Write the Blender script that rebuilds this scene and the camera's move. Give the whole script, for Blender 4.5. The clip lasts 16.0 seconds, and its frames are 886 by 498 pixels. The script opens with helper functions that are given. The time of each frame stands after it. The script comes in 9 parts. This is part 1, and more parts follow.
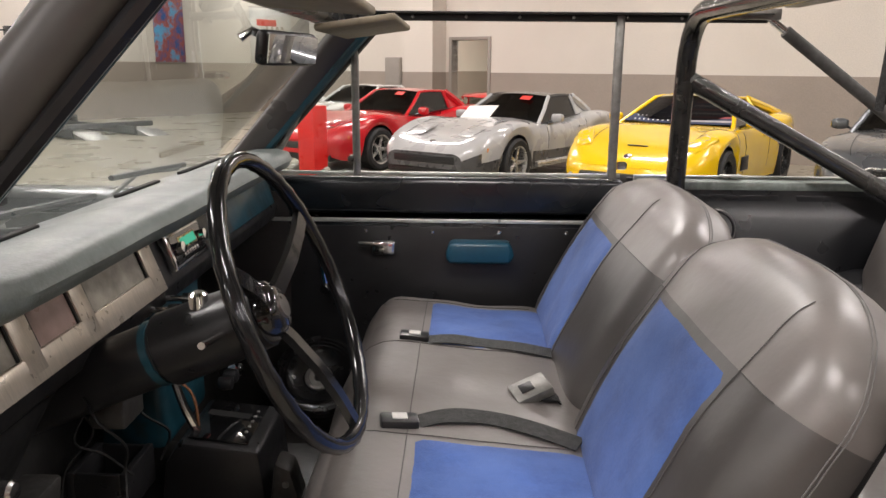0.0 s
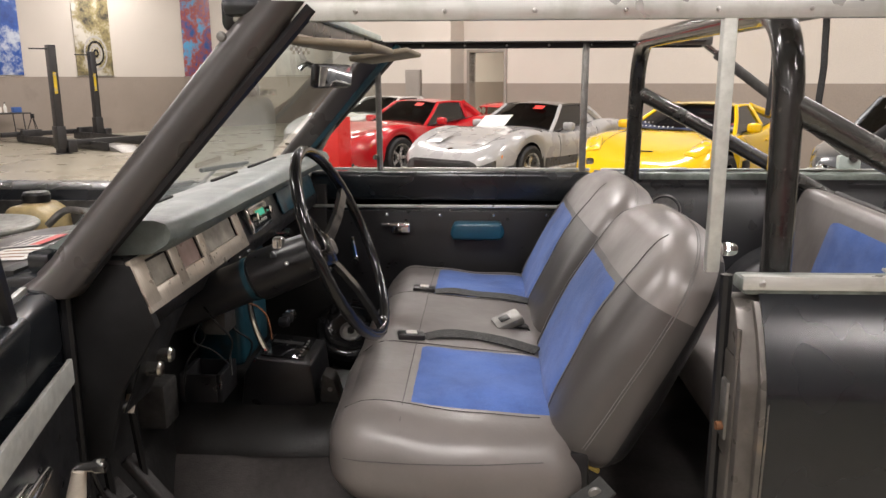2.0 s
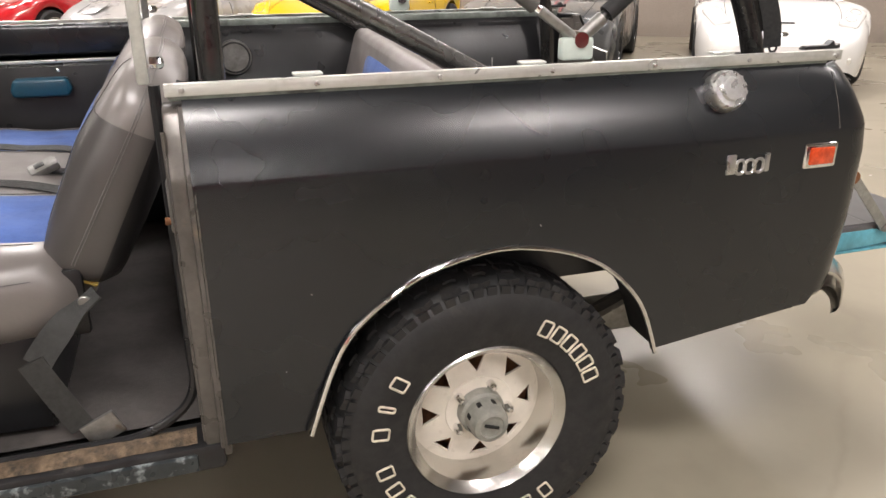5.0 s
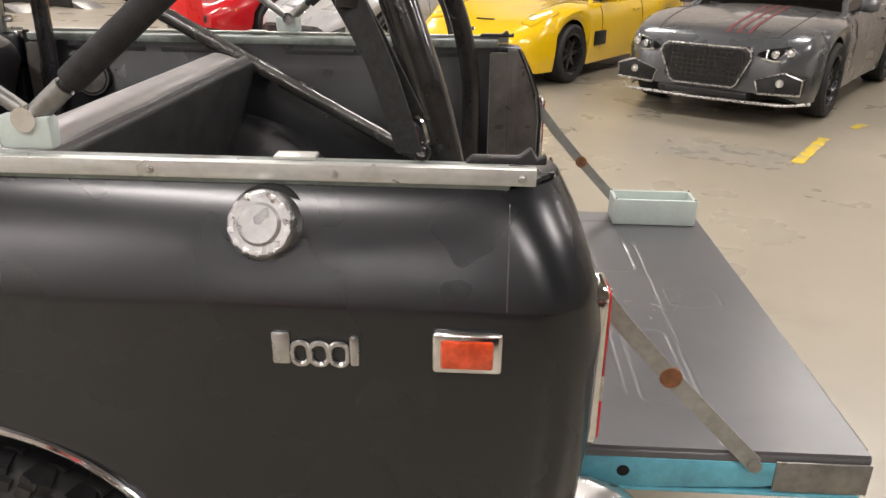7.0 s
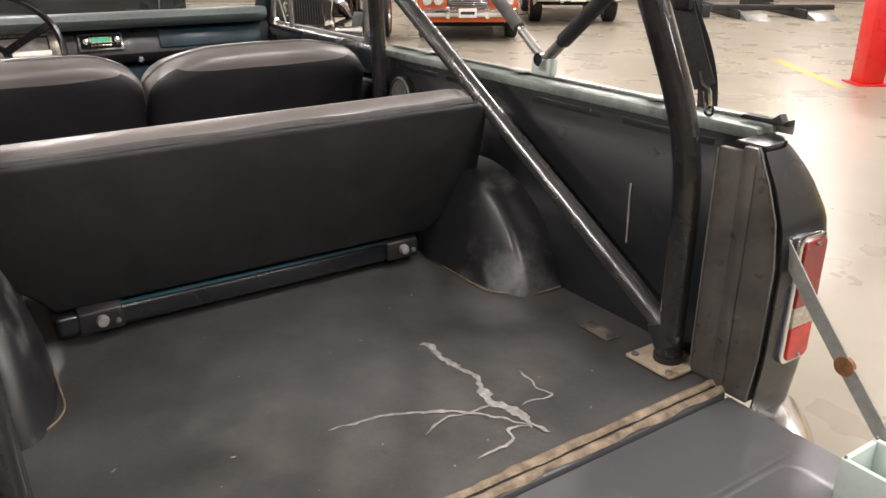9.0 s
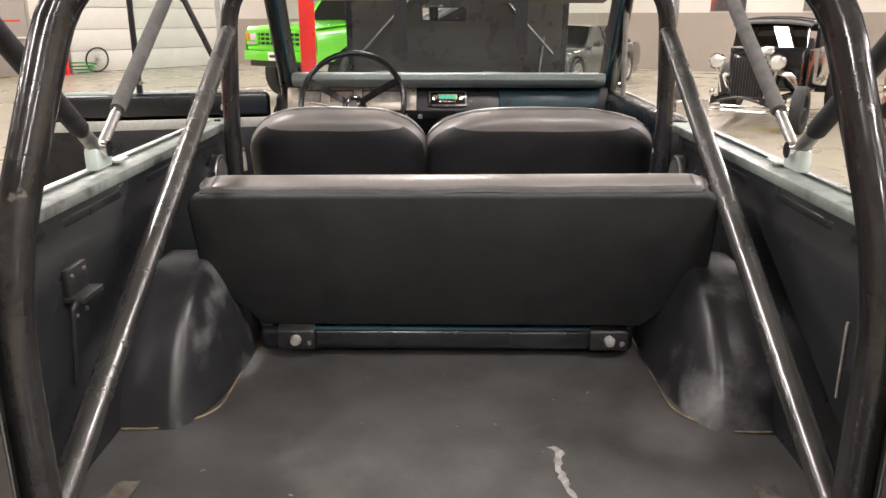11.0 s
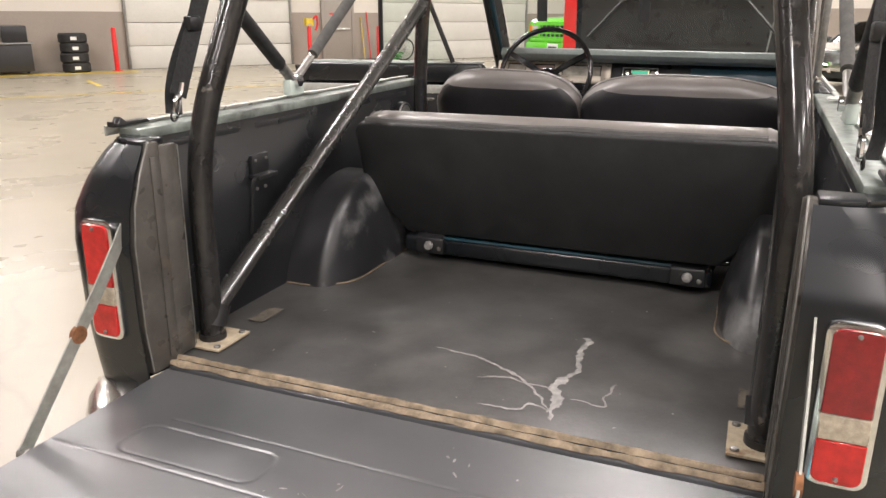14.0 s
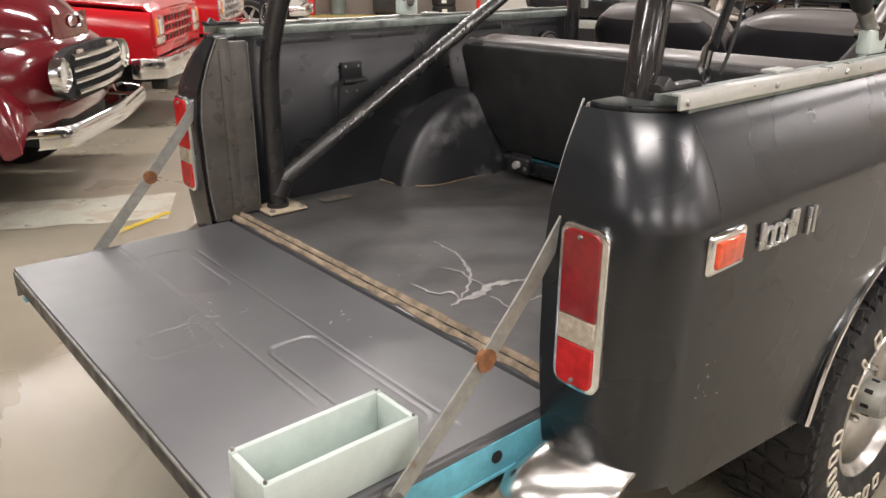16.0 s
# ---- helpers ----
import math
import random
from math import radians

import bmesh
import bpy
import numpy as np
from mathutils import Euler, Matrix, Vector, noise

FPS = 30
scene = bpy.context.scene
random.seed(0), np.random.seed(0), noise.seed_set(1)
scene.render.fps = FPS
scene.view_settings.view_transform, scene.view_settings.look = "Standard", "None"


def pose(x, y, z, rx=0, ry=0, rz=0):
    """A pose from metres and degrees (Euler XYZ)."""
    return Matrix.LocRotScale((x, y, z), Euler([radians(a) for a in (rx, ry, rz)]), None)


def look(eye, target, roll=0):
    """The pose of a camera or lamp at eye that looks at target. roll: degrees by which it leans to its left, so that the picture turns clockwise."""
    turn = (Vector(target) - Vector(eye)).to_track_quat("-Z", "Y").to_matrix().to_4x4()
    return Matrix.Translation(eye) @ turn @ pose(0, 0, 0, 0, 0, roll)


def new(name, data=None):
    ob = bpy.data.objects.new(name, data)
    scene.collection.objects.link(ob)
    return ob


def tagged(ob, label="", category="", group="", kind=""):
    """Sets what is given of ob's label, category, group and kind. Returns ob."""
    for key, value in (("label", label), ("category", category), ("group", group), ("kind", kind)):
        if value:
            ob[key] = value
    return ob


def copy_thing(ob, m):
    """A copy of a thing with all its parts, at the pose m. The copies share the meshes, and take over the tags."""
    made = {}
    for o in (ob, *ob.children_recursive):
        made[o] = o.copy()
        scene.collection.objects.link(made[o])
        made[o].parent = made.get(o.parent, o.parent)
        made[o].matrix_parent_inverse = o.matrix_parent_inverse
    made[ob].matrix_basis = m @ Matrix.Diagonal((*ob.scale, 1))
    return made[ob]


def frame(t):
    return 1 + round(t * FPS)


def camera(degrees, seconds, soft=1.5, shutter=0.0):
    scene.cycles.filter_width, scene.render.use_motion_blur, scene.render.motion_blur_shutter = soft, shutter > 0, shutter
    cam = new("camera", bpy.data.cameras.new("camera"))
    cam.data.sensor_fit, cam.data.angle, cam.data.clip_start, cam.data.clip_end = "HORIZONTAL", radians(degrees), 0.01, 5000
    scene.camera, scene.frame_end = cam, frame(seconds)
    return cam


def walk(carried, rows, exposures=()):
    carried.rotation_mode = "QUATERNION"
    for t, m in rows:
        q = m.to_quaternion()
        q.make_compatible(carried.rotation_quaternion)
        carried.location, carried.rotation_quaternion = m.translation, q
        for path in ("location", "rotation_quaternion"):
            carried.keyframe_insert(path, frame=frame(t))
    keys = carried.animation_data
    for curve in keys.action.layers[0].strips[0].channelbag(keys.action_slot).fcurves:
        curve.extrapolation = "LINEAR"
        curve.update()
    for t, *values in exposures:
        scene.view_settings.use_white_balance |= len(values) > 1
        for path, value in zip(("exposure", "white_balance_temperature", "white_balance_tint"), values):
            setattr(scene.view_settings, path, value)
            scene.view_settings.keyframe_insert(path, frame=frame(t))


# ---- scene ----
cam = camera(60.3, 16.0)
PATH = [
    (0, (-1.18, -1.489, 1.551), (-1.223, 0.457, 1.091), 0.5),
    (0.5, (-1.166, -1.714, 1.579), (-1.293, 0.229, 1.122), 0.3),
    (1, (-1.152, -1.809, 1.595), (-1.31, 0.134, 1.15), 0.1),
    (1.5, (-1.105, -1.938, 1.604), (-1.257, 0.009, 1.172), 0.0),
    (2, (-1.106, -2.086, 1.576), (-1.206, -0.136, 1.141), -0.2),
    (2.5, (-1.19, -2.215, 1.485), (-1.187, -0.271, 1.018), -0.6),
    (3, (-1.219, -2.284, 1.452), (-1.061, -0.363, 0.919), -0.9),
    (3.5, (-1.195, -2.309, 1.449), (-0.857, -0.434, 0.841), -0.8),
    (4, (-1.081, -2.332, 1.465), (-0.604, -0.513, 0.784), -0.8),
    (4.5, (-0.873, -2.365, 1.475), (-0.309, -0.591, 0.744), -0.4),
    (4.7, (-0.775, -2.377, 1.482), (-0.191, -0.612, 0.746), -0.2),
    (6.8, (0.728, -1.902, 1.518), (0.76, -0.046, 0.774), 0.7),
    (7, (0.885, -1.82, 1.536), (0.789, 0.032, 0.787), 0.7),
    (7.5, (1.26, -1.592, 1.547), (0.822, 0.21, 0.797), 0.6),
    (8, (1.533, -1.302, 1.564), (0.699, 0.357, 0.82), 0.6),
    (8.5, (1.716, -0.942, 1.55), (0.482, 0.447, 0.809), 0.3),
    (9, (1.837, -0.609, 1.579), (0.281, 0.407, 0.839), -0.2),
    (9.5, (1.849, -0.337, 1.567), (0.073, 0.24, 0.85), -0.5),
    (10, (1.783, -0.119, 1.591), (-0.08, 0.071, 0.891), -0.1),
    (10.2, (1.794, -0.016, 1.571), (-0.094, 0.052, 0.913), -0.3),
    (12.3, (2.169, 0.028, 1.594), (0.239, -0.049, 1.072), 0.6),
    (12.5, (2.217, 0.085, 1.599), (0.293, -0.056, 1.078), 0.4),
    (13, (2.281, 0.158, 1.61), (0.37, -0.105, 1.079), 0.4),
    (13.5, (2.277, 0.343, 1.573), (0.415, -0.124, 1.009), 0.6),
    (14, (2.278, 0.566, 1.496), (0.509, -0.155, 0.904), 0.3),
    (14.5, (2.266, 0.796, 1.45), (0.621, -0.153, 0.823), 0.4),
    (15, (2.15, 0.994, 1.428), (0.652, -0.152, 0.765), 0.3),
    (15.5, (2.06, 1.194, 1.437), (0.709, -0.109, 0.747), 0.4),
    (16, (1.934, 1.423, 1.426), (0.719, 0.001, 0.718), 0.2),
]
walk(cam, [(t, look(eye, target, roll)) for t, eye, target, roll in PATH],
     [(0.0, 0.4), (1.5, 0.45), (2.5, 0.5), (3.0, 0.72), (3.5, 0.88), (4.5, 0.8), (7.0, 0.4), (8.0, 0.35), (9.0, 0.7), (9.5, 0.95), (10.0, 1.0), (12.5, 0.92), (13.5, 0.85), (14.5, 0.76), (15.0, 0.66), (16.0, 0.47)])

# ---- light ----
TURN = radians(-35)                      # the hall stands turned to the truck
HALL = Matrix.Rotation(TURN, 4, "Z")


def hall(u, v, z=0.0, turn=0.0):
    """A pose in the hall: along its length u, across it v, turned by degrees."""
    return HALL @ pose(u, v, z, 0, 0, turn)


world = bpy.data.worlds.new("world")
scene.world = world
world.use_nodes = True
world.node_tree.nodes["Background"].inputs[0].default_value = (1, 0.95, 0.9, 1)
world.node_tree.nodes["Background"].inputs[1].default_value = 0.02
LAMPS = [(u, v) for u in (-15.5, -10.0, -4.5, 1.0, 6.5) for v in (-16.5, -10.0, -3.5, 3.0, 8.8)] + [(-20.2, v) for v in (-13.0, -5.0, 3.0, 10.0, 16.5)]
for u, v in LAMPS:
    lamp = bpy.data.lights.new("ceiling_lamp", "AREA")
    lamp.shape, lamp.size, lamp.size_y = "RECTANGLE", 2.3, 0.34
    lamp.energy, lamp.color = 162, (1.0, 0.93, 0.905)
    new("ceiling_lamp", lamp).matrix_world = hall(u, v, 5.36)


# ---- materials ----
def nodes_of(m):
    m.use_nodes = True
    return m.node_tree, m.node_tree.nodes["Principled BSDF"]


def noise_at(t, scale, detail=4.0, rough=0.6, stretch=None):
    n = t.nodes.new("ShaderNodeTexNoise")
    n.inputs["Scale"].default_value, n.inputs["Detail"].default_value, n.inputs["Roughness"].default_value = scale, detail, rough
    c = t.nodes.new("ShaderNodeTexCoord")
    if stretch:
        p = t.nodes.new("ShaderNodeMapping")
        p.inputs["Scale"].default_value = stretch
        t.links.new(c.outputs["Object"], p.inputs[0])
        t.links.new(p.outputs[0], n.inputs["Vector"])
    else:
        t.links.new(c.outputs["Object"], n.inputs["Vector"])
    return n.outputs["Fac"]


def ramp(t, fac, stops):
    r = t.nodes.new("ShaderNodeValToRGB")
    el = r.color_ramp.elements
    while len(el) < len(stops):
        el.new(0.5)
    for e, (at, c) in zip(el, stops):
        e.position, e.color = at, (*c, 1) if len(c) == 3 else c
    t.links.new(fac, r.inputs[0])
    return r.outputs[0]


def blend(t, fac, a, b):
    m = t.nodes.new("ShaderNodeMix")
    m.data_type = "RGBA"
    for k, val in ((0, fac), (6, a), (7, b)):
        if isinstance(val, (tuple, float, int)):
            m.inputs[k].default_value = (*val, 1) if isinstance(val, tuple) else val
        else:
            t.links.new(val, m.inputs[k])
    return m.outputs[2]


def mk(name, col, rough=0.5, metal=0.0, var=0.2, scale=4.0, bump=0.0, bscale=80.0, coat=0.0, stain=None, stain_at=(0.6, 0.7),
       stain_scale=5.0, rvar=0.1, sheen=0.0, fine=60.0, spec=0.5, stretch=None, grain=0.6):
    """A surface with broad and fine variation of colour and gloss, an optional stain colour and fine relief."""
    m = bpy.data.materials.new(name)
    t, p = nodes_of(m)
    lo, hi = tuple(c * (1 - var) for c in col), tuple(min(1, c * (1 + var)) for c in col)
    c = ramp(t, noise_at(t, scale, 5, 0.6, stretch), [(0.3, lo), (0.7, hi)])
    g = ramp(t, noise_at(t, fine, 3, 0.6, stretch), [(0.35, (0.85,) * 3), (0.65, (1.12,) * 3)])
    mul = t.nodes.new("ShaderNodeMix")
    mul.data_type, mul.blend_type = "RGBA", "MULTIPLY"
    mul.inputs[0].default_value = grain
    t.links.new(c, mul.inputs[6])
    t.links.new(g, mul.inputs[7])
    c = mul.outputs[2]
    if stain:
        f = ramp(t, noise_at(t, stain_scale, 5, 0.6), [(stain_at[0], (0, 0, 0)), (stain_at[1], (1, 1, 1))])
        c = blend(t, f, c, stain)
    t.links.new(c, p.inputs["Base Color"])
    r = ramp(t, noise_at(t, scale * 2.3, 2, 0.5), [(0.3, (max(0, rough - rvar),) * 3), (0.7, (min(1, rough + rvar),) * 3)])
    t.links.new(r, p.inputs["Roughness"])
    p.inputs["Metallic"].default_value = metal
    p.inputs["Coat Weight"].default_value, p.inputs["Coat Roughness"].default_value = coat, 0.06
    p.inputs["Specular IOR Level"].default_value = spec
    p.inputs["Sheen Weight"].default_value = sheen
    if bump:
        b = t.nodes.new("ShaderNodeBump")
        b.inputs["Strength"].default_value, b.inputs["Distance"].default_value = bump, 0.004
        t.links.new(noise_at(t, bscale, 4, 0.6), b.inputs["Height"])
        t.links.new(b.outputs[0], p.inputs["Normal"])
    return m


def glass(name, tint=(0.95, 0.98, 0.96), rough=0.0, alpha=0.12):
    """Thin clear glass: mostly clear, with a mirror-like skin."""
    m = bpy.data.materials.new(name)
    m.use_nodes = True
    t = m.node_tree
    t.nodes.clear()
    out, mix = t.nodes.new("ShaderNodeOutputMaterial"), t.nodes.new("ShaderNodeMixShader")
    clear, shine = t.nodes.new("ShaderNodeBsdfTransparent"), t.nodes.new("ShaderNodeBsdfGlossy")
    clear.inputs[0].default_value = (*tint, 1)
    shine.inputs["Roughness"].default_value = rough
    w = t.nodes.new("ShaderNodeLayerWeight")
    w.inputs[0].default_value = 0.5
    f = t.nodes.new("ShaderNodeMath")
    f.operation = "POWER"
    f.inputs[1].default_value = 5.0
    t.links.new(w.outputs["Facing"], f.inputs[0])
    a = t.nodes.new("ShaderNodeMath")
    a.operation, a.use_clamp = "MULTIPLY_ADD", True
    a.inputs[1].default_value, a.inputs[2].default_value = 0.9, 0.04 + alpha * 0.15
    t.links.new(f.outputs[0], a.inputs[0])
    t.links.new(a.outputs[0], mix.inputs[0])
    t.links.new(clear.outputs[0], mix.inputs[1])
    t.links.new(shine.outputs[0], mix.inputs[2])
    t.links.new(mix.outputs[0], out.inputs[0])
    return m


def glow(name, col, power):
    m = bpy.data.materials.new(name)
    t, p = nodes_of(m)
    p.inputs["Base Color"].default_value = (0.02, 0.03, 0.03, 1)
    p.inputs["Emission Color"].default_value = (*col, 1)
    p.inputs["Emission Strength"].default_value = power
    return m


M = {}
M["paint"] = mk("satin_black_paint", (0.0062, 0.0082, 0.0108), 0.275, var=0.2, scale=2.2, rvar=0.012, fine=25, spec=0.75, grain=0.1)
M["paint_worn"] = mk("worn_black_paint", (0.016, 0.016, 0.017), 0.42, var=0.4, scale=9, rvar=0.14, bump=0.15, bscale=40,
                     stain=(0.11, 0.095, 0.08), stain_at=(0.63, 0.74), stain_scale=14)
M["liner"] = mk("bed_black", (0.013, 0.0138, 0.0155), 0.29, spec=0.5, grain=0.3, var=0.3, scale=5, rvar=0.02, bump=0.04, bscale=90, stain=(0.018, 0.018, 0.019),
                stain_at=(0.5, 0.95), stain_scale=5)
M["bed_floor"] = mk("bed_floor_black", (0.066, 0.0645, 0.062), 0.4, spec=0.65, grain=0.5, var=0.38, scale=3.4, rvar=0.09, bump=0.1, bscale=70, stain=(0.12, 0.114, 0.105),
                    stain_at=(0.5, 0.9), stain_scale=5, fine=150)
M["gate"] = mk("tailgate_grey_black", (0.08, 0.082, 0.087), 0.32, spec=1.0, grain=0.2, var=0.12, scale=2, rvar=0.015, bump=0.02, bscale=4, stain=(0.105, 0.105, 0.106),
               stain_at=(0.45, 0.95), stain_scale=2.5)
M["scrape"] = mk("bare_scrape", (0.3, 0.29, 0.275), 0.5, var=0.3, scale=30)
M["sill_tan"] = mk("dirty_tan_seal", (0.25, 0.195, 0.135), 0.85, var=0.5, scale=26, bump=0.8, bscale=120, stain=(0.06, 0.042, 0.028), stain_at=(0.54, 0.76), stain_scale=10)
M["rug_edge"] = mk("worn_brown_carpet_edge", (0.14, 0.1, 0.064), 0.95, var=0.5, scale=35, bump=0.9, bscale=160, stain=(0.05, 0.04, 0.03), stain_at=(0.5, 0.65), stain_scale=25)
M["alu"] = mk("weathered_aluminium", (0.62, 0.63, 0.6), 0.38, metal=0.6, grain=0.3, var=0.12, scale=9, rvar=0.12, stain=(0.46, 0.48, 0.43), stain_at=(0.5, 0.8), stain_scale=18, stretch=(0.3, 3, 3))
M["post_white"] = mk("pale_painted_post", (0.55, 0.56, 0.52), 0.45, metal=0.35, var=0.1, scale=12)
M["steel"] = mk("dull_steel", (0.28, 0.275, 0.26), 0.45, metal=0.8, var=0.3, scale=16, stain=(0.16, 0.1, 0.06), stain_at=(0.62, 0.75), stain_scale=22)
M["strap_steel"] = mk("grey_steel_strap", (0.3, 0.3, 0.27), 0.5, metal=0.35, var=0.2, scale=22, stain=(0.2, 0.1, 0.045), stain_at=(0.66, 0.74), stain_scale=9)
M["wheel_rim"] = mk("smooth_black_rim", (0.009, 0.009, 0.0095), 0.14, var=0.1, scale=6, rvar=0.03)
M["bare_tan"] = mk("bare_tan_plate", (0.42, 0.35, 0.25), 0.65, var=0.25, scale=18, stain=(0.2, 0.1, 0.05), stain_at=(0.6, 0.72), stain_scale=16)
M["pillar"] = mk("rubbed_pillar_paint", (0.05, 0.045, 0.042), 0.3, var=0.2, scale=4, rvar=0.05, grain=0.2)
M["cap"] = mk("brushed_cap", (0.55, 0.55, 0.54), 0.3, metal=0.9, var=0.1, scale=20, rvar=0.06)
M["dish"] = mk("shiny_black_cone", (0.008, 0.008, 0.0085), 0.22, spec=0.5, var=0.2, scale=9)
# paler than the bench fabric: wear, plus the top edge's highlight in the colour
M["worn_lit_roll"] = mk("worn_lit_grey_fabric", (0.07, 0.067, 0.064), 0.6, var=0.25, scale=9, bump=0.4, bscale=60)
M["toe"] = mk("black_rubber_mat", (0.013, 0.0125, 0.012), 0.5, var=0.3, scale=6, bump=0.2, bscale=90)
M["rust"] = mk("rust", (0.2, 0.085, 0.035), 0.85, var=0.5, scale=50, bump=0.4, bscale=150)
M["chrome"] = mk("chrome", (0.82, 0.82, 0.82), 0.1, metal=1.0, var=0.05, scale=20, rvar=0.05)
M["polished"] = mk("polished_rim", (0.66, 0.65, 0.62), 0.24, metal=1.0, var=0.05, scale=8, rvar=0.02, grain=0.1)
M["tube"] = mk("gloss_black_tube", (0.032, 0.031, 0.03), 0.19, metal=0.35, var=0.3, scale=14, rvar=0.08, bump=0.14, bscale=16, coat=0.4, stain=(0.17, 0.155, 0.135),
               stain_at=(0.66, 0.74), stain_scale=26)
M["tube_worn"] = mk("rubbed_black_tube", (0.14, 0.138, 0.132), 0.26, metal=0.75, var=0.25, grain=0.2, scale=8, rvar=0.03, stain=(0.03, 0.03, 0.03), stain_at=(0.5, 0.85), stain_scale=6)
# the pale stain draws scuffs and also smeared highlights, as colour
M["house"] = mk("scuffed_lit_wheel_house", (0.026, 0.0265, 0.029), 0.37, spec=0.8, grain=0.1, var=0.3, scale=6, rvar=0.08, bump=0.03, bscale=14, stain=(0.24, 0.24, 0.24), stain_at=(0.54, 0.72), stain_scale=4.5)
M["jamb"] = mk("worn_grey_jamb", (0.105, 0.096, 0.086), 0.36, metal=0.3, var=0.35, scale=9, rvar=0.12, stain=(0.16, 0.13, 0.1), stain_at=(0.62, 0.74), stain_scale=12)
M["foam"] = mk("grey_foam_sleeve", (0.085, 0.082, 0.078), 0.85, var=0.2, scale=20, bump=0.3, bscale=200)
M["foam_black"] = mk("black_foam_sleeve", (0.016, 0.016, 0.017), 0.75, var=0.3, scale=20, bump=0.3, bscale=150)
M["belt"] = mk("grey_black_belt_webbing", (0.035, 0.036, 0.034), 0.6, var=0.25, scale=50, bump=0.5, bscale=500)
M["floor_patch"] = mk("worn_tan_patch", (0.15, 0.128, 0.1), 0.6, var=0.35, scale=25, stain=(0.06, 0.055, 0.05), stain_at=(0.45, 0.6), stain_scale=30)
M["web"] = mk("black_webbing", (0.014, 0.0145, 0.015), 0.7, var=0.3, scale=60, bump=0.5, bscale=600)
M["rubber"] = mk("tyre_rubber", (0.014, 0.014, 0.0145), 0.62, var=0.3, scale=12, rvar=0.12, bump=0.2, bscale=120, stain=(0.05, 0.045, 0.038), stain_at=(0.6, 0.8), stain_scale=9)
M["letter"] = mk("cream_tyre_marks", (0.62, 0.57, 0.46), 0.7, var=0.15, scale=30)
M["rim_white"] = mk("aged_white_rim", (0.74, 0.69, 0.6), 0.35, grain=0.1, var=0.06, scale=14, stain=(0.3, 0.17, 0.08), stain_at=(0.74, 0.84), stain_scale=20)
# flat near-black; drawn slots and holes carry their inner shade in this colour
M["dark"] = mk("flat_black", (0.006, 0.006, 0.006), 0.8, var=0.3)
M["carpet"] = mk("black_floor_carpet", (0.062, 0.056, 0.053), 0.95, var=0.4, scale=3.5, bump=0.6, bscale=260, stain=(0.1, 0.088, 0.078), stain_at=(0.58, 0.8), stain_scale=3.2)
M["vinyl"] = mk("grey_vinyl", (0.165, 0.149, 0.14), 0.37, var=0.15, scale=4, rvar=0.07, spec=0.85, fine=300, grain=0.1, bump=0.35, bscale=14)
# the grey vinyl again, darkened: shade on the seat bolsters put into the colour
M["vinyl_shaded"] = mk("shaded_grey_vinyl", (0.068, 0.062, 0.059), 0.38, spec=0.8, var=0.12, scale=3, rvar=0.04, fine=300, grain=0.1, bump=0.35, bscale=14)
M["seam"] = mk("grey_seam_thread", (0.085, 0.08, 0.078), 0.6, var=0.1)
M["vinyl_dark"] = mk("black_vinyl_back", (0.018, 0.0175, 0.0185), 0.48, var=0.25, scale=5, rvar=0.09, bump=0.25, bscale=220)
M["fabric_black"] = mk("black_seat_fabric", (0.0195, 0.0205, 0.021), 0.5, var=0.25, scale=7, bump=0.5, bscale=420)
M["blue"] = mk("blue_velour", (0.055, 0.115, 0.34), 0.9, var=0.25, scale=7, bump=0.3, bscale=320, sheen=0.12, fine=160, stain=(0.085, 0.165, 0.44), stain_at=(0.45, 0.7), stain_scale=6)
M["piping"] = mk("grey_stitching", (0.17, 0.163, 0.158), 0.6)
M["teal"] = mk("old_teal_paint", (0.009, 0.046, 0.065), 0.38, var=0.25, scale=8, rvar=0.1, stain=(0.02, 0.02, 0.02), stain_at=(0.6, 0.72), stain_scale=9)
M["teal_plastic"] = mk("teal_plastic", (0.01, 0.062, 0.1), 0.33, var=0.1, coat=0.2)
M["sky_blue"] = mk("chalky_cyan_paint", (0.12, 0.4, 0.5), 0.45, var=0.2, scale=12, stain=(0.14, 0.12, 0.1), stain_at=(0.63, 0.72), stain_scale=9)
M["box_green"] = mk("pale_grey_green_paint", (0.5, 0.57, 0.53), 0.45, grain=0.2, var=0.05, scale=14, stain=(0.3, 0.25, 0.18), stain_at=(0.74, 0.8), stain_scale=20)
M["dashpad"] = mk("grey_green_dash_vinyl", (0.16, 0.185, 0.175), 0.36, var=0.12, scale=5, bump=0.25, bscale=200, rvar=0.08)
M["plastic"] = mk("black_plastic", (0.012, 0.012, 0.013), 0.35, var=0.2, scale=10, rvar=0.08, bump=0.1, bscale=150)
M["under_dash"] = mk("matt_black_under_dash", (0.006, 0.006, 0.0062), 0.7, var=0.4, scale=14, spec=0.3)
M["gloss_plastic"] = mk("gloss_black_plastic", (0.006, 0.006, 0.0065), 0.07, var=0.1, scale=6, rvar=0.02, coat=0.6)
M["bezel"] = mk("brushed_silver_bezel", (0.46, 0.41, 0.34), 0.35, metal=0.5, var=0.1, scale=20, stretch=(1, 12, 1))
M["gauge_pale"] = mk("aged_gauge_face", (0.26, 0.24, 0.2), 0.4, var=0.4, scale=18)
M["gauge"] = mk("gauge_face", (0.28, 0.19, 0.165), 0.35, var=0.2, scale=12)
M["visor"] = mk("tan_visor", (0.24, 0.2, 0.14), 0.7, var=0.1, bump=0.2, bscale=200)
M["red_lens"] = mk("red_lens", (0.5, 0.012, 0.012), 0.14, var=0.25, scale=40, coat=0.6, bump=0.2, bscale=260)
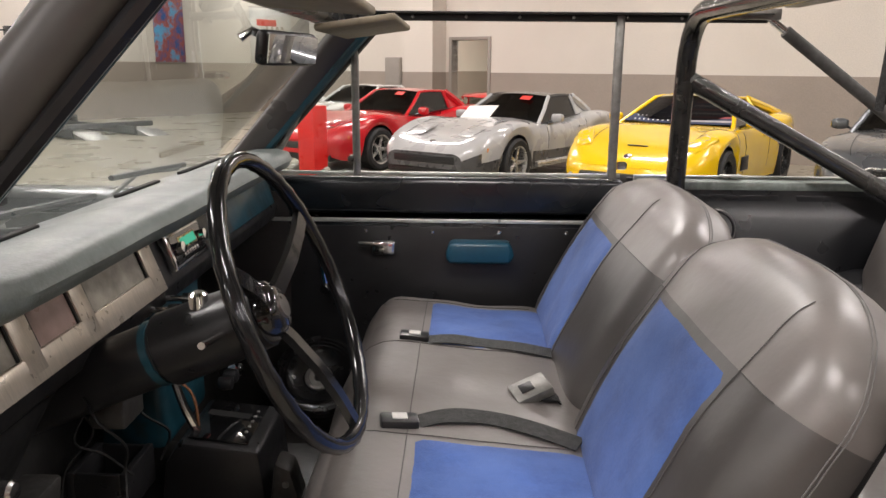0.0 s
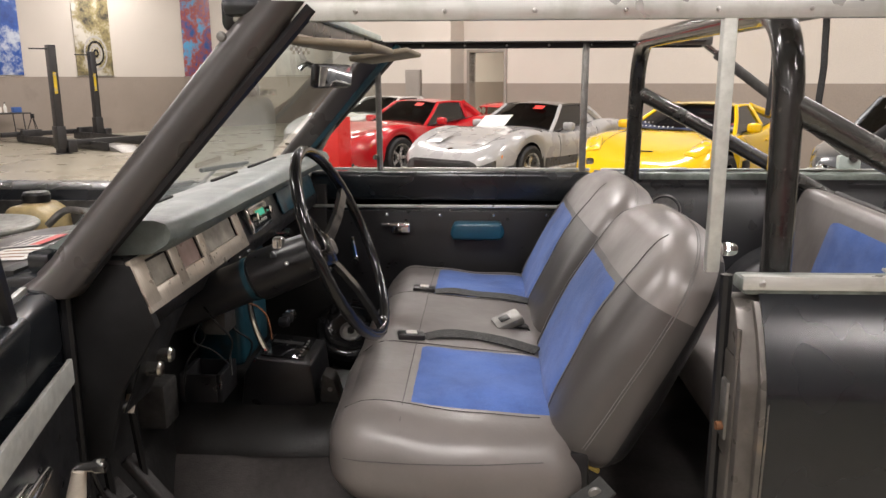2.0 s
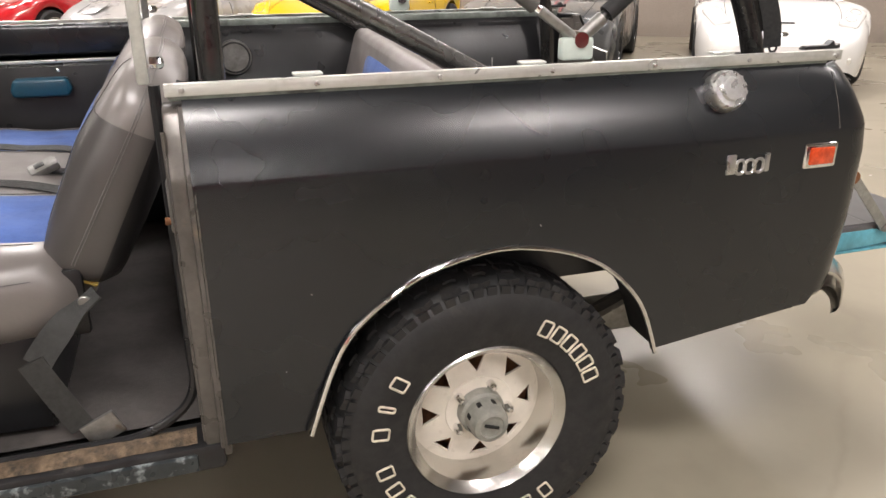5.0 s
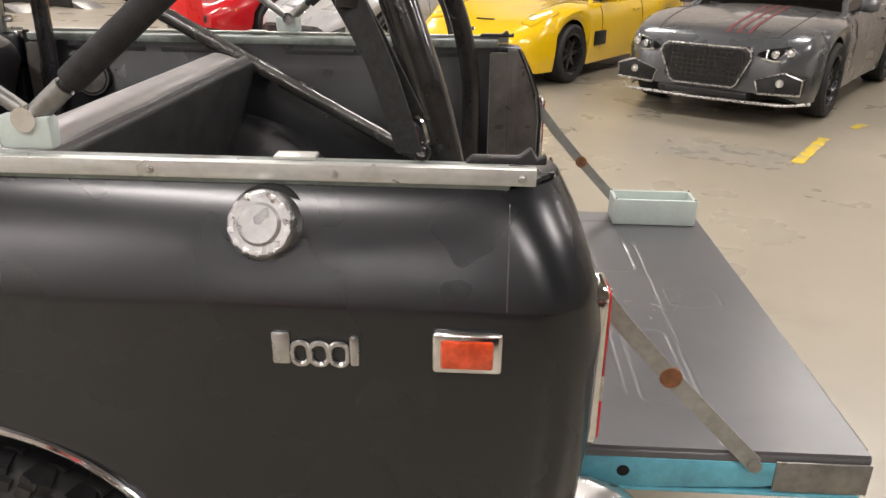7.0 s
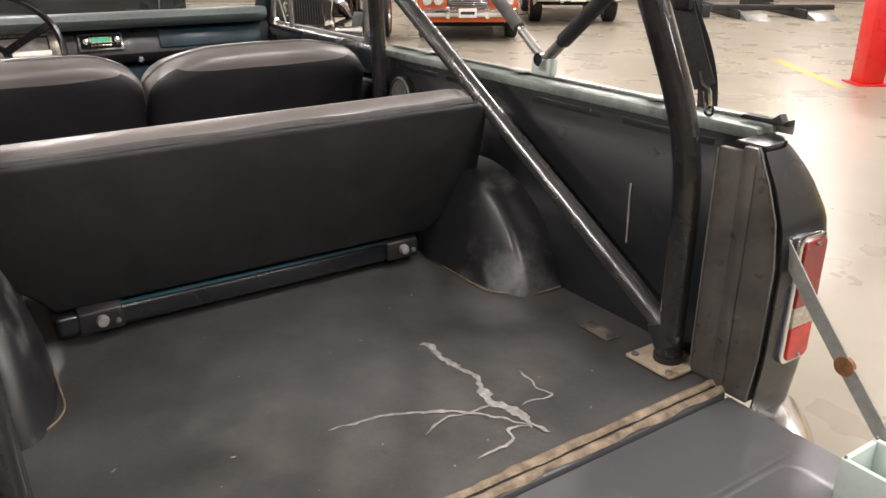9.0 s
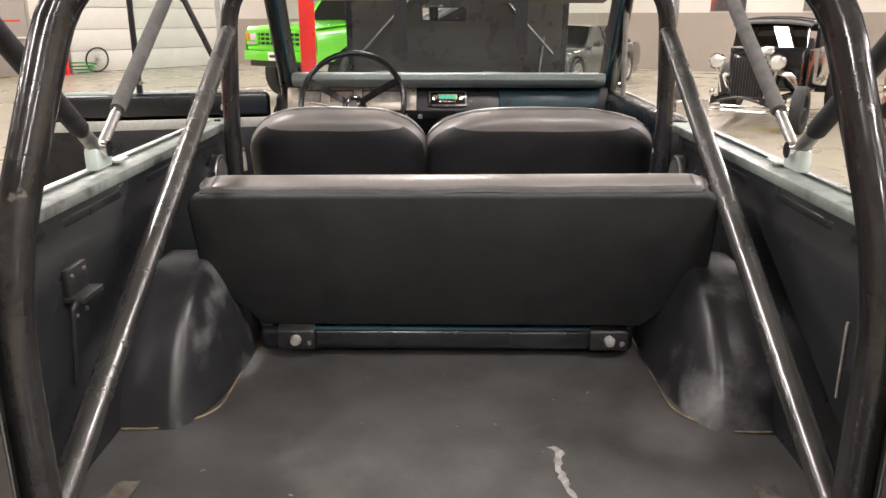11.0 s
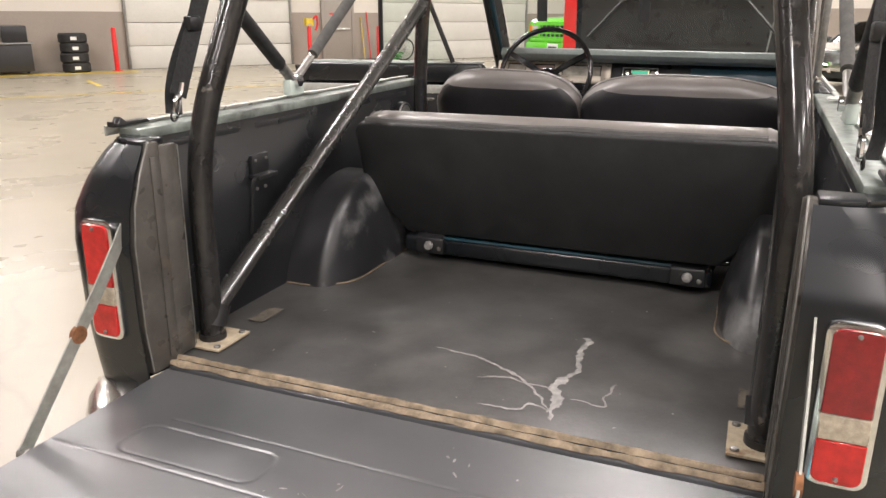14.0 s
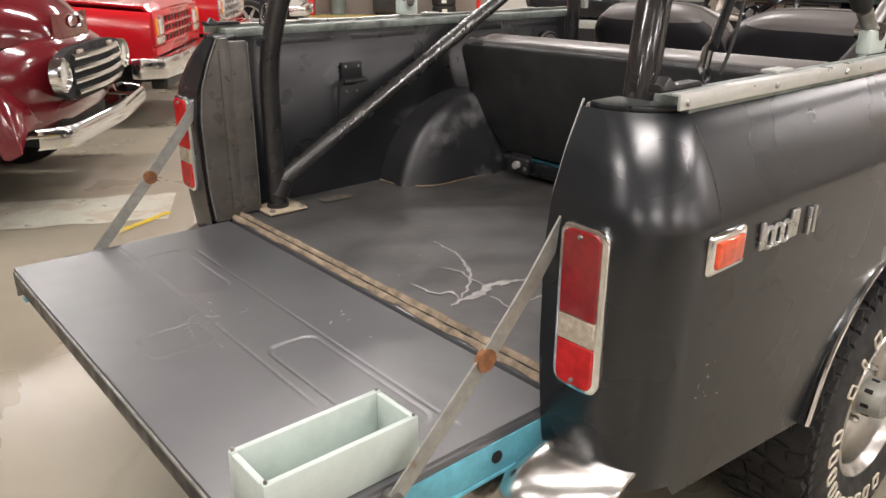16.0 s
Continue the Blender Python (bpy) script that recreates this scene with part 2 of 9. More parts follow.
M["dark_red_lens"] = mk("dark_red_lens", (0.22, 0.008, 0.012), 0.14, var=0.2, scale=40, coat=0.6, bump=0.2, bscale=260)
M["clear_lens"] = mk("milky_clear_lens", (0.42, 0.36, 0.28), 0.2, var=0.15, scale=60, coat=0.5, bump=0.2, bscale=260)
M["orange_lens"] = mk("orange_red_lens", (0.62, 0.075, 0.022), 0.16, var=0.2, scale=60, coat=0.6, bump=0.2, bscale=300)
M["glass"] = glass("clear_glass", (0.86, 0.92, 0.9))
M["mirror"] = mk("mirror_glass", (0.85, 0.85, 0.85), 0.02, metal=1.0, var=0.0, rvar=0.01)
M["screen"] = glow("radio_screen", (0.06, 0.6, 0.36), 0.5)
M["old_brass"] = mk("tarnished_brass_trim", (0.55, 0.42, 0.22), 0.3, metal=0.85, var=0.25, scale=30)
M["old_ivory"] = mk("aged_ivory_plastic", (0.55, 0.5, 0.42), 0.4, var=0.12, scale=20)
M["pad_grey"] = mk("worn_pedal_rubber", (0.03, 0.028, 0.027), 0.6, var=0.25, scale=20, bump=0.3, bscale=150)
M["paper"] = mk("white_label", (0.7, 0.68, 0.64), 0.6, var=0.05)
M["sticker_red"] = mk("red_label", (0.55, 0.03, 0.02), 0.4, var=0.08)
M["yellowed"] = mk("yellowed_tank_plastic", (0.42, 0.33, 0.16), 0.45, var=0.2, scale=14)
M["engine"] = mk("engine_grime", (0.05, 0.048, 0.045), 0.5, metal=0.4, var=0.5, scale=20, bump=0.3, bscale=60)
M["brown_wood"] = mk("yellow_foam_edge", (0.42, 0.3, 0.07), 0.8, var=0.2)


# ---- shapes ----
def thing(name, label, category, m=None, group="", kind=""):
    ob = new(name)
    if m is not None:
        ob.matrix_world = m
    return tagged(ob, label, category, group, kind)


def finish(bm, name, mat, angle=38.0, smooth=True):
    bmesh.ops.recalc_face_normals(bm, faces=bm.faces)
    me = bpy.data.meshes.new(name)
    bm.to_mesh(me)
    bm.free()
    for m in mat if isinstance(mat, (list, tuple)) else (mat,):
        me.materials.append(m)
    if smooth:
        me.polygons.foreach_set("use_smooth", [True] * len(me.polygons))
        me.set_sharp_from_angle(angle=radians(angle))
    return me


def part(name, bm, mat, parent, label="", angle=38.0, smooth=True):
    ob = new(name, finish(bm, name, mat, angle, smooth))
    ob.parent = parent
    if label:
        ob["label"] = label
    return ob


def share(name, me, parent, m=None):
    ob = new(name, me)
    ob.parent = parent
    if m is not None:
        ob.matrix_local = m
    return ob


def structure(name, bm, mat, label="", category="", m=None, angle=38.0, smooth=True, kind="structure"):
    ob = new(name, finish(bm, name, mat, angle, smooth))
    if m is not None:
        ob.matrix_world = m
    return tagged(ob, label, category, "", kind)


def rbox(x0, x1, y0, y1, z0, z1, r=0.006, seg=2, bm=None, m=None):
    """A box with rounded edges."""
    b = bmesh.new()
    bmesh.ops.create_cube(b, size=1, matrix=Matrix.LocRotScale(((x0 + x1) / 2, (y0 + y1) / 2, (z0 + z1) / 2), None, (abs(x1 - x0), abs(y1 - y0), abs(z1 - z0))))
    if r:
        r = min(r, 0.49 * min(abs(x1 - x0), abs(y1 - y0), abs(z1 - z0)))
        bmesh.ops.bevel(b, geom=b.edges[:], offset=r, segments=seg, profile=0.5, affect="EDGES")
    if m is not None:
        bmesh.ops.transform(b, matrix=m, verts=b.verts)
    return join(bm, b)


def join(bm, b):
    if bm is None:
        return b
    me = bpy.data.meshes.new("tmp")
    b.to_mesh(me)
    b.free()
    bm.from_mesh(me)
    bpy.data.meshes.remove(me)
    return bm


def spline(pts, k=6):
    """A smooth line through points."""
    p = [Vector(a) for a in pts]
    out = []
    for i in range(len(p) - 1):
        a, b, c, d = p[max(i - 1, 0)], p[i], p[i + 1], p[min(i + 2, len(p) - 1)]
        for j in range(k):
            t = j / k
            out.append(0.5 * (2 * b + (c - a) * t + (2 * a - 5 * b + 4 * c - d) * t * t + (3 * b - a - 3 * c + d) * t ** 3))
    return out + [p[-1]]


def bend(pts, r, k=5):
    """A line through points with its corners rounded by r."""
    p = [Vector(a) for a in pts]
    out = [p[0]]
    for a, b, c in zip(p, p[1:], p[2:]):
        d = min(r, 0.45 * (a - b).length, 0.45 * (c - b).length)
        s, e = b + (a - b).normalized() * d, b + (c - b).normalized() * d
        out += [(1 - t) ** 2 * s + 2 * t * (1 - t) * b + t * t * e for t in (i / k for i in range(k + 1))]
    return out + [p[-1]]


def frames_along(p):
    t = [(p[min(i + 1, len(p) - 1)] - p[max(i - 1, 0)]).normalized() for i in range(len(p))]
    n = t[0].orthogonal().normalized()
    out = []
    for i, d in enumerate(t):
        n = (n - d * n.dot(d)).normalized()
        out.append((d, n, d.cross(n)))
    return out


def tube(pts, r, n=12, bm=None, cap=True, closed=False):
    """A round tube along a line; r may be a list."""
    p = [Vector(a) for a in pts]
    b = bm or bmesh.new()
    rings = []
    for i, (q, (d, u, w)) in enumerate(zip(p, frames_along(p))):
        ri = r[i] if isinstance(r, (list, tuple)) else r
        rings.append([b.verts.new(q + ri * (math.cos(a) * u + math.sin(a) * w)) for a in (2 * math.pi * j / n for j in range(n))])
    skin(b, rings, True)
    if closed:
        skin(b, [rings[-1], rings[0]], True)
    elif cap:
        b.faces.new(rings[0]), b.faces.new(rings[-1])
    return b


def skin(b, rings, loop=False):
    for r, s in zip(rings, rings[1:]):
        n = len(r)
        for j in range(n if loop else n - 1):
            k = (j + 1) % n
            b.faces.new((r[j], r[k], s[k], s[j]))


def ribbon(pts, width, side, thick=0.003, bm=None):
    """A flat band along a line; side is the direction of its width."""
    p, s = [Vector(a) for a in pts], Vector(side).normalized()
    b = bm or bmesh.new()
    rings = []
    for q, (d, _, _) in zip(p, frames_along(p)):
        w = (s - d * s.dot(d)).normalized()
        n = d.cross(w)
        rings.append([b.verts.new(q + w * width / 2 * i + n * thick / 2 * j) for i, j in ((-1, -1), (1, -1), (1, 1), (-1, 1))])
    skin(b, rings, True)
    b.faces.new(rings[0]), b.faces.new(rings[-1])
    return b


def lathe(prof, n=40, axis="y", bm=None, m=None, closed=False):
    """A profile of (radius, along) turned round an axis."""
    b = bmesh.new()
    rings = []
    for r, h in prof:
        ring = []
        for j in range(n):
            a = 2 * math.pi * j / n
            c, s = r * math.cos(a), r * math.sin(a)
            ring.append(b.verts.new({"x": (h, c, s), "y": (c, h, s), "z": (c, s, h)}[axis]))
        rings.append(ring)
    skin(b, rings, True)
    if closed:
        skin(b, [rings[-1], rings[0]], True)
    else:
        for ring, (r, h) in ((rings[0], prof[0]), (rings[-1], prof[-1])):
            if r > 1e-4:
                b.faces.new(ring)
    bmesh.ops.remove_doubles(b, verts=b.verts, dist=1e-5)
    if m is not None:
        bmesh.ops.transform(b, matrix=m, verts=b.verts)
    return join(bm, b)


def sheet(rows, bm=None, thick=0.0):
    """A surface through rows of points."""
    b = bm or bmesh.new()
    skin(b, [[b.verts.new(p) for p in row] for row in rows])
    if thick:
        bmesh.ops.recalc_face_normals(b, faces=b.faces)
        bmesh.ops.solidify(b, geom=b.faces[:], thickness=thick)
    return b


def prism(outline, a, b_, axis="y", r=0.0, seg=2, bm=None, m=None):
    """An outline in the two other axes, pushed out along an axis from a to b_."""
    b = bmesh.new()
    put = {"y": lambda p, h: (p[0], h, p[1]), "x": lambda p, h: (h, p[0], p[1]), "z": lambda p, h: (p[0], p[1], h)}[axis]
    lo, hi = [b.verts.new(put(p, a)) for p in outline], [b.verts.new(put(p, b_)) for p in outline]
    b.faces.new(lo), b.faces.new(hi)
    skin(b, [lo, hi], True)
    bmesh.ops.recalc_face_normals(b, faces=b.faces)
    if r:
        bmesh.ops.bevel(b, geom=b.edges[:], offset=r, segments=seg, profile=0.5, affect="EDGES")
    if m is not None:
        bmesh.ops.transform(b, matrix=m, verts=b.verts)
    return join(bm, b)


def pillow(w, d, h, r=0.05, puff=0.02, cuts=7, m=None, bm=None, wrinkle=0.0):
    """A stuffed block, centred: its faces swell by puff and its edges are rounded by r."""
    b = bmesh.new()
    bmesh.ops.create_cube(b, size=2)
    bmesh.ops.subdivide_edges(b, edges=b.edges[:], cuts=cuts, use_grid_fill=True)
    half = Vector((w / 2, d / 2, h / 2))
    for v in b.verts:
        q = Vector(math.copysign(1 - (1 - abs(c)) ** 1.35, c) for c in v.co)      # finer towards the edges
        p = Vector(a * c for a, c in zip(half, q))
        core = Vector(max(-(a - r), min(a - r, c)) for a, c in zip(half, p))
        n = p - core
        if n.length > 1e-9:
            n.normalize()
        k = 1.0
        for c, e in zip(q, n):
            k *= 1 - (1 - abs(e)) * min(1, abs(c)) ** 2.5
        off = r + puff * k + (wrinkle * noise.noise(p * 9) if wrinkle else 0)
        v.co = core + n * off
    if m is not None:
        bmesh.ops.transform(b, matrix=m, verts=b.verts)
    return join(bm, b)


def round_rect(y0, y1, z0, z1, low, high, k=5):
    """An outline with its lower and upper corners rounded."""
    out = []
    for cy, cz, r, a0 in ((y1 - low, z0 + low, low, -90), (y1 - high, z1 - high, high, 0), (y0 + high, z1 - high, high, 90), (y0 + low, z0 + low, low, 180)):
        if r < 1e-6:
            out.append((cy, cz))
        else:
            out += [(cy + r * math.cos(radians(a0 + 90 * i / k)), cz + r * math.sin(radians(a0 + 90 * i / k))) for i in range(k + 1)]
    return out


def screw(parent, place, normal, r=0.007, name="screw", mat=None):
    b = lathe([(r, 0), (r, 0.002), (r * 0.8, 0.005), (0.0001, 0.006)], 10, "z")
    bmesh.ops.transform(b, matrix=Matrix.Translation(place) @ Vector(normal).to_track_quat("Z", "Y").to_matrix().to_4x4(), verts=b.verts)
    return part(name, b, mat or M["steel"], parent)


def lerp(table, x):
    if x >= table[0][0] if table[0][0] > table[-1][0] else x <= table[0][0]:
        return table[0][1]
    for (a, p), (b, q) in zip(table, table[1:]):
        if min(a, b) <= x <= max(a, b):
            return p + (q - p) * (x - a) / (b - a)
    return table[-1][1]


# ---- the hall ----
U0, U1, V0, V1, TOP, BAND = -22.0, 15.0, -20.5, 12.2, 5.5, 1.48
BAY, V2 = -14.7, 21.4                    # corner of the north wall; end of the bay beyond it


def floor_material():
    m = bpy.data.materials.new("polished_tan_concrete")
    t, p = nodes_of(m)
    c = ramp(t, noise_at(t, 0.45, 4, 0.55), [(0.25, (0.25, 0.226, 0.172)), (0.52, (0.295, 0.265, 0.202)), (0.78, (0.338, 0.304, 0.233))])
    c = blend(t, ramp(t, noise_at(t, 3.1, 4, 0.55), [(0.52, (0, 0, 0)), (0.9, (0.35,) * 3)]), c, (0.22, 0.196, 0.155))
    c = blend(t, ramp(t, noise_at(t, 1.3, 5, 0.6), [(0.58, (0, 0, 0)), (0.85, (0.5,) * 3)]), c, (0.17, 0.15, 0.12))
    c = blend(t, ramp(t, noise_at(t, 0.8, 4, 0.55), [(0.6, (0, 0, 0)), (0.75, (0.3,) * 3)]), c, (0.39, 0.378, 0.305))
    vor = t.nodes.new("ShaderNodeTexVoronoi")
    vor.feature = "DISTANCE_TO_EDGE"
    vor.inputs["Scale"].default_value = 0.11
    co, warp = t.nodes.new("ShaderNodeTexCoord"), t.nodes.new("ShaderNodeTexNoise")
    warp.inputs["Scale"].default_value, warp.inputs["Detail"].default_value = 0.9, 7
    add = t.nodes.new("ShaderNodeVectorMath")
    add.operation = "ADD"
    t.links.new(co.outputs["Object"], warp.inputs["Vector"])
    t.links.new(co.outputs["Object"], add.inputs[0])
    t.links.new(warp.outputs["Color"], add.inputs[1])
    t.links.new(add.outputs[0], vor.inputs["Vector"])
    c = blend(t, ramp(t, vor.outputs["Distance"], [(0.0, (0.14,) * 3), (0.0011, (0, 0, 0))]), c, (0.12, 0.1, 0.08))
    t.links.new(c, p.inputs["Base Color"])
    t.links.new(ramp(t, noise_at(t, 1.1, 4, 0.55), [(0.3, (0.24,) * 3), (0.8, (0.38,) * 3)]), p.inputs["Roughness"])
    b = t.nodes.new("ShaderNodeBump")
    b.inputs["Strength"].default_value, b.inputs["Distance"].default_value = 0.015, 0.01
    t.links.new(noise_at(t, 14, 3), b.inputs["Height"])
    t.links.new(b.outputs[0], p.inputs["Normal"])
    return m


M["concrete"] = floor_material()
M["wall_white"] = mk("warm_white_wall", (0.58, 0.533, 0.472), 0.75, var=0.04, scale=0.6, rvar=0.05, bump=0.1, bscale=40, stain=(0.56, 0.515, 0.45), stain_at=(0.6, 0.8), stain_scale=0.8)
M["wall_grey"] = mk("taupe_wall", (0.29, 0.245, 0.205), 0.6, var=0.06, scale=0.8, rvar=0.06, bump=0.1, bscale=40, stain=(0.23, 0.195, 0.165), stain_at=(0.6, 0.8), stain_scale=1.2)
M["door_grey"] = mk("grey_door_paint", (0.26, 0.23, 0.2), 0.45, var=0.05, scale=2)
M["panel_white"] = mk("white_roller_panel", (0.55, 0.53, 0.48), 0.5, var=0.05, scale=1.5)
M["yellow_line"] = mk("worn_yellow_floor_paint", (0.6, 0.43, 0.02), 0.5, var=0.25, scale=6, stain=(0.42, 0.36, 0.26), stain_at=(0.52, 0.62), stain_scale=9)
M["pale_patch"] = mk("pale_worn_patch", (0.5, 0.5, 0.42), 0.35, var=0.1, scale=3, stain=(0.43, 0.38, 0.3), stain_at=(0.5, 0.6), stain_scale=4)
M["grey_patch"] = mk("grey_worn_patch", (0.26, 0.24, 0.195), 0.3, var=0.08, scale=2, stain=(0.3, 0.27, 0.21), stain_at=(0.5, 0.65), stain_scale=3)
M["red_steel"] = mk("red_lift_paint", (0.62, 0.018, 0.016), 0.35, var=0.1, scale=5)
M["lift_black"] = mk("black_lift_paint", (0.022, 0.021, 0.021), 0.45, var=0.2)
# ceilings stay out of view; the dark grey deepens reflections in the black paint
M["ceil"] = mk("unseen_dark_ceiling", (0.2, 0.19, 0.18), 0.8, var=0.12, scale=0.5)
M["alloy_print"] = mk("pale_print", (0.45, 0.43, 0.4), 0.5, var=0.15)


def build_hall():
    structure("floor", rbox(-40, 34, -44, 40, -0.2, 0, 0), M["concrete"], "polished tan concrete floor with stains and cracks", "floor", HALL)
    b = rbox(U0, U1, V0, V1, TOP, TOP + 0.2, 0)
    rbox(U0, BAY, V1, V2, TOP, TOP + 0.2, 0, bm=b)
    structure("ceiling", b, M["ceil"], "unseen plain grey ceiling, kept dark for reflections", "ceiling", HALL)

    def wall(name, a0, a1, b0, b1, label, band=BAND):
        ob = structure(name, rbox(a0, a1, b0, b1, band, TOP, 0), M["wall_white"], label, "wall", HALL)
        b = rbox(a0 - 0.003, a1 + 0.003, b0 - 0.003, b1 + 0.003, 0, band, 0)
        part("painted_band", b, M["wall_grey"], ob, "taupe painted lower band")
        return ob
    say = "white painted wall with a taupe lower band"
    wall("wall_west", U0 - 0.2, U0, V0, V2 + 0.2, say, 1.68)
    wall("wall_bay_end", U0, BAY, V2, V2 + 0.2, say)
    wall("wall_south", U0, U1, V0 - 0.2, V0, say)
    wall("wall_east", U1, U1 + 0.2, V0, V1, say)
    # the north wall has an open doorway
    d0, d1 = -10.25, -9.3
    wall("wall_north_a", BAY, d0, V1, V1 + 0.2, say)
    wall("wall_north_b", d1, U1, V1, V1 + 0.2, say)
    structure("wall_north_lintel", rbox(d0, d1, V1, V1 + 0.2, 2.16, TOP, 0), M["wall_white"], "white wall over the open doorway", "wall", HALL)
    col = wall("column", -11.25, -10.42, V1 - 0.5, V1 - 0.004, "square white column with a taupe lower band")
    b = rbox(d0 - 0.07, d0, V1 - 0.03, V1 + 0.23, 0, 2.23, 0.005)
    rbox(d1, d1 + 0.07, V1 - 0.03, V1 + 0.23, 0, 2.23, 0.005, bm=b)
    rbox(d0, d1, V1 - 0.03, V1 + 0.23, 2.16, 2.23, 0.005, bm=b)
    structure("door_frame", b, M["door_grey"], "grey steel frame of an open doorway", "door frame", HALL)
    # the room seen through the doorway
    wall("wall_back_room", BAY, -4.0, V1 + 9, V1 + 9.2, "white wall of the next room")
    wall("wall_back_room_side", BAY, BAY + 0.2, V1 + 0.2, V1 + 9.0, "white wall between the bay and the next room")
    wall("wall_back_room_end", -4.0, -3.8, V1 + 0.2, V1 + 9.2, "white end wall of the next room")
    structure("ceiling_back_room", rbox(BAY, -4, V1 + 0.2, V1 + 9.2, 4.0, 4.1, 0), M["ceil"], "pale ceiling of the next room", "ceiling", HALL)
    lamp = bpy.data.lights.new("ceiling_lamp", "AREA")
    lamp.shape, lamp.size, lamp.size_y, lamp.energy, lamp.color = "RECTANGLE", 2.3, 0.34, 420, (1.0, 0.93, 0.82)
    new("ceiling_lamp", lamp).matrix_world = hall(-10, V1 + 4.5, 3.9)
    b = rbox(-12.15, -11.68, V1 - 0.06, V1 - 0.002, 0.02, 1.8, 0.006)
    cab = thing("electrical_cabinet", "tall grey steel cabinet against the wall", "cabinet", HALL)
    part("body", b, M["door_grey"], cab)
    part("door", rbox(-12.12, -11.71, V1 - 0.075, V1 - 0.062, 0.06, 1.76, 0.004), M["door_grey"], cab)
    # lamps on the ceiling
    first = None
    for u, v in LAMPS + [(-10, V1 + 4.5)]:
        z = 3.93 if v > V1 and u > BAY else 5.4
        if first is None:
            first = thing("ceiling_light", "long white strip light under the ceiling", "light", hall(u, v, z), "strip lights")
            part("housing", rbox(-1.2, 1.2, -0.2, 0.2, 0.02, 0.09, 0.01), M["panel_white"], first)
            part("rail", rbox(-1.17, 1.17, -0.03, 0.03, 0.0, 0.02, 0.004), M["panel_white"], first)
        else:
            copy_thing(first, hall(u, v, z))


def roller_door(name, u0, u1, h, lines=6):
    d = new(name)
    d.matrix_world = HALL
    tagged(d, "white sectional overhead garage door, closed", "garage door", "", "structure")
    step = h / lines
    for i in range(lines):
        part("panel", rbox(u0, u1, V0 + 0.03, V0 + 0.075, i * step + 0.008, (i + 1) * step - 0.006, 0.008), M["panel_white"], d)
    part("weather_seal", rbox(u0, u1, V0 + 0.025, V0 + 0.07, 0.0, 0.008, 0), M["dark"], d)
    for u in (u0 - 0.06, u1):
        part("track", rbox(u, u + 0.06, V0 + 0.004, V0 + 0.12, 0, h, 0.01), M["steel"], d)
    return d


def build_south_wall():
    roller_door("garage_door_1", -7.35, -2.8, 3.6)
    roller_door("garage_door_2", -16.2, -10.45, 3.6)
    d = new("door_1")
    d.matrix_world = HALL
    tagged(d, "grey steel fire exit door with a push bar, closed", "door", "", "structure")
    u0, u1 = -9.37, -8.45
    part("leaf", rbox(u0, u1, V0 + 0.03, V0 + 0.075, 0.01, 2.12, 0.004), M["door_grey"], d)
    part("push_bar", rbox(u0 + 0.08, u1 - 0.06, V0 + 0.09, V0 + 0.14, 0.98, 1.03, 0.012), M["alu"], d)
    part("closer", rbox(u0 + 0.12, u0 + 0.4, V0 + 0.08, V0 + 0.14, 2.0, 2.06, 0.01), M["alu"], d)
    part("sign", rbox(u0 + 0.18, u1 - 0.18, V0 + 0.076, V0 + 0.079, 1.42, 1.47, 0), M["sticker_red"], d, "red strip with unreadable writing")
    f = rbox(u0 - 0.08, u0, V0 + 0.004, V0 + 0.1, 0, 2.2, 0.005)
    rbox(u1, u1 + 0.08, V0 + 0.004, V0 + 0.1, 0, 2.2, 0.005, bm=f)
    rbox(u0, u1, V0 + 0.004, V0 + 0.1, 2.12, 2.2, 0.005, bm=f)
    part("frame", f, M["door_grey"], d)
    # red guards beside the openings
    first = None
    for u in (-7.75, -2.35, -10.05):
        if first is None:
            first = thing("bollard", "red painted steel guard post by the wall", "bollard", hall(u, V0 + 0.55), "guard posts")
            part("post", lathe([(0.06, 0.012), (0.06, 1.05), (0.045, 1.09), (0.0001, 1.1)], 16, "z"), M["red_steel"], first)
            part("foot", rbox(-0.11, 0.11, -0.11, 0.11, 0, 0.015, 0.003), M["red_steel"], first)
        else:
            copy_thing(first, hall(u, V0 + 0.55))
    box = thing("call_box", "yellow call box on top of a red post", "box", hall(-7.75, V0 + 0.55, 1.1))
    part("case", rbox(-0.12, 0.12, -0.09, 0.09, 0, 0.22, 0.015), M["yellow_line"], box)
    part("hose", tube(spline([(-0.1, 0.1, 0.2), (-0.2, 0.12, 0.28), (-0.22, 0.12, 0.05), (-0.16, 0.1, -0.12)]), 0.03, 8), M["red_steel"], box)
    # what stands along the wall
    tyre = lathe([(0.2, -0.1), (0.3, -0.12), (0.335, -0.08), (0.335, 0.08), (0.3, 0.12), (0.2, 0.1), (0.21, 0)], 28, "z", closed=True)
    first = None
    for i in range(4):
        at = hall(-1.4 + 0.02 * (i % 2), V0 + 0.45, 0.12 + 0.24 * i)
        if first is None:
            first = thing("loose_tyre", "black tyre in a stack against the wall", "tyre", at, "stacked tyres")
            part("tyre", tyre, M["rubber"], first)
            part("label", rbox(-0.05, 0.09, 0.332, 0.339, -0.04, 0.04, 0), M["paper"], first, "white paper tag")
        else:
            copy_thing(first, at)
    cart = thing("tool_cart", "dark grey tool cart with clutter on top", "cart", hall(0.15, V0 + 0.6))
    part("cabinet", rbox(-0.55, 0.45, -0.3, 0.3, 0.08, 0.72, 0.015), M["lift_black"], cart)
    part("top", rbox(-0.6, 0.5, -0.33, 0.33, 0.72, 0.76, 0.01), M["steel"], cart)
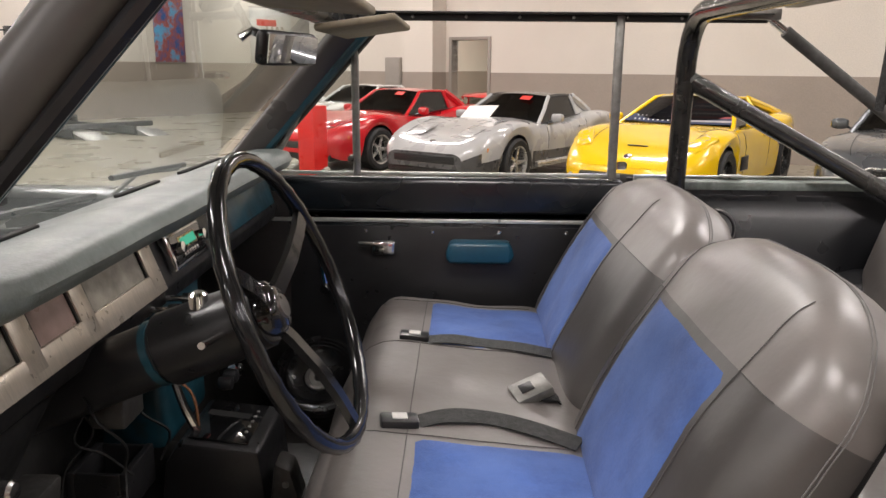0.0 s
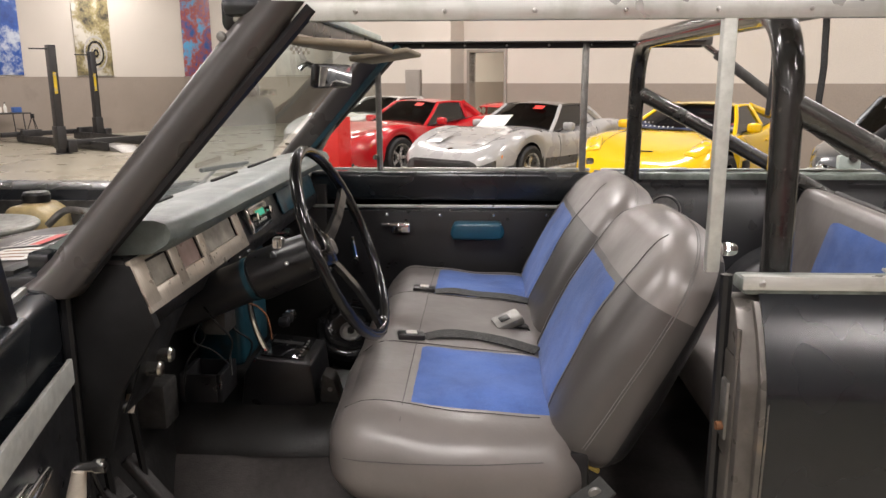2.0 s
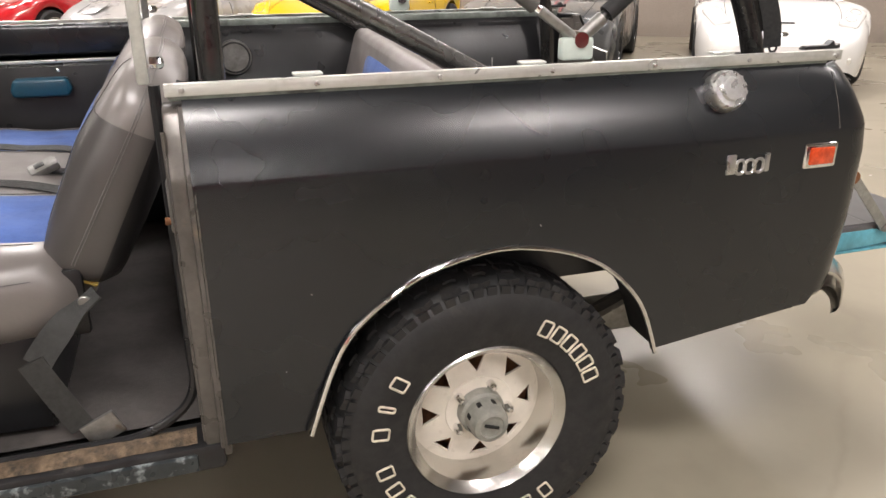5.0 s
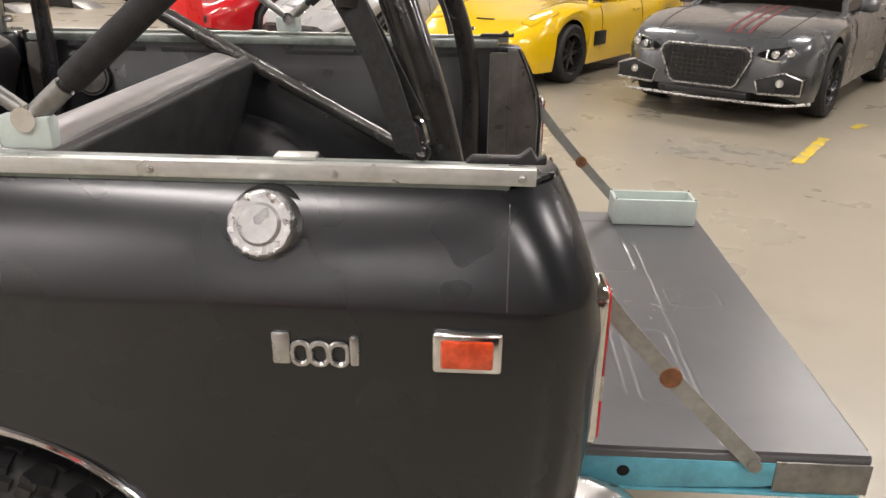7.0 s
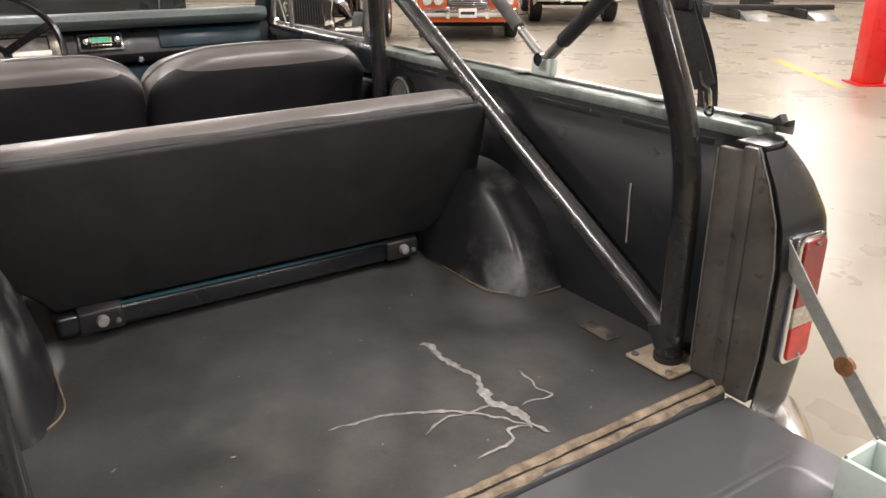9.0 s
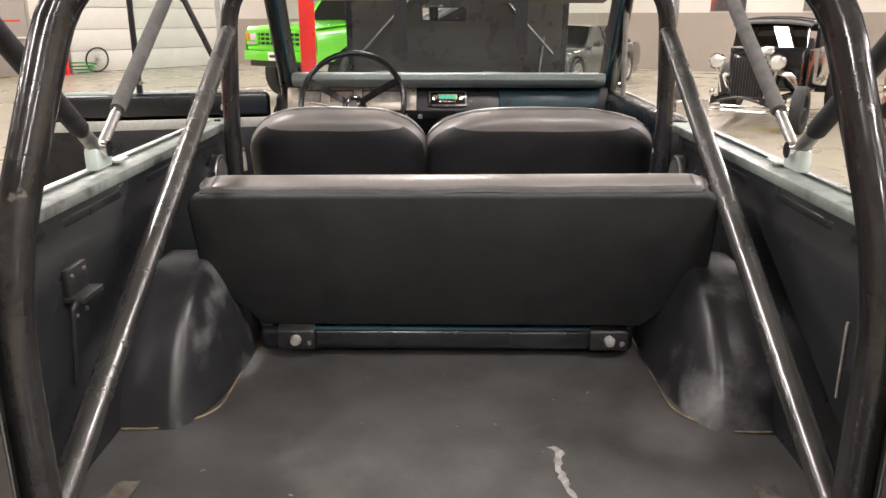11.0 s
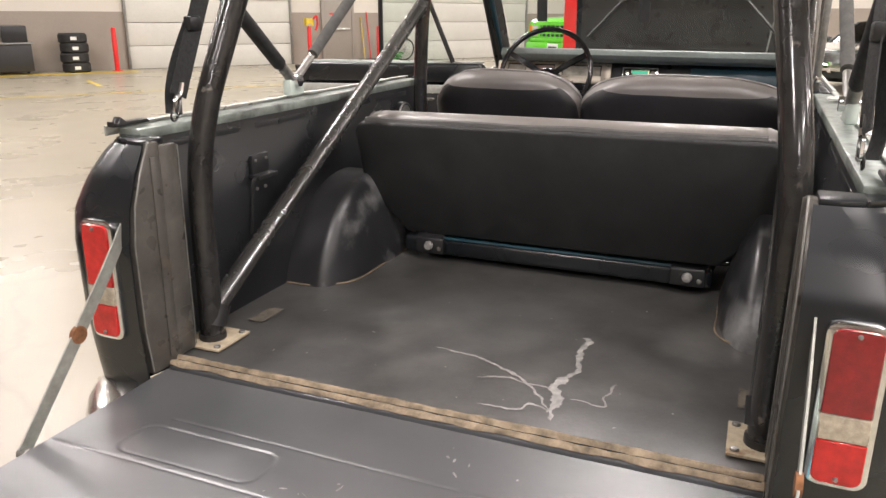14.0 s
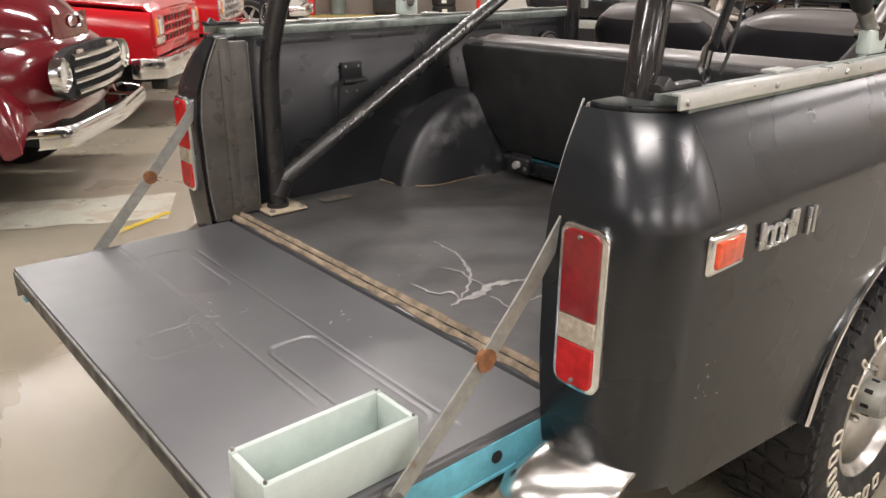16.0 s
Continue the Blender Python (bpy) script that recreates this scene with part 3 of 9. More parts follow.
    part("machine", rbox(-0.5, 0.05, -0.2, 0.22, 0.76, 1.15, 0.03), M["plastic"], cart)
    part("tray", rbox(0.1, 0.45, -0.2, 0.2, 0.76, 0.9, 0.02), M["panel_white"], cart)
    for x in (-0.45, 0.35):
        part("wheel", lathe([(0.04, -0.02), (0.04, 0.02)], 12, "y", m=Matrix.Translation((x, -0.26, 0.04))), M["rubber"], cart)
    rub = thing("waste_bin", "grey-green plastic waste bin by the wall", "bin", hall(1.55, V0 + 0.5))
    part("body", lathe([(0.2, 0), (0.2, 0.01), (0.27, 0.82), (0.255, 0.82), (0.19, 0.03)], 20, "z"), mk("bin_plastic", (0.14, 0.17, 0.16), 0.5), rub)
    part("rim", lathe([(0.265, 0.8), (0.295, 0.8), (0.295, 0.85), (0.265, 0.85)], 20, "z", closed=True), M["panel_white"], rub)
    cab = thing("red_cabinet", "red tool cabinet by the wall", "cabinet", hall(2.6, V0 + 0.5))
    part("body", rbox(-0.4, 0.4, -0.3, 0.3, 0.03, 1.0, 0.012), M["red_steel"], cab)
    for i in range(4):
        part("drawer", rbox(-0.36, 0.36, 0.3, 0.32, 0.08 + 0.22 * i, 0.27 + 0.22 * i, 0.006), M["red_steel"], cab)
    part("feet", rbox(-0.38, 0.38, -0.28, 0.28, 0, 0.03, 0), M["dark"], cab)
    # brooms, bicycle wheel and hose
    for u, c, h in ((-9.75, "yellow_line", 1.35), (-9.95, "red_steel", 1.5)):
        br = thing("broom", "floor broom leaning on the wall", "broom", hall(u, V0 + 0.02))
        part("handle", tube([(0, 0.18, 0.1), (0.05, 0.02, h)], 0.016, 8), M[c], br)
        part("brush", rbox(-0.2, 0.2, 0.13, 0.23, 0, 0.1, 0.01), M["plastic"], br)
    wheel = thing("bicycle_wheel", "large spoked wheel leaning on the wall", "wheel", hall(-11.1, V0 + 0.32, 0.36) @ pose(0, 0, 0, -10))
    part("tyre", tube([(0.34 * math.cos(a), 0, 0.34 * math.sin(a)) for a in (2 * math.pi * i / 36 for i in range(36))], 0.025, 8, closed=True), M["rubber"], wheel)
    for i in range(10):
        a = math.pi * i / 10
        part("spoke", tube([(-0.33 * math.cos(a), 0, -0.33 * math.sin(a)), (0.33 * math.cos(a), 0, 0.33 * math.sin(a))], 0.006, 5), M["steel"], wheel)
    hose = thing("hose_coil", "coiled green hose on the floor", "hose", hall(-10.5, V0 + 0.6, 0.02))
    part("coil", tube([((0.2 + 0.004 * i) * math.cos(i * 0.4), (0.2 + 0.004 * i) * math.sin(i * 0.4), 0.02 + 0.006 * i) for i in range(50)], 0.018, 6),
         mk("green_hose", (0.03, 0.22, 0.03), 0.5), hose)


def floor_mark(u, v, length, width, turn, label, mat="yellow_line"):
    b, up = bmesh.new(), 0.004 if mat == "yellow_line" else 0.002
    n = max(6, int(length / 0.06))
    rows = []
    for i in range(n + 1):
        x = -length / 2 + length * i / n
        w = width / 2
        e0, e1 = 0.18 * w * noise.noise((u + x * 7, v, 0)), 0.18 * w * noise.noise((u + x * 7, v, 5))
        rows.append([b.verts.new((x, -w + e0, up)), b.verts.new((x, w + e1, up))])
    skin(b, rows)
    structure("floor_line", b, M[mat], label, "floor marking", hall(u, v, 0.0, turn))


def build_floor_marks():
    say = "worn yellow line painted on the concrete"
    floor_mark(0.4, 5.6, 1.0, 0.09, 92, say)
    floor_mark(-0.1, 5.05, 1.0, 0.55, 12, "grey worn patch on the concrete", "grey_patch")
    floor_mark(0.5, 6.8, 0.25, 0.09, 80, say)
    floor_mark(-8.5, 5.03, 2.3, 0.12, -2, say)
    floor_mark(-8.5, 0.2, 1.1, 0.1, 0, say)
    floor_mark(-10.2, -1.3, 0.9, 0.1, 70, say)
    floor_mark(-0.5, -14.0, 9.0, 0.09, 0, say)
    floor_mark(-1.2, -16.4, 1.6, 0.1, 90, say)
    floor_mark(0.2, -19.5, 6.0, 0.5, 0, "broad yellow band painted along the wall")
    floor_mark(-8.9, -20.1, 1.2, 0.12, 0, say)
    floor_mark(2.09, -2.06, 0.4, 0.05, 60, say)
    floor_mark(2.6, -2.3, 1.2, 0.55, 8, "pale greenish worn patch on the concrete", "pale_patch")


def lift_post(name, label, u, v, h, w, mat, turn=0):
    t = thing(name, label, "vehicle lift", hall(u, v, 0, turn), "lift posts")
    part("column", rbox(-w / 2, w / 2, -w * 0.4, w * 0.4, 0.02, h, 0.012), mat, t)
    part("foot_plate", rbox(-w * 0.9, w * 0.9, -w * 0.9, w * 0.9, 0, 0.02, 0.004), mat, t)
    part("carriage", rbox(-w * 0.62, w * 0.62, -w * 0.52, w * 0.52, 0.12, 0.6, 0.012), mat, t)
    return t


def build_west():
    """The lift, table and banners before the west wall."""
    lift = []
    for u, v in ((-16.7, 5.8), (-20.0, 8.45)):
        t = lift_post("lift_column", "slim black column of a four-post car lift", u, v, 2.32, 0.19, M["lift_black"])
        part("warning_strip", rbox(0.096, 0.1, -0.045, 0.02, 1.3, 1.75, 0), M["yellow_line"], t, "yellow warning strip")
        part("motor", rbox(-0.1, 0.16, 0.1, 0.3, 0.02, 0.3, 0.03), M["lift_black"], t)
        part("arm", rbox(-0.02, 0.02, -0.45, 0.0, 2.22, 2.25, 0.005), M["lift_black"], t)
        lift.append(t)
    ramp_ = thing("lift_platform", "low grey steel lift platform with black runways on the floor", "lift ramp", hall(-18.4, 6.7))
    for y in (0.0, 1.5):
        part("runway", prism([(-2.4, 0.0), (2.6, 0.0), (2.1, 0.13), (-2.4, 0.13)], y, y + 0.55, "y", 0.005), M["steel"], ramp_)
        part("side_rail", rbox(-2.4, 2.1, y - 0.05, y - 0.002, 0.02, 0.2, 0.008), M["lift_black"], ramp_)
        part("wheel_stop", rbox(-2.35, -2.2, y + 0.02, y + 0.53, 0.13, 0.32, 0.02), M["lift_black"], ramp_)
    for x in (-2.6, 1.2):
        part("cross_beam", rbox(x, x + 0.18, -0.4, 2.4, 0.14, 0.26, 0.01), M["lift_black"], ramp_)
    tab = thing("folding_table", "dark folding table crowded with bottles", "table", hall(-21.3, 6.25, 0, 90))
    part("tabletop", rbox(-0.9, 0.9, -0.37, 0.37, 0.72, 0.75, 0.008), M["lift_black"], tab)
    for x in (-0.75, 0.75):
        for y in (-0.3, 0.3):
            part("leg", tube([(x, y, 0), (x * 0.95, y, 0.72)], 0.014, 8), M["lift_black"], tab)
        part("brace", tube([(x, -0.3, 0.3), (x, 0.3, 0.3)], 0.01, 6), M["lift_black"], tab)
    for i in range(7):
        x = -0.75 + 0.24 * i
        at = hall(-21.3, 6.25, 0.75, 90) @ pose(x, 0.05 * (i % 3), 0)
        if i % 2:
            k = thing("spray_bottle", "small cleaning bottle on the table", "bottle", at, "bottles on the table")
            part("bottle", lathe([(0.0001, 0), (0.04, 0), (0.04, 0.15), (0.02, 0.19), (0.015, 0.23)], 12, "z"), M["paper"] if i % 4 == 1 else mk("blue_bottle", (0.03, 0.13, 0.5), 0.3), k)
            part("cap", lathe([(0.017, 0.23), (0.017, 0.27), (0.0001, 0.27)], 10, "z"), M["plastic"], k)
        else:
            k = thing("parts_box", "small cardboard box on the table", "box", at, "boxes on the table")
            part("carton", rbox(-0.1, 0.1, -0.08, 0.08, 0, 0.1 + 0.03 * i % 0.07, 0.004), mk("box_blue", (0.05, 0.12, 0.35), 0.6) if i % 4 else M["paper"], k)
            part("flap", rbox(-0.1, 0.1, -0.004, 0.004, 0.1, 0.104, 0), M["paper"], k)
    tri = thing("tripod", "black camera tripod standing folded out", "tripod", hall(-21.35, 7.35))
    for a in (0.3, 2.4, 4.5):
        part("leg", tube([(0.26 * math.cos(a), 0.26 * math.sin(a), 0), (0.02 * math.cos(a), 0.02 * math.sin(a), 0.6)], 0.012, 6), M["plastic"], tri)
    part("head", rbox(-0.04, 0.04, -0.04, 0.04, 0.58, 0.7, 0.01), M["plastic"], tri)

    def banner(v0, v1, z0, z1, cols, label, word=""):
        u = U0 + 0.012
        k = thing("wall_banner", label, "banner", HALL, "wall banners")
        m = bpy.data.materials.new("banner_print")
        t, p = nodes_of(m)
        c = ramp(t, noise_at(t, 1.6, 5, 0.7), [(0.36, cols[0]), (0.5, cols[1]), (0.62, cols[2])])
        t.links.new(c, p.inputs["Base Color"])
        p.inputs["Roughness"].default_value = 0.5
        part("cloth", rbox(u, u + 0.012, v0, v1, z0, z1, 0.003), m, k)
        for z in (z0, z1):
            part("batten", tube([(u + 0.008, v0 - 0.02, z), (u + 0.008, v1 + 0.02, z)], 0.012, 8), M["steel"], k)
        if word:
            cu = bpy.data.curves.new("word", "FONT")
            cu.body, cu.size, cu.extrude = word, 0.42, 0.002
            tmp = bpy.data.objects.new("word", cu)
            me = bpy.data.meshes.new_from_object(tmp)
            bpy.data.objects.remove(tmp)
            me.materials.clear()
            me.materials.append(mk("banner_letters", (0.5, 0.62, 0.78), 0.5, var=0.05))
            o = new("word", me)
            o.parent = k
            o.matrix_local = Matrix.Translation((u + 0.02, v0 + 0.33, z0 + 0.08)) @ Matrix(((0, 0, 1, 0), (0, -1, 0, 0), (1, 0, 0, 0), (0, 0, 0, 1))) @ Matrix.Diagonal((1, 1, 1, 1))
            o["label"] = "pale blue upright lettering"
        return k
    banner(6.4, 7.55, 1.72, 3.75, ((0.02, 0.06, 0.25), (0.03, 0.1, 0.4), (0.55, 0.6, 0.68)), "blue and white hanging banner with upright lettering", "ICONIC")
    k = banner(9.05, 10.15, 1.7, 4.3, ((0.05, 0.045, 0.035), (0.3, 0.25, 0.12), (0.6, 0.57, 0.5)), "banner printed with a wheel in brown and grey")
    for r, mat in ((0.42, "alloy_print"), (0.3, "dark"), (0.22, "alloy_print"), (0.1, "dark")):
        m = Matrix.Translation((U0 + 0.026 + 0.004 * (0.42 - r) / 0.1, 9.65, 2.35)) @ Matrix.Diagonal((1, 0.85, 1.2, 1))
        part("printed_ring", lathe([(r, 0.0), (r - 0.055, 0.0), (r - 0.055, 0.002), (r, 0.002)], 32, "x", closed=True, m=m), M[mat], k)
    banner(12.6, 13.7, 1.68, 4.3, ((0.03, 0.1, 0.3), (0.35, 0.08, 0.05), (0.1, 0.35, 0.6)), "banner printed in red and blue")
    k = banner(16.4, 18.3, 1.72, 3.6, ((0.5, 0.49, 0.46), (0.58, 0.56, 0.52), (0.62, 0.6, 0.56)), "white banner with a small chequered pattern")
    for i in range(8):
        for j in range(4):
            if (i + j) % 2:
                part("check", rbox(U0 + 0.026, U0 + 0.028, 17.1 + 0.12 * i, 17.22 + 0.12 * i, 2.5 + 0.12 * j, 2.62 + 0.12 * j, 0), M["wall_grey"], k)
    part("red_bar", rbox(U0 + 0.026, U0 + 0.028, 16.7, 17.6, 2.98, 3.2, 0), M["sticker_red"], k)
    banner(-3.58, -2.81, 1.72, 3.95, ((0.06, 0.06, 0.065), (0.1, 0.1, 0.1), (0.22, 0.2, 0.18)), "charcoal hanging banner with a pale diagonal")
    banner(-6.1, -5.1, 1.72, 3.12, ((0.03, 0.03, 0.03), (0.08, 0.06, 0.06), (0.35, 0.06, 0.04)), "dark banner with a round emblem and a red foot")
    post = thing("red_guard_post", "short broad red steel post on the floor by the cars", "post", hall(-7.66, 5.4))
    part("column", rbox(-0.15, 0.15, -0.13, 0.13, 0.02, 1.06, 0.012), M["red_steel"], post)
    part("foot_plate", rbox(-0.22, 0.22, -0.2, 0.2, 0, 0.02, 0.004), M["red_steel"], post)
    lift_post("red_lift_column", "tall red column of a two-post car lift", -4.9, -5.4, 3.2, 0.22, M["red_steel"], 45)


build_hall()
build_south_wall()
build_floor_marks()
build_west()


# ---- the open truck ----
SIDE = [(1.216, 0.800), (1.205, 0.811), (1.19, 0.8225), (1.17, 0.8345), (1.14, 0.85), (1.11, 0.8625), (1.085, 0.8715), (1.064, 0.878), (1.06, 0.8788), (0.98, 0.8795), (0.8, 0.875), (0.6, 0.865), (0.4, 0.85)]
REAR = [(1.216, 1.0), (1.15, 1.035), (1.08, 1.06), (1.0, 1.072), (0.8, 1.07), (0.65, 1.055), (0.55, 1.03)]
ARCH = spline([(-0.44, 0, 0.45), (-0.355, 0, 0.665), (-0.23, 0, 0.78), (-0.1, 0, 0.834), (0.06, 0, 0.85), (0.255, 0, 0.793), (0.39, 0, 0.668), (0.456, 0, 0.508)], 8)

truck = thing("open_top_truck", "satin black open-top vintage off-road truck, doorless side open and tailgate down", "truck")


def body_bottom(x):
    if x <= -0.44:
        return 0.45
    if x >= 0.456:
        return min(0.6, 0.508 + (x - 0.456) * 0.13)
    for a, b in zip(ARCH, ARCH[1:]):
        if a.x <= x <= b.x:
            return a.z + (b.z - a.z) * (x - a.x) / (b.x - a.x + 1e-9)
    return 0.53


def quarter_panel(s):
    """The rear side panel with its wheel arch, rolled round the rear corner; s is the side."""
    cols = [("side", x) for x in [-0.63 + 0.0195 * i for i in range(10)] + [p.x for p in ARCH] + [0.47, 0.52, 0.6, 0.7, 0.8, 0.88, 0.93]]
    cols += [("arc", a) for a in range(1, 10)] + [("rear", y) for y in (0.76, 0.72, 0.69, 0.662)]
    upper = [1.216, 1.21, 1.205, 1.198, 1.19, 1.18, 1.17, 1.155, 1.14, 1.125, 1.11, 1.097, 1.085, 1.074, 1.064, 1.06]
    rows = []
    rc = 0.1
    for kind, q in cols:
        foot = body_bottom(q) if kind == "side" else 0.6
        col = []
        for z in upper + [1.06 + (foot - 1.06) * t for t in (0.02, 0.06, 0.14, 0.25, 0.38, 0.52, 0.66, 0.8, 0.9, 0.97, 1.0)]:
            y, xr = lerp(SIDE, z), lerp(REAR, z)
            if kind == "side":
                x = q if q < 0.7 else 0.7 + (q - 0.7) * (xr - rc - 0.7) / 0.23
                col.append((x, s * y, z))
            elif kind == "arc":
                a = math.pi / 2 * q / 10
                col.append((xr - rc + rc * math.sin(a), s * (y - rc + rc * math.cos(a)), z))
            else:
                col.append((xr, s * min(q, y - rc), z))
        rows.append(col)
    return sheet(rows, thick=0.004)


def side_panels(s):
    p = part("quarter_panel", quarter_panel(s), M["paint"], truck, "satin black steel side panel", 11.5)
    trim = tube([(q.x, s * 0.876, q.z) for q in ARCH], 0.0065, 8)
    part("arch_trim", trim, M["chrome"], p, "thin bright wheel-arch trim")
    seam = tube([(0.925, s * (lerp(SIDE, z) + 0.0005), z) for z in (1.2, 1.17, 1.14, 1.11, 1.085, 1.064)], 0.0009, 5)
    part("seam", seam, M["jamb"], p)
    # inner wall of the bed, with its ledge
    inner = sheet([[(x, s * 0.728, 0.47 if x < -0.3 else 0.69), (x, s * 0.728, 1.13), (x, s * 0.735, 1.14), (x, s * 0.742, 1.225)] for x in (-0.62, -0.36, -0.3, 0, 0.3, 0.6, 0.99)], thick=0.004)
    part("inner_panel", inner, M["liner"], truck, "black scuffed inner bed side")
    for x0 in (-0.52, -0.2, 0.22, 0.56):
        b = rbox(x0, x0 + 0.27, min(s * 0.7345, s * 0.744), max(s * 0.7345, s * 0.744), 1.155, 1.2, 0.003)
        pp = part("pressed_panel", b, M["liner"], truck)
        part("worn_edge", tube([(x0 + 0.01, s * 0.7345, 1.156), (x0 + 0.26, s * 0.7345, 1.156)], 0.0014, 5), M["scrape"], pp)
    ledge = rbox(-0.655, 0.925, min(s * 0.735, s * 0.802), max(s * 0.735, s * 0.802), 1.212, 1.238, 0.006)
    part("ledge", ledge, mk("worn_green_ledge", (0.22, 0.25, 0.228), 0.42, metal=0.2, var=0.3, scale=20, stain=(0.06, 0.06, 0.06), stain_at=(0.55, 0.7), stain_scale=9), truck, "worn ledge with old green paint")
    rail = rbox(-0.66, 0.96, min(s * 0.8025, s * 0.808), max(s * 0.8025, s * 0.808), 1.2225, 1.246, 0.002)
    rbox(-0.66, 0.96, min(s * 0.79, s * 0.808), max(s * 0.79, s * 0.808), 1.243, 1.247, 0.0015, bm=rail)
    r = part("side_rail", rail, M["alu"], truck, "weathered aluminium side rail")
    for i in range(7):
        screw(r, (-0.628 + 0.2615 * i, s * 0.808, 1.234), (0, s, 0), 0.006, "screw", M["cap"])
    for x in (-0.38, 0.12, 0.62):
        part("clip", rbox(x - 0.03, x + 0.03, min(s * 0.76, s * 0.79), max(s * 0.76, s * 0.79), 1.247, 1.253, 0.002), M["alu"], r)
    # rear corner: post, cap and hinge plates
    b = prism([(0.955, 0.69), (0.955, 1.22), (0.985, 1.22), (1.02, 1.15), (1.046, 1.08), (1.058, 1.0), (1.056, 0.8), (1.045, 0.69)], s * 0.656, s * 0.728, "y", 0.004)
    post = part("rear_post", b, M["jamb"], truck, "worn dark rear body post")
    edge = [(1.0465, s * 0.6555, 0.7), (1.0575, s * 0.6555, 0.8), (1.0595, s * 0.6555, 1.0), (1.0475, s * 0.6555, 1.09), (1.0215, s * 0.6555, 1.16), (0.99, s * 0.6555, 1.225)]
    part("worn_edge", tube(edge, 0.0022, 6), M["steel"], post, "bare rubbed edge")
    part("worn_edge", tube([(0.9, s * 0.6545, 0.71), (0.9, s * 0.6545, 1.205)], 0.0018, 6), M["steel"], post)
    part("channel", rbox(0.968, 0.99, min(s * 0.6525, s * 0.658), max(s * 0.6525, s * 0.658), 0.71, 1.19, 0.002), M["jamb"], post)
    part("post_lip", rbox(0.9, 0.958, min(s * 0.655, s * 0.672), max(s * 0.655, s * 0.672), 0.7, 1.21, 0.005), M["jamb"], post)
    part("corner_cap", prism([(0.925, s * 0.67), (0.994, s * 0.67), (0.997, s * 0.70), (0.987, s * 0.74), (0.965, s * 0.77), (0.925, s * 0.79)], 1.211, 1.225, "z", 0.004), M["paint"], post)
    part("top_latch", prism([(0.86, 1.246), (0.975, 1.246), (0.975, 1.26), (0.962, 1.253), (0.952, 1.269), (0.936, 1.256), (0.87, 1.256)], s * 0.76, s * 0.782, "y", 0.003), M["plastic"], post, "black folding-top latch")
    for z in (0.83, 1.0, 1.06, 1.1):
        part("bolt", lathe([(0.011, 0), (0.011, 0.006), (0.006, 0.011), (0.0001, 0.012)], 8, "z",
                           m=Matrix.Translation((1.03, s * 0.69, z)) @ Matrix.Rotation(math.pi / 2, 4, "Y")), M["steel"], post)
    # lamps
    ya, yb = sorted((s * 0.7, s * 0.792))
    b = prism(round_rect(ya, yb, 0.78, 1.06, 0.022, 0.022), 1.06, 1.08, "x", 0.005)
    lamp = part("tail_lamp", b, M["chrome"], truck, "tall tail lamp with chrome rim")
    for z0, z1, lo, hi, k in ((0.789, 0.864, 0.015, 0, "red_lens"), (0.8645, 0.9085, 0, 0, "clear_lens"), (0.909, 1.051, 0, 0.015, "dark_red_lens" if s > 0 else "red_lens")):
        part("lens", prism(round_rect(ya + 0.01, yb - 0.01, z0, z1, lo, hi), 1.068, 1.085, "x", 0.002, 1), M[k], lamp)
    for z in (0.8, 1.042):
        screw(lamp, (1.0855, s * 0.746, z), (1, 0, 0), 0.004)
    mx, mz = (0.04, 0.018) if s > 0 else (0.0, 0.0)
    b = rbox(0.822 + mx, 0.922 + mx, min(s * 0.874, s * 0.889), max(s * 0.874, s * 0.889), 0.968 + mz, 1.034 + mz, 0.007, 3)
    mark = part("side_marker", b, M["chrome"], truck, "side marker lamp with chrome rim")
    part("lens", rbox(0.835 + mx, 0.909 + mx, min(s * 0.88, s * 0.894), max(s * 0.88, s * 0.894), 0.979 + mz, 1.023 + mz, 0.004), M["orange_lens"], mark)
    # name badge: plain bright shapes, a block at each end of three rounded rings
    x = 0.683 if s > 0 else 0.595
    lo, hi = min(s * 0.8785, s * 0.886), max(s * 0.8785, s * 0.886)
    for w, h, ring in ((0.026, 0.05, False), (0.023, 0.034, True), (0.025, 0.034, True), (0.025, 0.034, True), (0.014, 0.047, False)):
        if ring:
            line = round_rect(x, x + w, 0.973 + mz, 0.973 + mz + h, w * 0.45, w * 0.45, 4)
            k = tube([Vector((px, (lo + hi) / 2, pz)) for px, pz in line], 0.0042, 6, closed=True)
        else:
            k = rbox(x, x + w, lo, hi, 0.973 + mz, 0.973 + mz + h, 0.005)
        part("badge_stroke", k, M["cap"], truck, "bright raised badge shape")
        x += w + 0.003
    if s > 0:
        for x in (0.618, 0.636):
            part("badge_stroke", rbox(x, x + 0.008, lo, hi, 0.982, 1.032, 0.002), M["cap"], truck, "bright raised badge shape")
    rng = random.Random(3)
    for _ in range(9 if s > 0 else 5):
        z = rng.gauss(0.76, 0.03) if s > 0 else rng.uniform(0.6, 0.9)
        px = rng.gauss(0.9, 0.02) if s > 0 else rng.uniform(-0.5, 0.8)
        b = bmesh.new()
        put = Matrix.LocRotScale((px, s * (lerp(SIDE, z) + 0.0012), z), Euler((math.pi / 2, rng.uniform(0, 3), 0)), (1, rng.uniform(1, 4), 1))
        bmesh.ops.create_circle(b, cap_ends=True, segments=6, radius=rng.uniform(0.0009, 0.0022), matrix=put)
        part("paint_chip", b, M["scrape"], p)
    # wheel house inside the bed
    rows = []
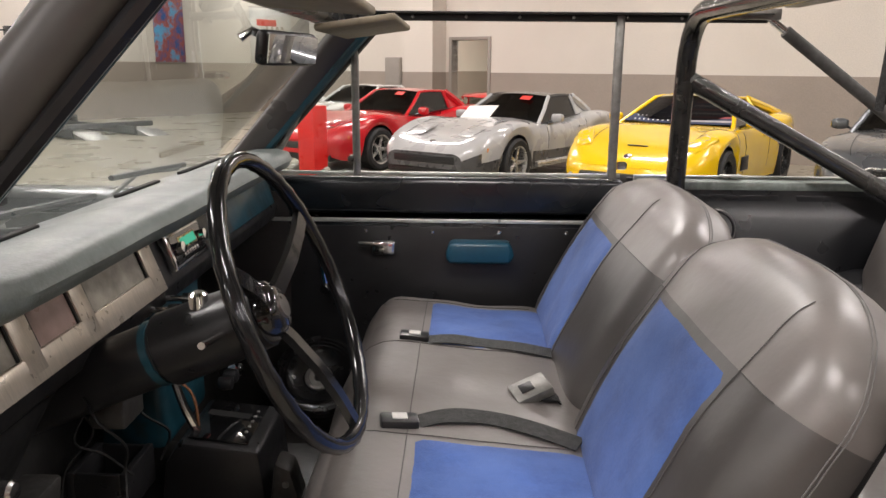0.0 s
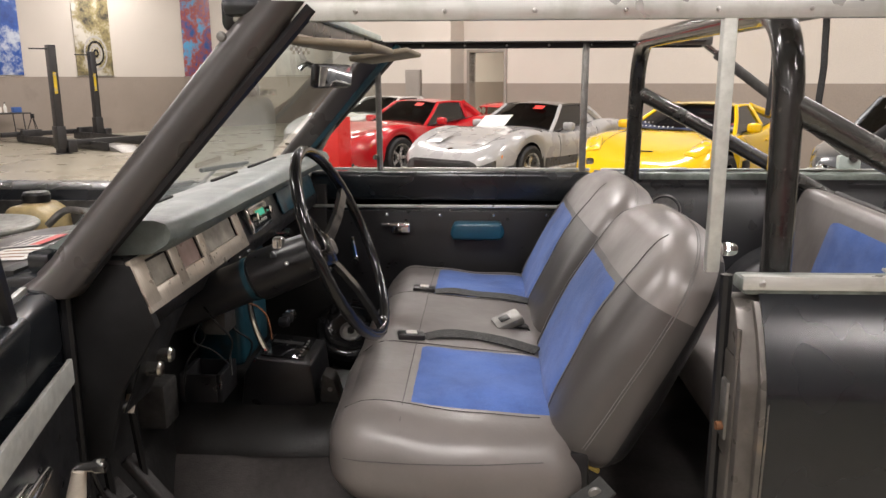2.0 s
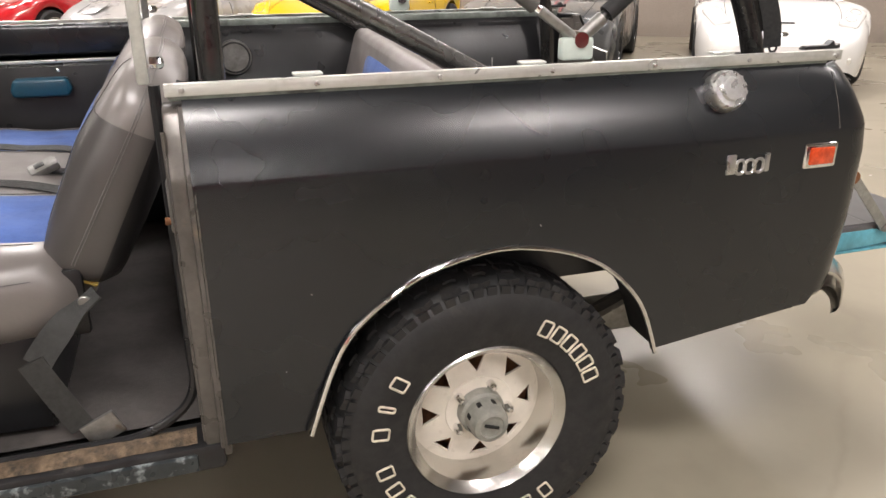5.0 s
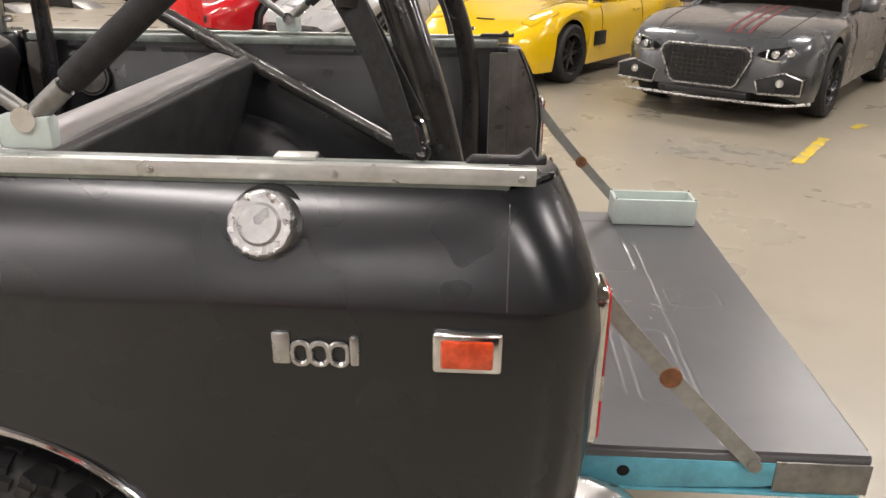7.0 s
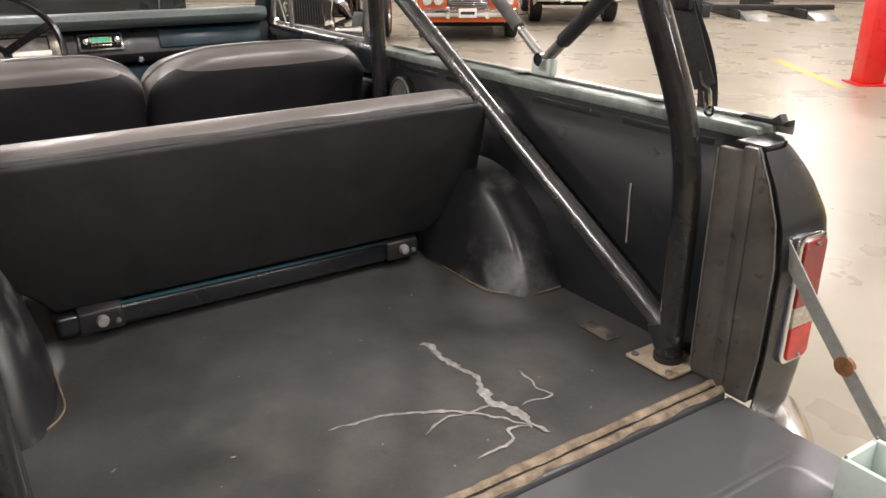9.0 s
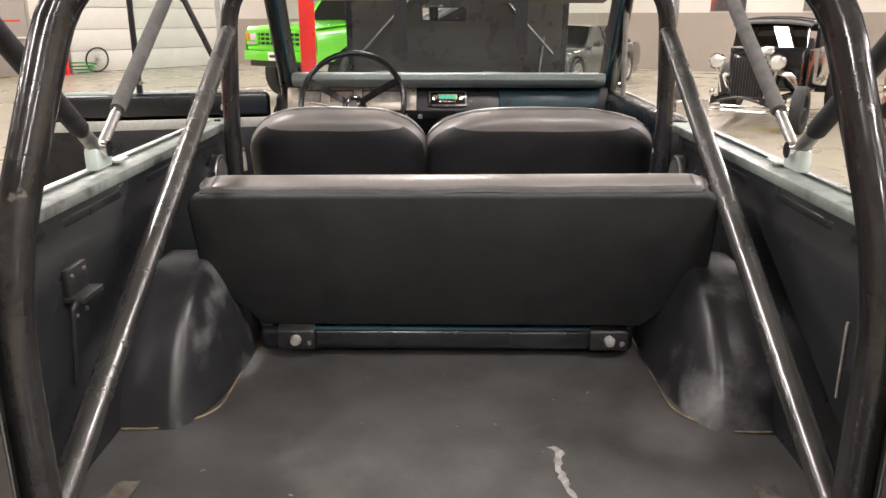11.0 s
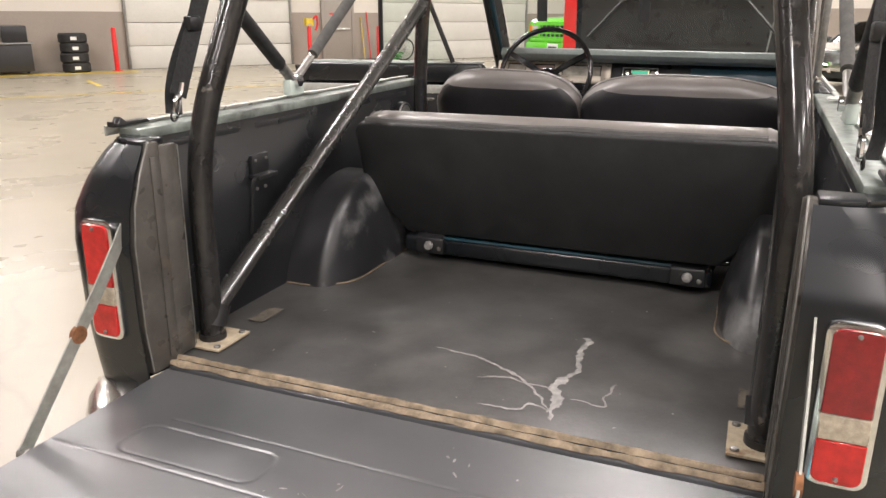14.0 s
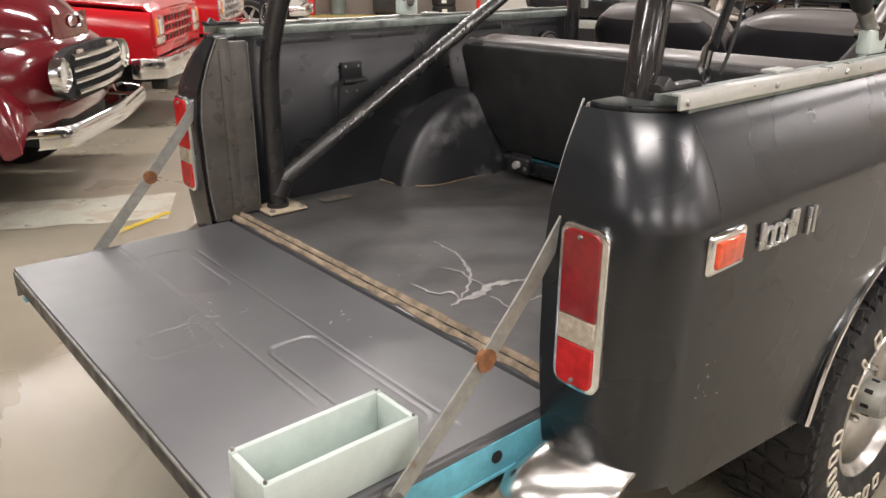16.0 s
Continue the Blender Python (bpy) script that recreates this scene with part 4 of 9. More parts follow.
    for i in range(37):
        a = math.pi * i / 36
        c, h = -math.cos(a), math.sin(a)
        half = (0.36 if c > 0 else 0.27) + 0.02 * (1 - h) ** 4
        row = [(0.02 + half * c, s * yy, 0.69 + 0.295 * h) for yy in (0.728, 0.69, 0.65, 0.62)]
        for j in range(1, 13):
            k = math.cos(math.pi / 2 * j / 12) ** 0.8
            out = (1 - k ** 2.2) ** (1 / 2.2) if j < 12 else 1.0
            row.append((0.02 + half * c * k, s * (0.62 - (0.097 - 0.045 * h * k) * out), 0.69 + 0.295 * h * k))
        rows.append(row)
    b = sheet(rows)
    bmesh.ops.remove_doubles(b, verts=b.verts, dist=1e-5)
    wh = part("wheel_house", b, M["house"], truck, "rounded black inner wheel house with pale scuffs and painted highlight smears", 60)
    line = [(0.02 - 0.29 * c, s * yy, 0.6975) for c, yy in ((1, 0.72), (1, 0.63))] + [(-0.18, s * 0.527, 0.6975), (0.32, s * 0.527, 0.6975)]
    line += [(0.4, s * 0.63, 0.6975), (0.4, s * 0.72, 0.6975)]
    part("foot_seam", tube(bend(line, 0.06), 0.0026, 6), M["sill_tan"], wh, "rusty sealed foot")
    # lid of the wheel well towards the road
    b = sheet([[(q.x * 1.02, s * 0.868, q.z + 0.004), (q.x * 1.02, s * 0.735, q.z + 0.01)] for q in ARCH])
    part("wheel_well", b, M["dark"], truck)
    return p


side_panels(-1)
side_panels(1)


def fuel_cap():
    b = lathe([(0.0001, 0.052), (0.026, 0.052), (0.03, 0.046), (0.042, 0.046), (0.046, 0.04), (0.049, 0.03), (0.05, 0.0)], 32, "y")
    tilt = Matrix.Translation((0.588, -0.83, 1.163)) @ Matrix.Rotation(radians(-22), 4, "X") @ Matrix.Rotation(math.pi, 4, "Z")
    bmesh.ops.transform(b, matrix=tilt, verts=b.verts)
    c = part("fuel_cap", b, M["cap"], truck, "round ribbed chrome fuel cap")
    for i in range(14):
        a = 2 * math.pi * i / 14
        k = rbox(-0.004, 0.004, 0.03, 0.047, 0.036, 0.044, 0.001, m=Matrix.Rotation(a, 4, "Y"))
        bmesh.ops.transform(k, matrix=tilt, verts=k.verts)
        part("grip", k, M["cap"], c)
    b = lathe([(0.05, 0.0), (0.058, 0.001), (0.06, -0.004)], 32, "y", m=tilt)
    part("ring", b, M["dark"], c)


fuel_cap()


def bed():
    f = sheet([[(x, y, 0.694 + 0.0015 * noise.noise((x * 5, y * 5, 0))) for y in [-0.728 + 0.0728 * i for i in range(21)]] for x in [-0.34 + 0.0664 * i for i in range(21)]])
    fl = part("bed_floor", f, M["bed_floor"], truck, "scuffed black bed floor with a bare scratch")
    # the branching scratch in the floor paint
    lines = [[(0.463, 0.218), (0.482, 0.239), (0.53, 0.231), (0.584, 0.234), (0.652, 0.249), (0.7, 0.232), (0.754, 0.216), (0.79, 0.232), (0.828, 0.239), (0.873, 0.231)],
             [(0.865, 0.233), (0.815, 0.2), (0.766, 0.159), (0.74, 0.13), (0.716, 0.095), (0.69, 0.04), (0.671, -0.02), (0.66, -0.111)],
             [(0.766, 0.217), (0.761, 0.146), (0.753, 0.1), (0.774, 0.04)], [(0.869, 0.237), (0.852, 0.19), (0.886, 0.166), (0.894, 0.081)],
             [(0.8, 0.262), (0.8, 0.285), (0.805, 0.337), (0.774, 0.331), (0.73, 0.337), (0.689, 0.341)], [(0.86, 0.237), (0.88, 0.243), (0.905, 0.248)]]
    width = [0.011, 0.0042, 0.0034, 0.0045, 0.0034, 0.006]
    b = bmesh.new()
    for i_line, (ln, w) in enumerate(zip(lines, width)):
        pts = spline([(x, y, 0.6958 + 0.0003 * i_line) for x, y in ln], 8)
        rows = []
        for i, p in enumerate(pts):
            d = (pts[min(i + 1, len(pts) - 1)] - pts[max(i - 1, 0)]).normalized()
            k = w * (0.35 + 0.9 * abs(noise.noise(p * 23)) + 0.5 * abs(noise.noise(p * 70))) * (1.6 if 0.7 < p.x < 0.84 and w > 0.01 else 0.9) + 0.0008
            n = Vector((-d.y, d.x, 0))
            k = max(0.0006, k * min(1.0, (i + 0.5) / 5, (len(pts) - i - 0.5) / 5))
            p = p + n * 0.006 * noise.noise(p * 47)
            rows.append([b.verts.new(p + n * k * (1 + 0.6 * noise.noise(p * 110))), b.verts.new(p - n * k * (1 + 0.6 * noise.noise(p * 95)))])
        skin(b, rows)
    part("scratch", b, M["scrape"], fl, "bare pale branching scratch")
    rng = random.Random(5)
    for _ in range(26):
        b = bmesh.new()
        put = Matrix.LocRotScale((rng.uniform(0.1, 0.9), rng.uniform(-0.5, 0.5), 0.6985), Euler((0, 0, rng.uniform(0, 3))), (1, rng.uniform(1, 3), 1))
        bmesh.ops.create_circle(b, cap_ends=True, segments=6, radius=rng.uniform(0.0009, 0.0026), matrix=put)
        part("fleck", b, M["scrape"], fl)
    part("riser", rbox(-0.345, -0.335, -0.72, 0.72, 0.45, 0.69, 0), M["liner"], truck)
    seal = ((0.954, 0.698, 5), (0.957, 0.7055, 2), (0.963, 0.7075, 1), (0.9685, 0.7045, 1.5), (0.9715, 0.6975, 1), (0.978, 0.697, 1), (0.981, 0.7025, 2), (0.987, 0.7045, 1), (0.993, 0.7015, 3), (0.997, 0.696, 5))
    rows = [[(x + 0.0014 * k * noise.noise((y * 14, x * 60, 0)) + 0.0012 * noise.noise((y * 60, x * 80, 4)), y, z + 0.0022 * noise.noise((y * 30, x * 90, 3))) for x, z, k in seal] for y in [-0.655 + 0.00655 * i for i in range(201)]]
    part("sill_seal", sheet(rows), M["sill_tan"], truck, "dirty tan double seal along the sill", 60)
    part("seal_gap", rbox(0.9705, 0.979, -0.65, 0.65, 0.6955, 0.6985, 0), M["dark"], truck)
    part("sill_plate", rbox(0.965, 1.0, -0.655, 0.655, 0.66, 0.694, 0.004), M["gate"], truck)
    part("gap_strip", rbox(0.9985, 1.006, -0.65, 0.65, 0.62, 0.672, 0), M["dark"], truck)
    for s in (-1, 1):
        pl = part("foot_plate", rbox(0.775, 0.905, min(s * 0.585, s * 0.70), max(s * 0.585, s * 0.70), 0.698, 0.705, 0.002), M["bare_tan"], truck, "bare tan-rust foot plate")
        for x in (0.79, 0.89):
            screw(pl, (x, s * 0.60, 0.705), (0, 0, 1), 0.009)
        part("patch", rbox(0.6, 0.7, min(s * 0.6, s * 0.645), max(s * 0.6, s * 0.645), 0.6975, 0.6985, 0), M["floor_patch"], pl)
    # fold-out bracket and rod on the left inner side
    br = part("jack_bracket", rbox(0.465, 0.545, -0.725, -0.712, 1.06, 1.115, 0.004), M["paint_worn"], truck, "small bracket with a hanging rod")
    part("lip", rbox(0.462, 0.55, -0.725, -0.685, 1.05, 1.062, 0.003), M["paint_worn"], br)
    part("rod", tube(bend([(0.545, -0.70, 1.055), (0.565, -0.70, 1.05), (0.57, -0.712, 0.9)], 0.01), 0.005, 8), M["paint_worn"], br)
    for x, z in ((0.48, 1.1), (0.53, 1.1), (0.49, 1.02), (0.53, 1.02)):
        screw(br, (x, -0.714, z), (0, 1, 0), 0.005)
    part("rod", tube([(0.62, 0.722, 1.05), (0.622, 0.722, 0.9)], 0.003, 6), M["scrape"], truck)


bed()


def tailgate():
    def relief(x, y):
        """Height of the pressed inner sheet: sunk panels, long grooves and shallow dents."""
        z = 0.0007 * noise.noise((x * 6, y * 4, 3)) + 0.0004 * noise.noise((x * 17, y * 13, 1))
        for x0, x1, y0, y1, r in ((1.22, 1.322, -0.51, -0.195, 0.03), (1.212, 1.32, 0.152, 0.56, 0.03), (1.373, 1.505, -0.06, 0.047, 0.02)):
            dx, dy = abs(x - (x0 + x1) / 2) - (x1 - x0) / 2 + r, abs(y - (y0 + y1) / 2) - (y1 - y0) / 2 + r
            d = math.hypot(max(dx, 0), max(dy, 0)) + min(max(dx, dy), 0) - r
            t = min(1.0, max(0.0, 0.5 - d / 0.006))
            z -= (0.0012 if r > 0.02 else 0.0008) * t * t * (3 - 2 * t) + 0.0009 * math.exp(-(d / 0.0032) ** 2)
        for gx, y0, y1 in ((1.193, -0.48, 0.6), (1.345, -0.64, 0.5)):
            if y0 < y < y1:
                z -= 0.001 * math.exp(-((x - gx - 0.004 * math.sin(y * 3)) / 0.0032) ** 2)
        return z
    gate = part("tailgate", rbox(1.006, 1.6, -0.655, 0.655, 0.652, 0.684, 0.006, 3), M["gate"], truck, "lowered tailgate, inner side grey-black and worn")
    xs = [1.008, 1.0095] + [1.012 + 0.0025 * i for i in range(234)] + [1.597, 1.5985]
    ys = [-0.653, -0.6515] + [-0.648 + 0.0054 * i for i in range(241)] + [0.6515, 0.653]
    rows = [[(x, y, 0.6842 if i in (0, len(xs) - 1) or j in (0, len(ys) - 1) else 0.69 + relief(x, y)) for j, y in enumerate(ys)] for i, x in enumerate(xs)]
    part("inner_sheet", sheet(rows), M["gate"], gate, "pressed grey-black inner sheet, scuffed and dented", 50)
    for s in (-1, 1):
        part("side_edge", prism([(1.03, 0.612), (1.03, 0.668), (1.595, 0.668), (1.595, 0.642), (1.4, 0.615), (1.1, 0.6)], s * 0.652, s * 0.658, "y", 0.002), M["sky_blue"], gate, "chalky blue painted edge")
        part("edge_flange", rbox(1.03, 1.59, min(s * 0.63, s * 0.66), max(s * 0.63, s * 0.66), 0.598, 0.606, 0.002), M["sky_blue"], gate)
        part("edge_hole", lathe([(0.012, 0), (0.012, 0.002)], 12, "y", m=Matrix.Translation((1.16, s * 0.659, 0.64))), M["dark"], gate)
        part("corner_plate", rbox(1.43, 1.6, min(s * 0.657, s * 0.662), max(s * 0.657, s * 0.662), 0.61, 0.675, 0.003), M["steel"], gate, "bare worn corner plate")
    part("outer_skin", rbox(1.04, 1.598, -0.65, 0.65, 0.64, 0.652, 0.004), M["paint"], gate)
    part("end_edge", rbox(1.594, 1.602, -0.65, 0.65, 0.642, 0.682, 0.003), M["paint_worn"], gate)

    part("bare_edge", tube([(1.6005, y * 0.0625, 0.6835 + 0.0006 * noise.noise((y, 1, 0))) for y in range(-10, 11)], 0.0035, 6), M["steel"], gate, "bare rubbed outer edge")
    rng = random.Random(8)
    for i in range(14):                       # fine scuffs fanned over the middle
        x, y, a, n = 1.37 + rng.gauss(0, 0.025), -0.05 + rng.gauss(0, 0.05), rng.gauss(1.1, 0.5), rng.uniform(0.01, 0.05)
        line = [(x + math.cos(a) * n * t, y + math.sin(a) * n * t, 0.6905) for t in (-1, -0.3, 0.3, 1)]
        part("scuff", tube(line, [0.0001, 0.0004, 0.0004, 0.0001], 4), M["steel"], gate)
    for cx, cy, n in ((1.33, -0.12, 7), (1.1, 0.1, 6), (1.28, -0.05, 3)):
        for _ in range(n):
            b = bmesh.new()
            put = Matrix.LocRotScale((cx + rng.gauss(0, 0.02), cy + rng.gauss(0, 0.06), 0.6904), Euler((0, 0, rng.uniform(0, 3))), (1, rng.uniform(1.2, 4), 1))
            bmesh.ops.create_circle(b, cap_ends=True, segments=7, radius=rng.uniform(0.001, 0.0035), matrix=put)
            part("paint_chip", b, M["scrape"], gate, "pale chip in the paint")
    for s in (-1, 1):
        pts = [(1.045, s * 0.685, 1.055), (1.125, s * 0.685, 0.955), (1.215, s * 0.682, 0.855), (1.385, s * 0.672, 0.678)]
        st = part("tailgate_strap", ribbon(pts, 0.03, (1, 0, 1.2), 0.004), M["strap_steel"], truck, "flat folding steel tailgate strap with a rusty joint")
        k = lathe([(0.019, -0.005), (0.019, 0.005)], 14, "y", m=Matrix.Translation((1.215, s * 0.682, 0.855)))
        part("joint", k, M["rust"], st)
        part("pivot", lathe([(0.016, -0.008), (0.016, 0.008)], 12, "y", m=Matrix.Translation((1.045, s * 0.685, 1.055))), M["steel"], st)
        part("foot", lathe([(0.013, -0.012), (0.013, 0.012)], 12, "y", m=Matrix.Translation((1.385, s * 0.668, 0.676))), M["steel"], st)
    # pale tray on the tailgate
    tray = thing("metal_tray", "pale grey-green open metal tray lying on the tailgate", "tray")
    x0, x1, y0, y1, z0, z1, w = 1.312, 1.575, 0.532, 0.64, 0.691, 0.775, 0.011
    b = rbox(x0, x1, y0, y0 + w, z0, z1, 0.003)
    rbox(x0, x1, y1 - w, y1, z0, z1, 0.003, bm=b)
    part("long_side", b, M["box_green"], tray)
    for xa in (x0, x1 - w):
        part("end", rbox(xa, xa + w, y0 + w, y1 - w, z0, z1 - 0.001, 0.003), M["box_green"], tray)
    part("base", rbox(x0 + w, x1 - w, y0 + w, y1 - w, z0, z0 + 0.006, 0), M["box_green"], tray)
    for x, y in ((x0 + 0.006, y0 + 0.006), (x1 - 0.006, y1 - 0.006), (x0 + 0.006, y1 - 0.006), (x1 - 0.006, y0 + 0.006)):
        screw(tray, (x, y, z1), (0, 0, 1), 0.003)
    part("stain", rbox(x1 - w - 0.03, x1 - w - 0.002, y0 + 0.02, y0 + 0.06, z0 + 0.0065, z0 + 0.007, 0), M["sill_tan"], tray)
    # rear bumper
    rows = []
    for i in range(113):
        y = -0.84 + 0.015 * i
        k = max(0, abs(y) - 0.7) / 0.14
        xo = 1.19 - 0.1 * k ** 1.6
        up = min(1, max(0, (abs(y) - 0.64) / 0.06))
        up = 0.055 * up * up * (3 - 2 * up)
        sec = ((-0.03, 0.46), (-0.006, 0.465), (0.0, 0.48), (-0.002, 0.53), (-0.014, 0.557), (-0.045, 0.582), (-0.1, 0.6), (-0.14, 0.603))
        loop = [(xo + dx, y, z + up) for dx, z in sec] + [(xo + dx - 0.005, y, z + up - 0.006) for dx, z in reversed(sec)]
        rows.append(loop)
    b = bmesh.new()
    rings = [[b.verts.new(p) for p in loop] for loop in rows]
    skin(b, rings, True)
    b.faces.new(rings[0]), b.faces.new(rings[-1])
    part("rear_bumper", b, M["polished"], truck, "worn chrome rear bumper", 50)
    for s in (-1, 1):
        part("bumper_iron", rbox(0.9, 1.1, min(s * 0.42, s * 0.48), max(s * 0.42, s * 0.48), 0.5, 0.58, 0.006), M["steel"], truck)


tailgate()


def set_off(build, *step):
    """Builds parts of the truck and moves them by a small step."""
    old = set(truck.children)
    build()
    for ob in truck.children:
        if ob not in old:
            ob.location = ob.location + Vector(step)


def underbody():
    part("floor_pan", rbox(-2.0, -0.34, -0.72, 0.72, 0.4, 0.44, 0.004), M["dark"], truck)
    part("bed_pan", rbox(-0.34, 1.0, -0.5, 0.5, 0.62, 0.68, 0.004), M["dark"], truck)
    for s in (-1, 1):
        part("frame_rail", rbox(-3.1, 1.05, min(s * 0.36, s * 0.44), max(s * 0.36, s * 0.44), 0.33, 0.43, 0.01), M["steel"], truck)
        part("leaf_spring", tube(spline([(-0.62, s * 0.48, 0.46), (-0.3, s * 0.48, 0.36), (0.0, s * 0.48, 0.33), (0.35, s * 0.48, 0.38), (0.66, s * 0.48, 0.5)]), 0.025, 6), M["engine"], truck)
    part("rear_axle", lathe([(0.05, -0.68), (0.05, -0.14), (0.13, -0.08), (0.14, 0.0), (0.13, 0.08), (0.05, 0.14), (0.05, 0.68)], 16, "y", m=Matrix.Translation((0, 0, 0.385))), M["engine"], truck)
    part("front_axle", lathe([(0.05, -0.68), (0.05, 0.68)], 12, "y", m=Matrix.Translation((-2.54, 0, 0.385))), M["engine"], truck)


underbody()


def wheel():
    """A road wheel whose outer face looks to -y; its hub is at the origin."""
    w = new("wheel")
    prof = [(0.2, 0.1), (0.2, -0.1), (0.215, -0.118), (0.245, -0.126), (0.3, -0.132), (0.345, -0.126), (0.368, -0.11), (0.381, -0.09), (0.384, -0.05), (0.385, 0.0),
            (0.384, 0.05), (0.381, 0.09), (0.368, 0.11), (0.345, 0.126), (0.3, 0.132), (0.245, 0.126), (0.215, 0.118)]
    ty = part("tyre", lathe(prof, 64, "y", closed=True), M["rubber"], w, "black all-terrain tyre with cream lettering marks", 30)
    b = bmesh.new()
    for i in range(66):
        a0 = 2 * math.pi * i / 66
        for y, hw, sh in ((-0.094, 0.021, 0.0), (-0.047, 0.02, 0.03), (0.0, 0.019, 0.055), (0.047, 0.02, 0.03), (0.094, 0.021, 0.0)):
            m = Matrix.Rotation(a0 + sh + 0.015 * (i % 2), 4, "Y")
            r = 0.387 if abs(y) < 0.08 else 0.3815
            join(b, rbox(-0.0155, 0.0155, y - hw, y + hw, r - 0.014, r + 0.003, 0.0, m=m @ Matrix.Rotation(0.22 * (1 if i % 2 else -1), 4, "Z")))
        m = Matrix.Rotation(a0 + 0.03, 4, "Y")
        for s in (-1, 1):
            join(b, rbox(-0.012, 0.012, s * 0.115 - 0.006, s * 0.115 + 0.006, 0.35, 0.372, 0.0, m=m))
    part("tread", b, M["rubber"], w, "deep blocky tread", smooth=False)
    # raised cream shapes on the side wall, one hollow block for each character
    for a0, a1, n in ((9, 50, 6), (-103, -75, 3), (-234, -126, 10)):
        for i in range(n):
            wide = 0.006 if n == 3 and i == 1 else 0.0145
            m = Matrix.Rotation(radians(a0 + (a1 - a0) * i / (n - 1)), 4, "Y")
            line = [Vector((px, -0.1325, pz)) for px, pz in round_rect(-wide, wide, 0.262, 0.302, 0.004, 0.004, 2)]
            k = tube(line, 0.0032, 5, closed=True)
            bmesh.ops.transform(k, matrix=m, verts=k.verts)
            part("raised_mark", k, M["letter"], w, "raised cream block outline")
    rim = part("rim", lathe([(0.2, 0.1), (0.2, -0.098), (0.213, -0.117), (0.209, -0.121), (0.196, -0.106), (0.186, -0.098), (0.18, -0.03), (0.178, 0.0), (0.168, 0.0), (0.17, 0.09)], 48, "y", closed=True),
               M["polished"], w, "polished outer rim")
    b = bmesh.new()
    n, y = 8, -0.028
    P = lambda r, a, yy: (r * math.cos(a), yy, r * math.sin(a))
    for i in range(n):
        a0, a1 = 2 * math.pi * i / n, 2 * math.pi * (i + 1) / n
        am, h = (a0 + a1) / 2, (a1 - a0) * 0.3
        o = [P(0.18, a0 + (a1 - a0) * t, y + 0.012) for t in (0, 0.25, 0.5, 0.75, 1)]
        q = [P(0.09, a0, y - 0.02), P(0.09, a1, y - 0.02)]
        hA, hB, hC = P(0.106, am, y - 0.014), P(0.152, am + h * 0.8, y - 0.003), P(0.152, am - h * 0.8, y - 0.003)
        vv = [b.verts.new(p) for p in o + q + [hA, hB, hC]]
        f = b.faces.new
        f((vv[5], vv[6], vv[7]))
        f((vv[6], vv[4], vv[3], vv[8], vv[7]))
        f((vv[3], vv[2], vv[1], vv[9], vv[8]))
        f((vv[1], vv[0], vv[5], vv[7], vv[9]))
    bmesh.ops.remove_doubles(b, verts=b.verts, dist=1e-5)
    bmesh.ops.recalc_face_normals(b, faces=b.faces)
    bmesh.ops.solidify(b, geom=b.faces[:], thickness=0.008)
    part("spoke_disc", b, M["rim_white"], w, "aged white spoked wheel centre")
    part("brake_drum", lathe([(0.0001, 0.02), (0.165, 0.02), (0.165, 0.08)], 24, "y"), M["rust"], w)
    part("disc_centre", lathe([(0.0001, -0.05), (0.092, -0.05), (0.098, -0.03)], 28, "y"), M["rim_white"], w)
    hub = part("hub", lathe([(0.062, -0.05), (0.06, -0.075), (0.052, -0.08), (0.05, -0.12), (0.044, -0.135), (0.032, -0.14), (0.03, -0.134), (0.0001, -0.133)], 24, "y"), M["strap_steel"], w, "tarnished locking hub")
    part("hub_mark", rbox(-0.02, 0.02, -0.139, -0.134, -0.004, 0.004, 0.001), M["dark"], w)
    for i in range(8):
        a = 2 * math.pi * i / 8
        part("hub_slot", rbox(-0.006, 0.006, -0.11, -0.09, 0.047, 0.052, 0.002, m=Matrix.Rotation(a, 4, "Y")), M["dark"], w)
    for i in range(5):
        a = 2 * math.pi * i / 5 + 0.3
        m = Matrix.Translation((0.075 * math.cos(a), 0, 0.075 * math.sin(a)))
        part("lug_nut", lathe([(0.012, -0.045), (0.011, -0.075), (0.006, -0.082), (0.0001, -0.083)], 6, "y", m=m), M["chrome"], w)
    return w


def put_wheels():
    w = wheel()
    w.parent = truck
    w.matrix_local = pose(0, -0.752, 0.385, 0, 20, 0)
    w["label"] = "all-terrain wheel with white spoked centre"
    for x, y, a in ((0, 0.752, 40), (-2.54, -0.752, 70), (-2.54, 0.752, 10)):
        k = copy_thing(w, pose(x, y, 0.385, 0, a, 180 if y > 0 else 0))
        k.parent = truck


put_wheels()


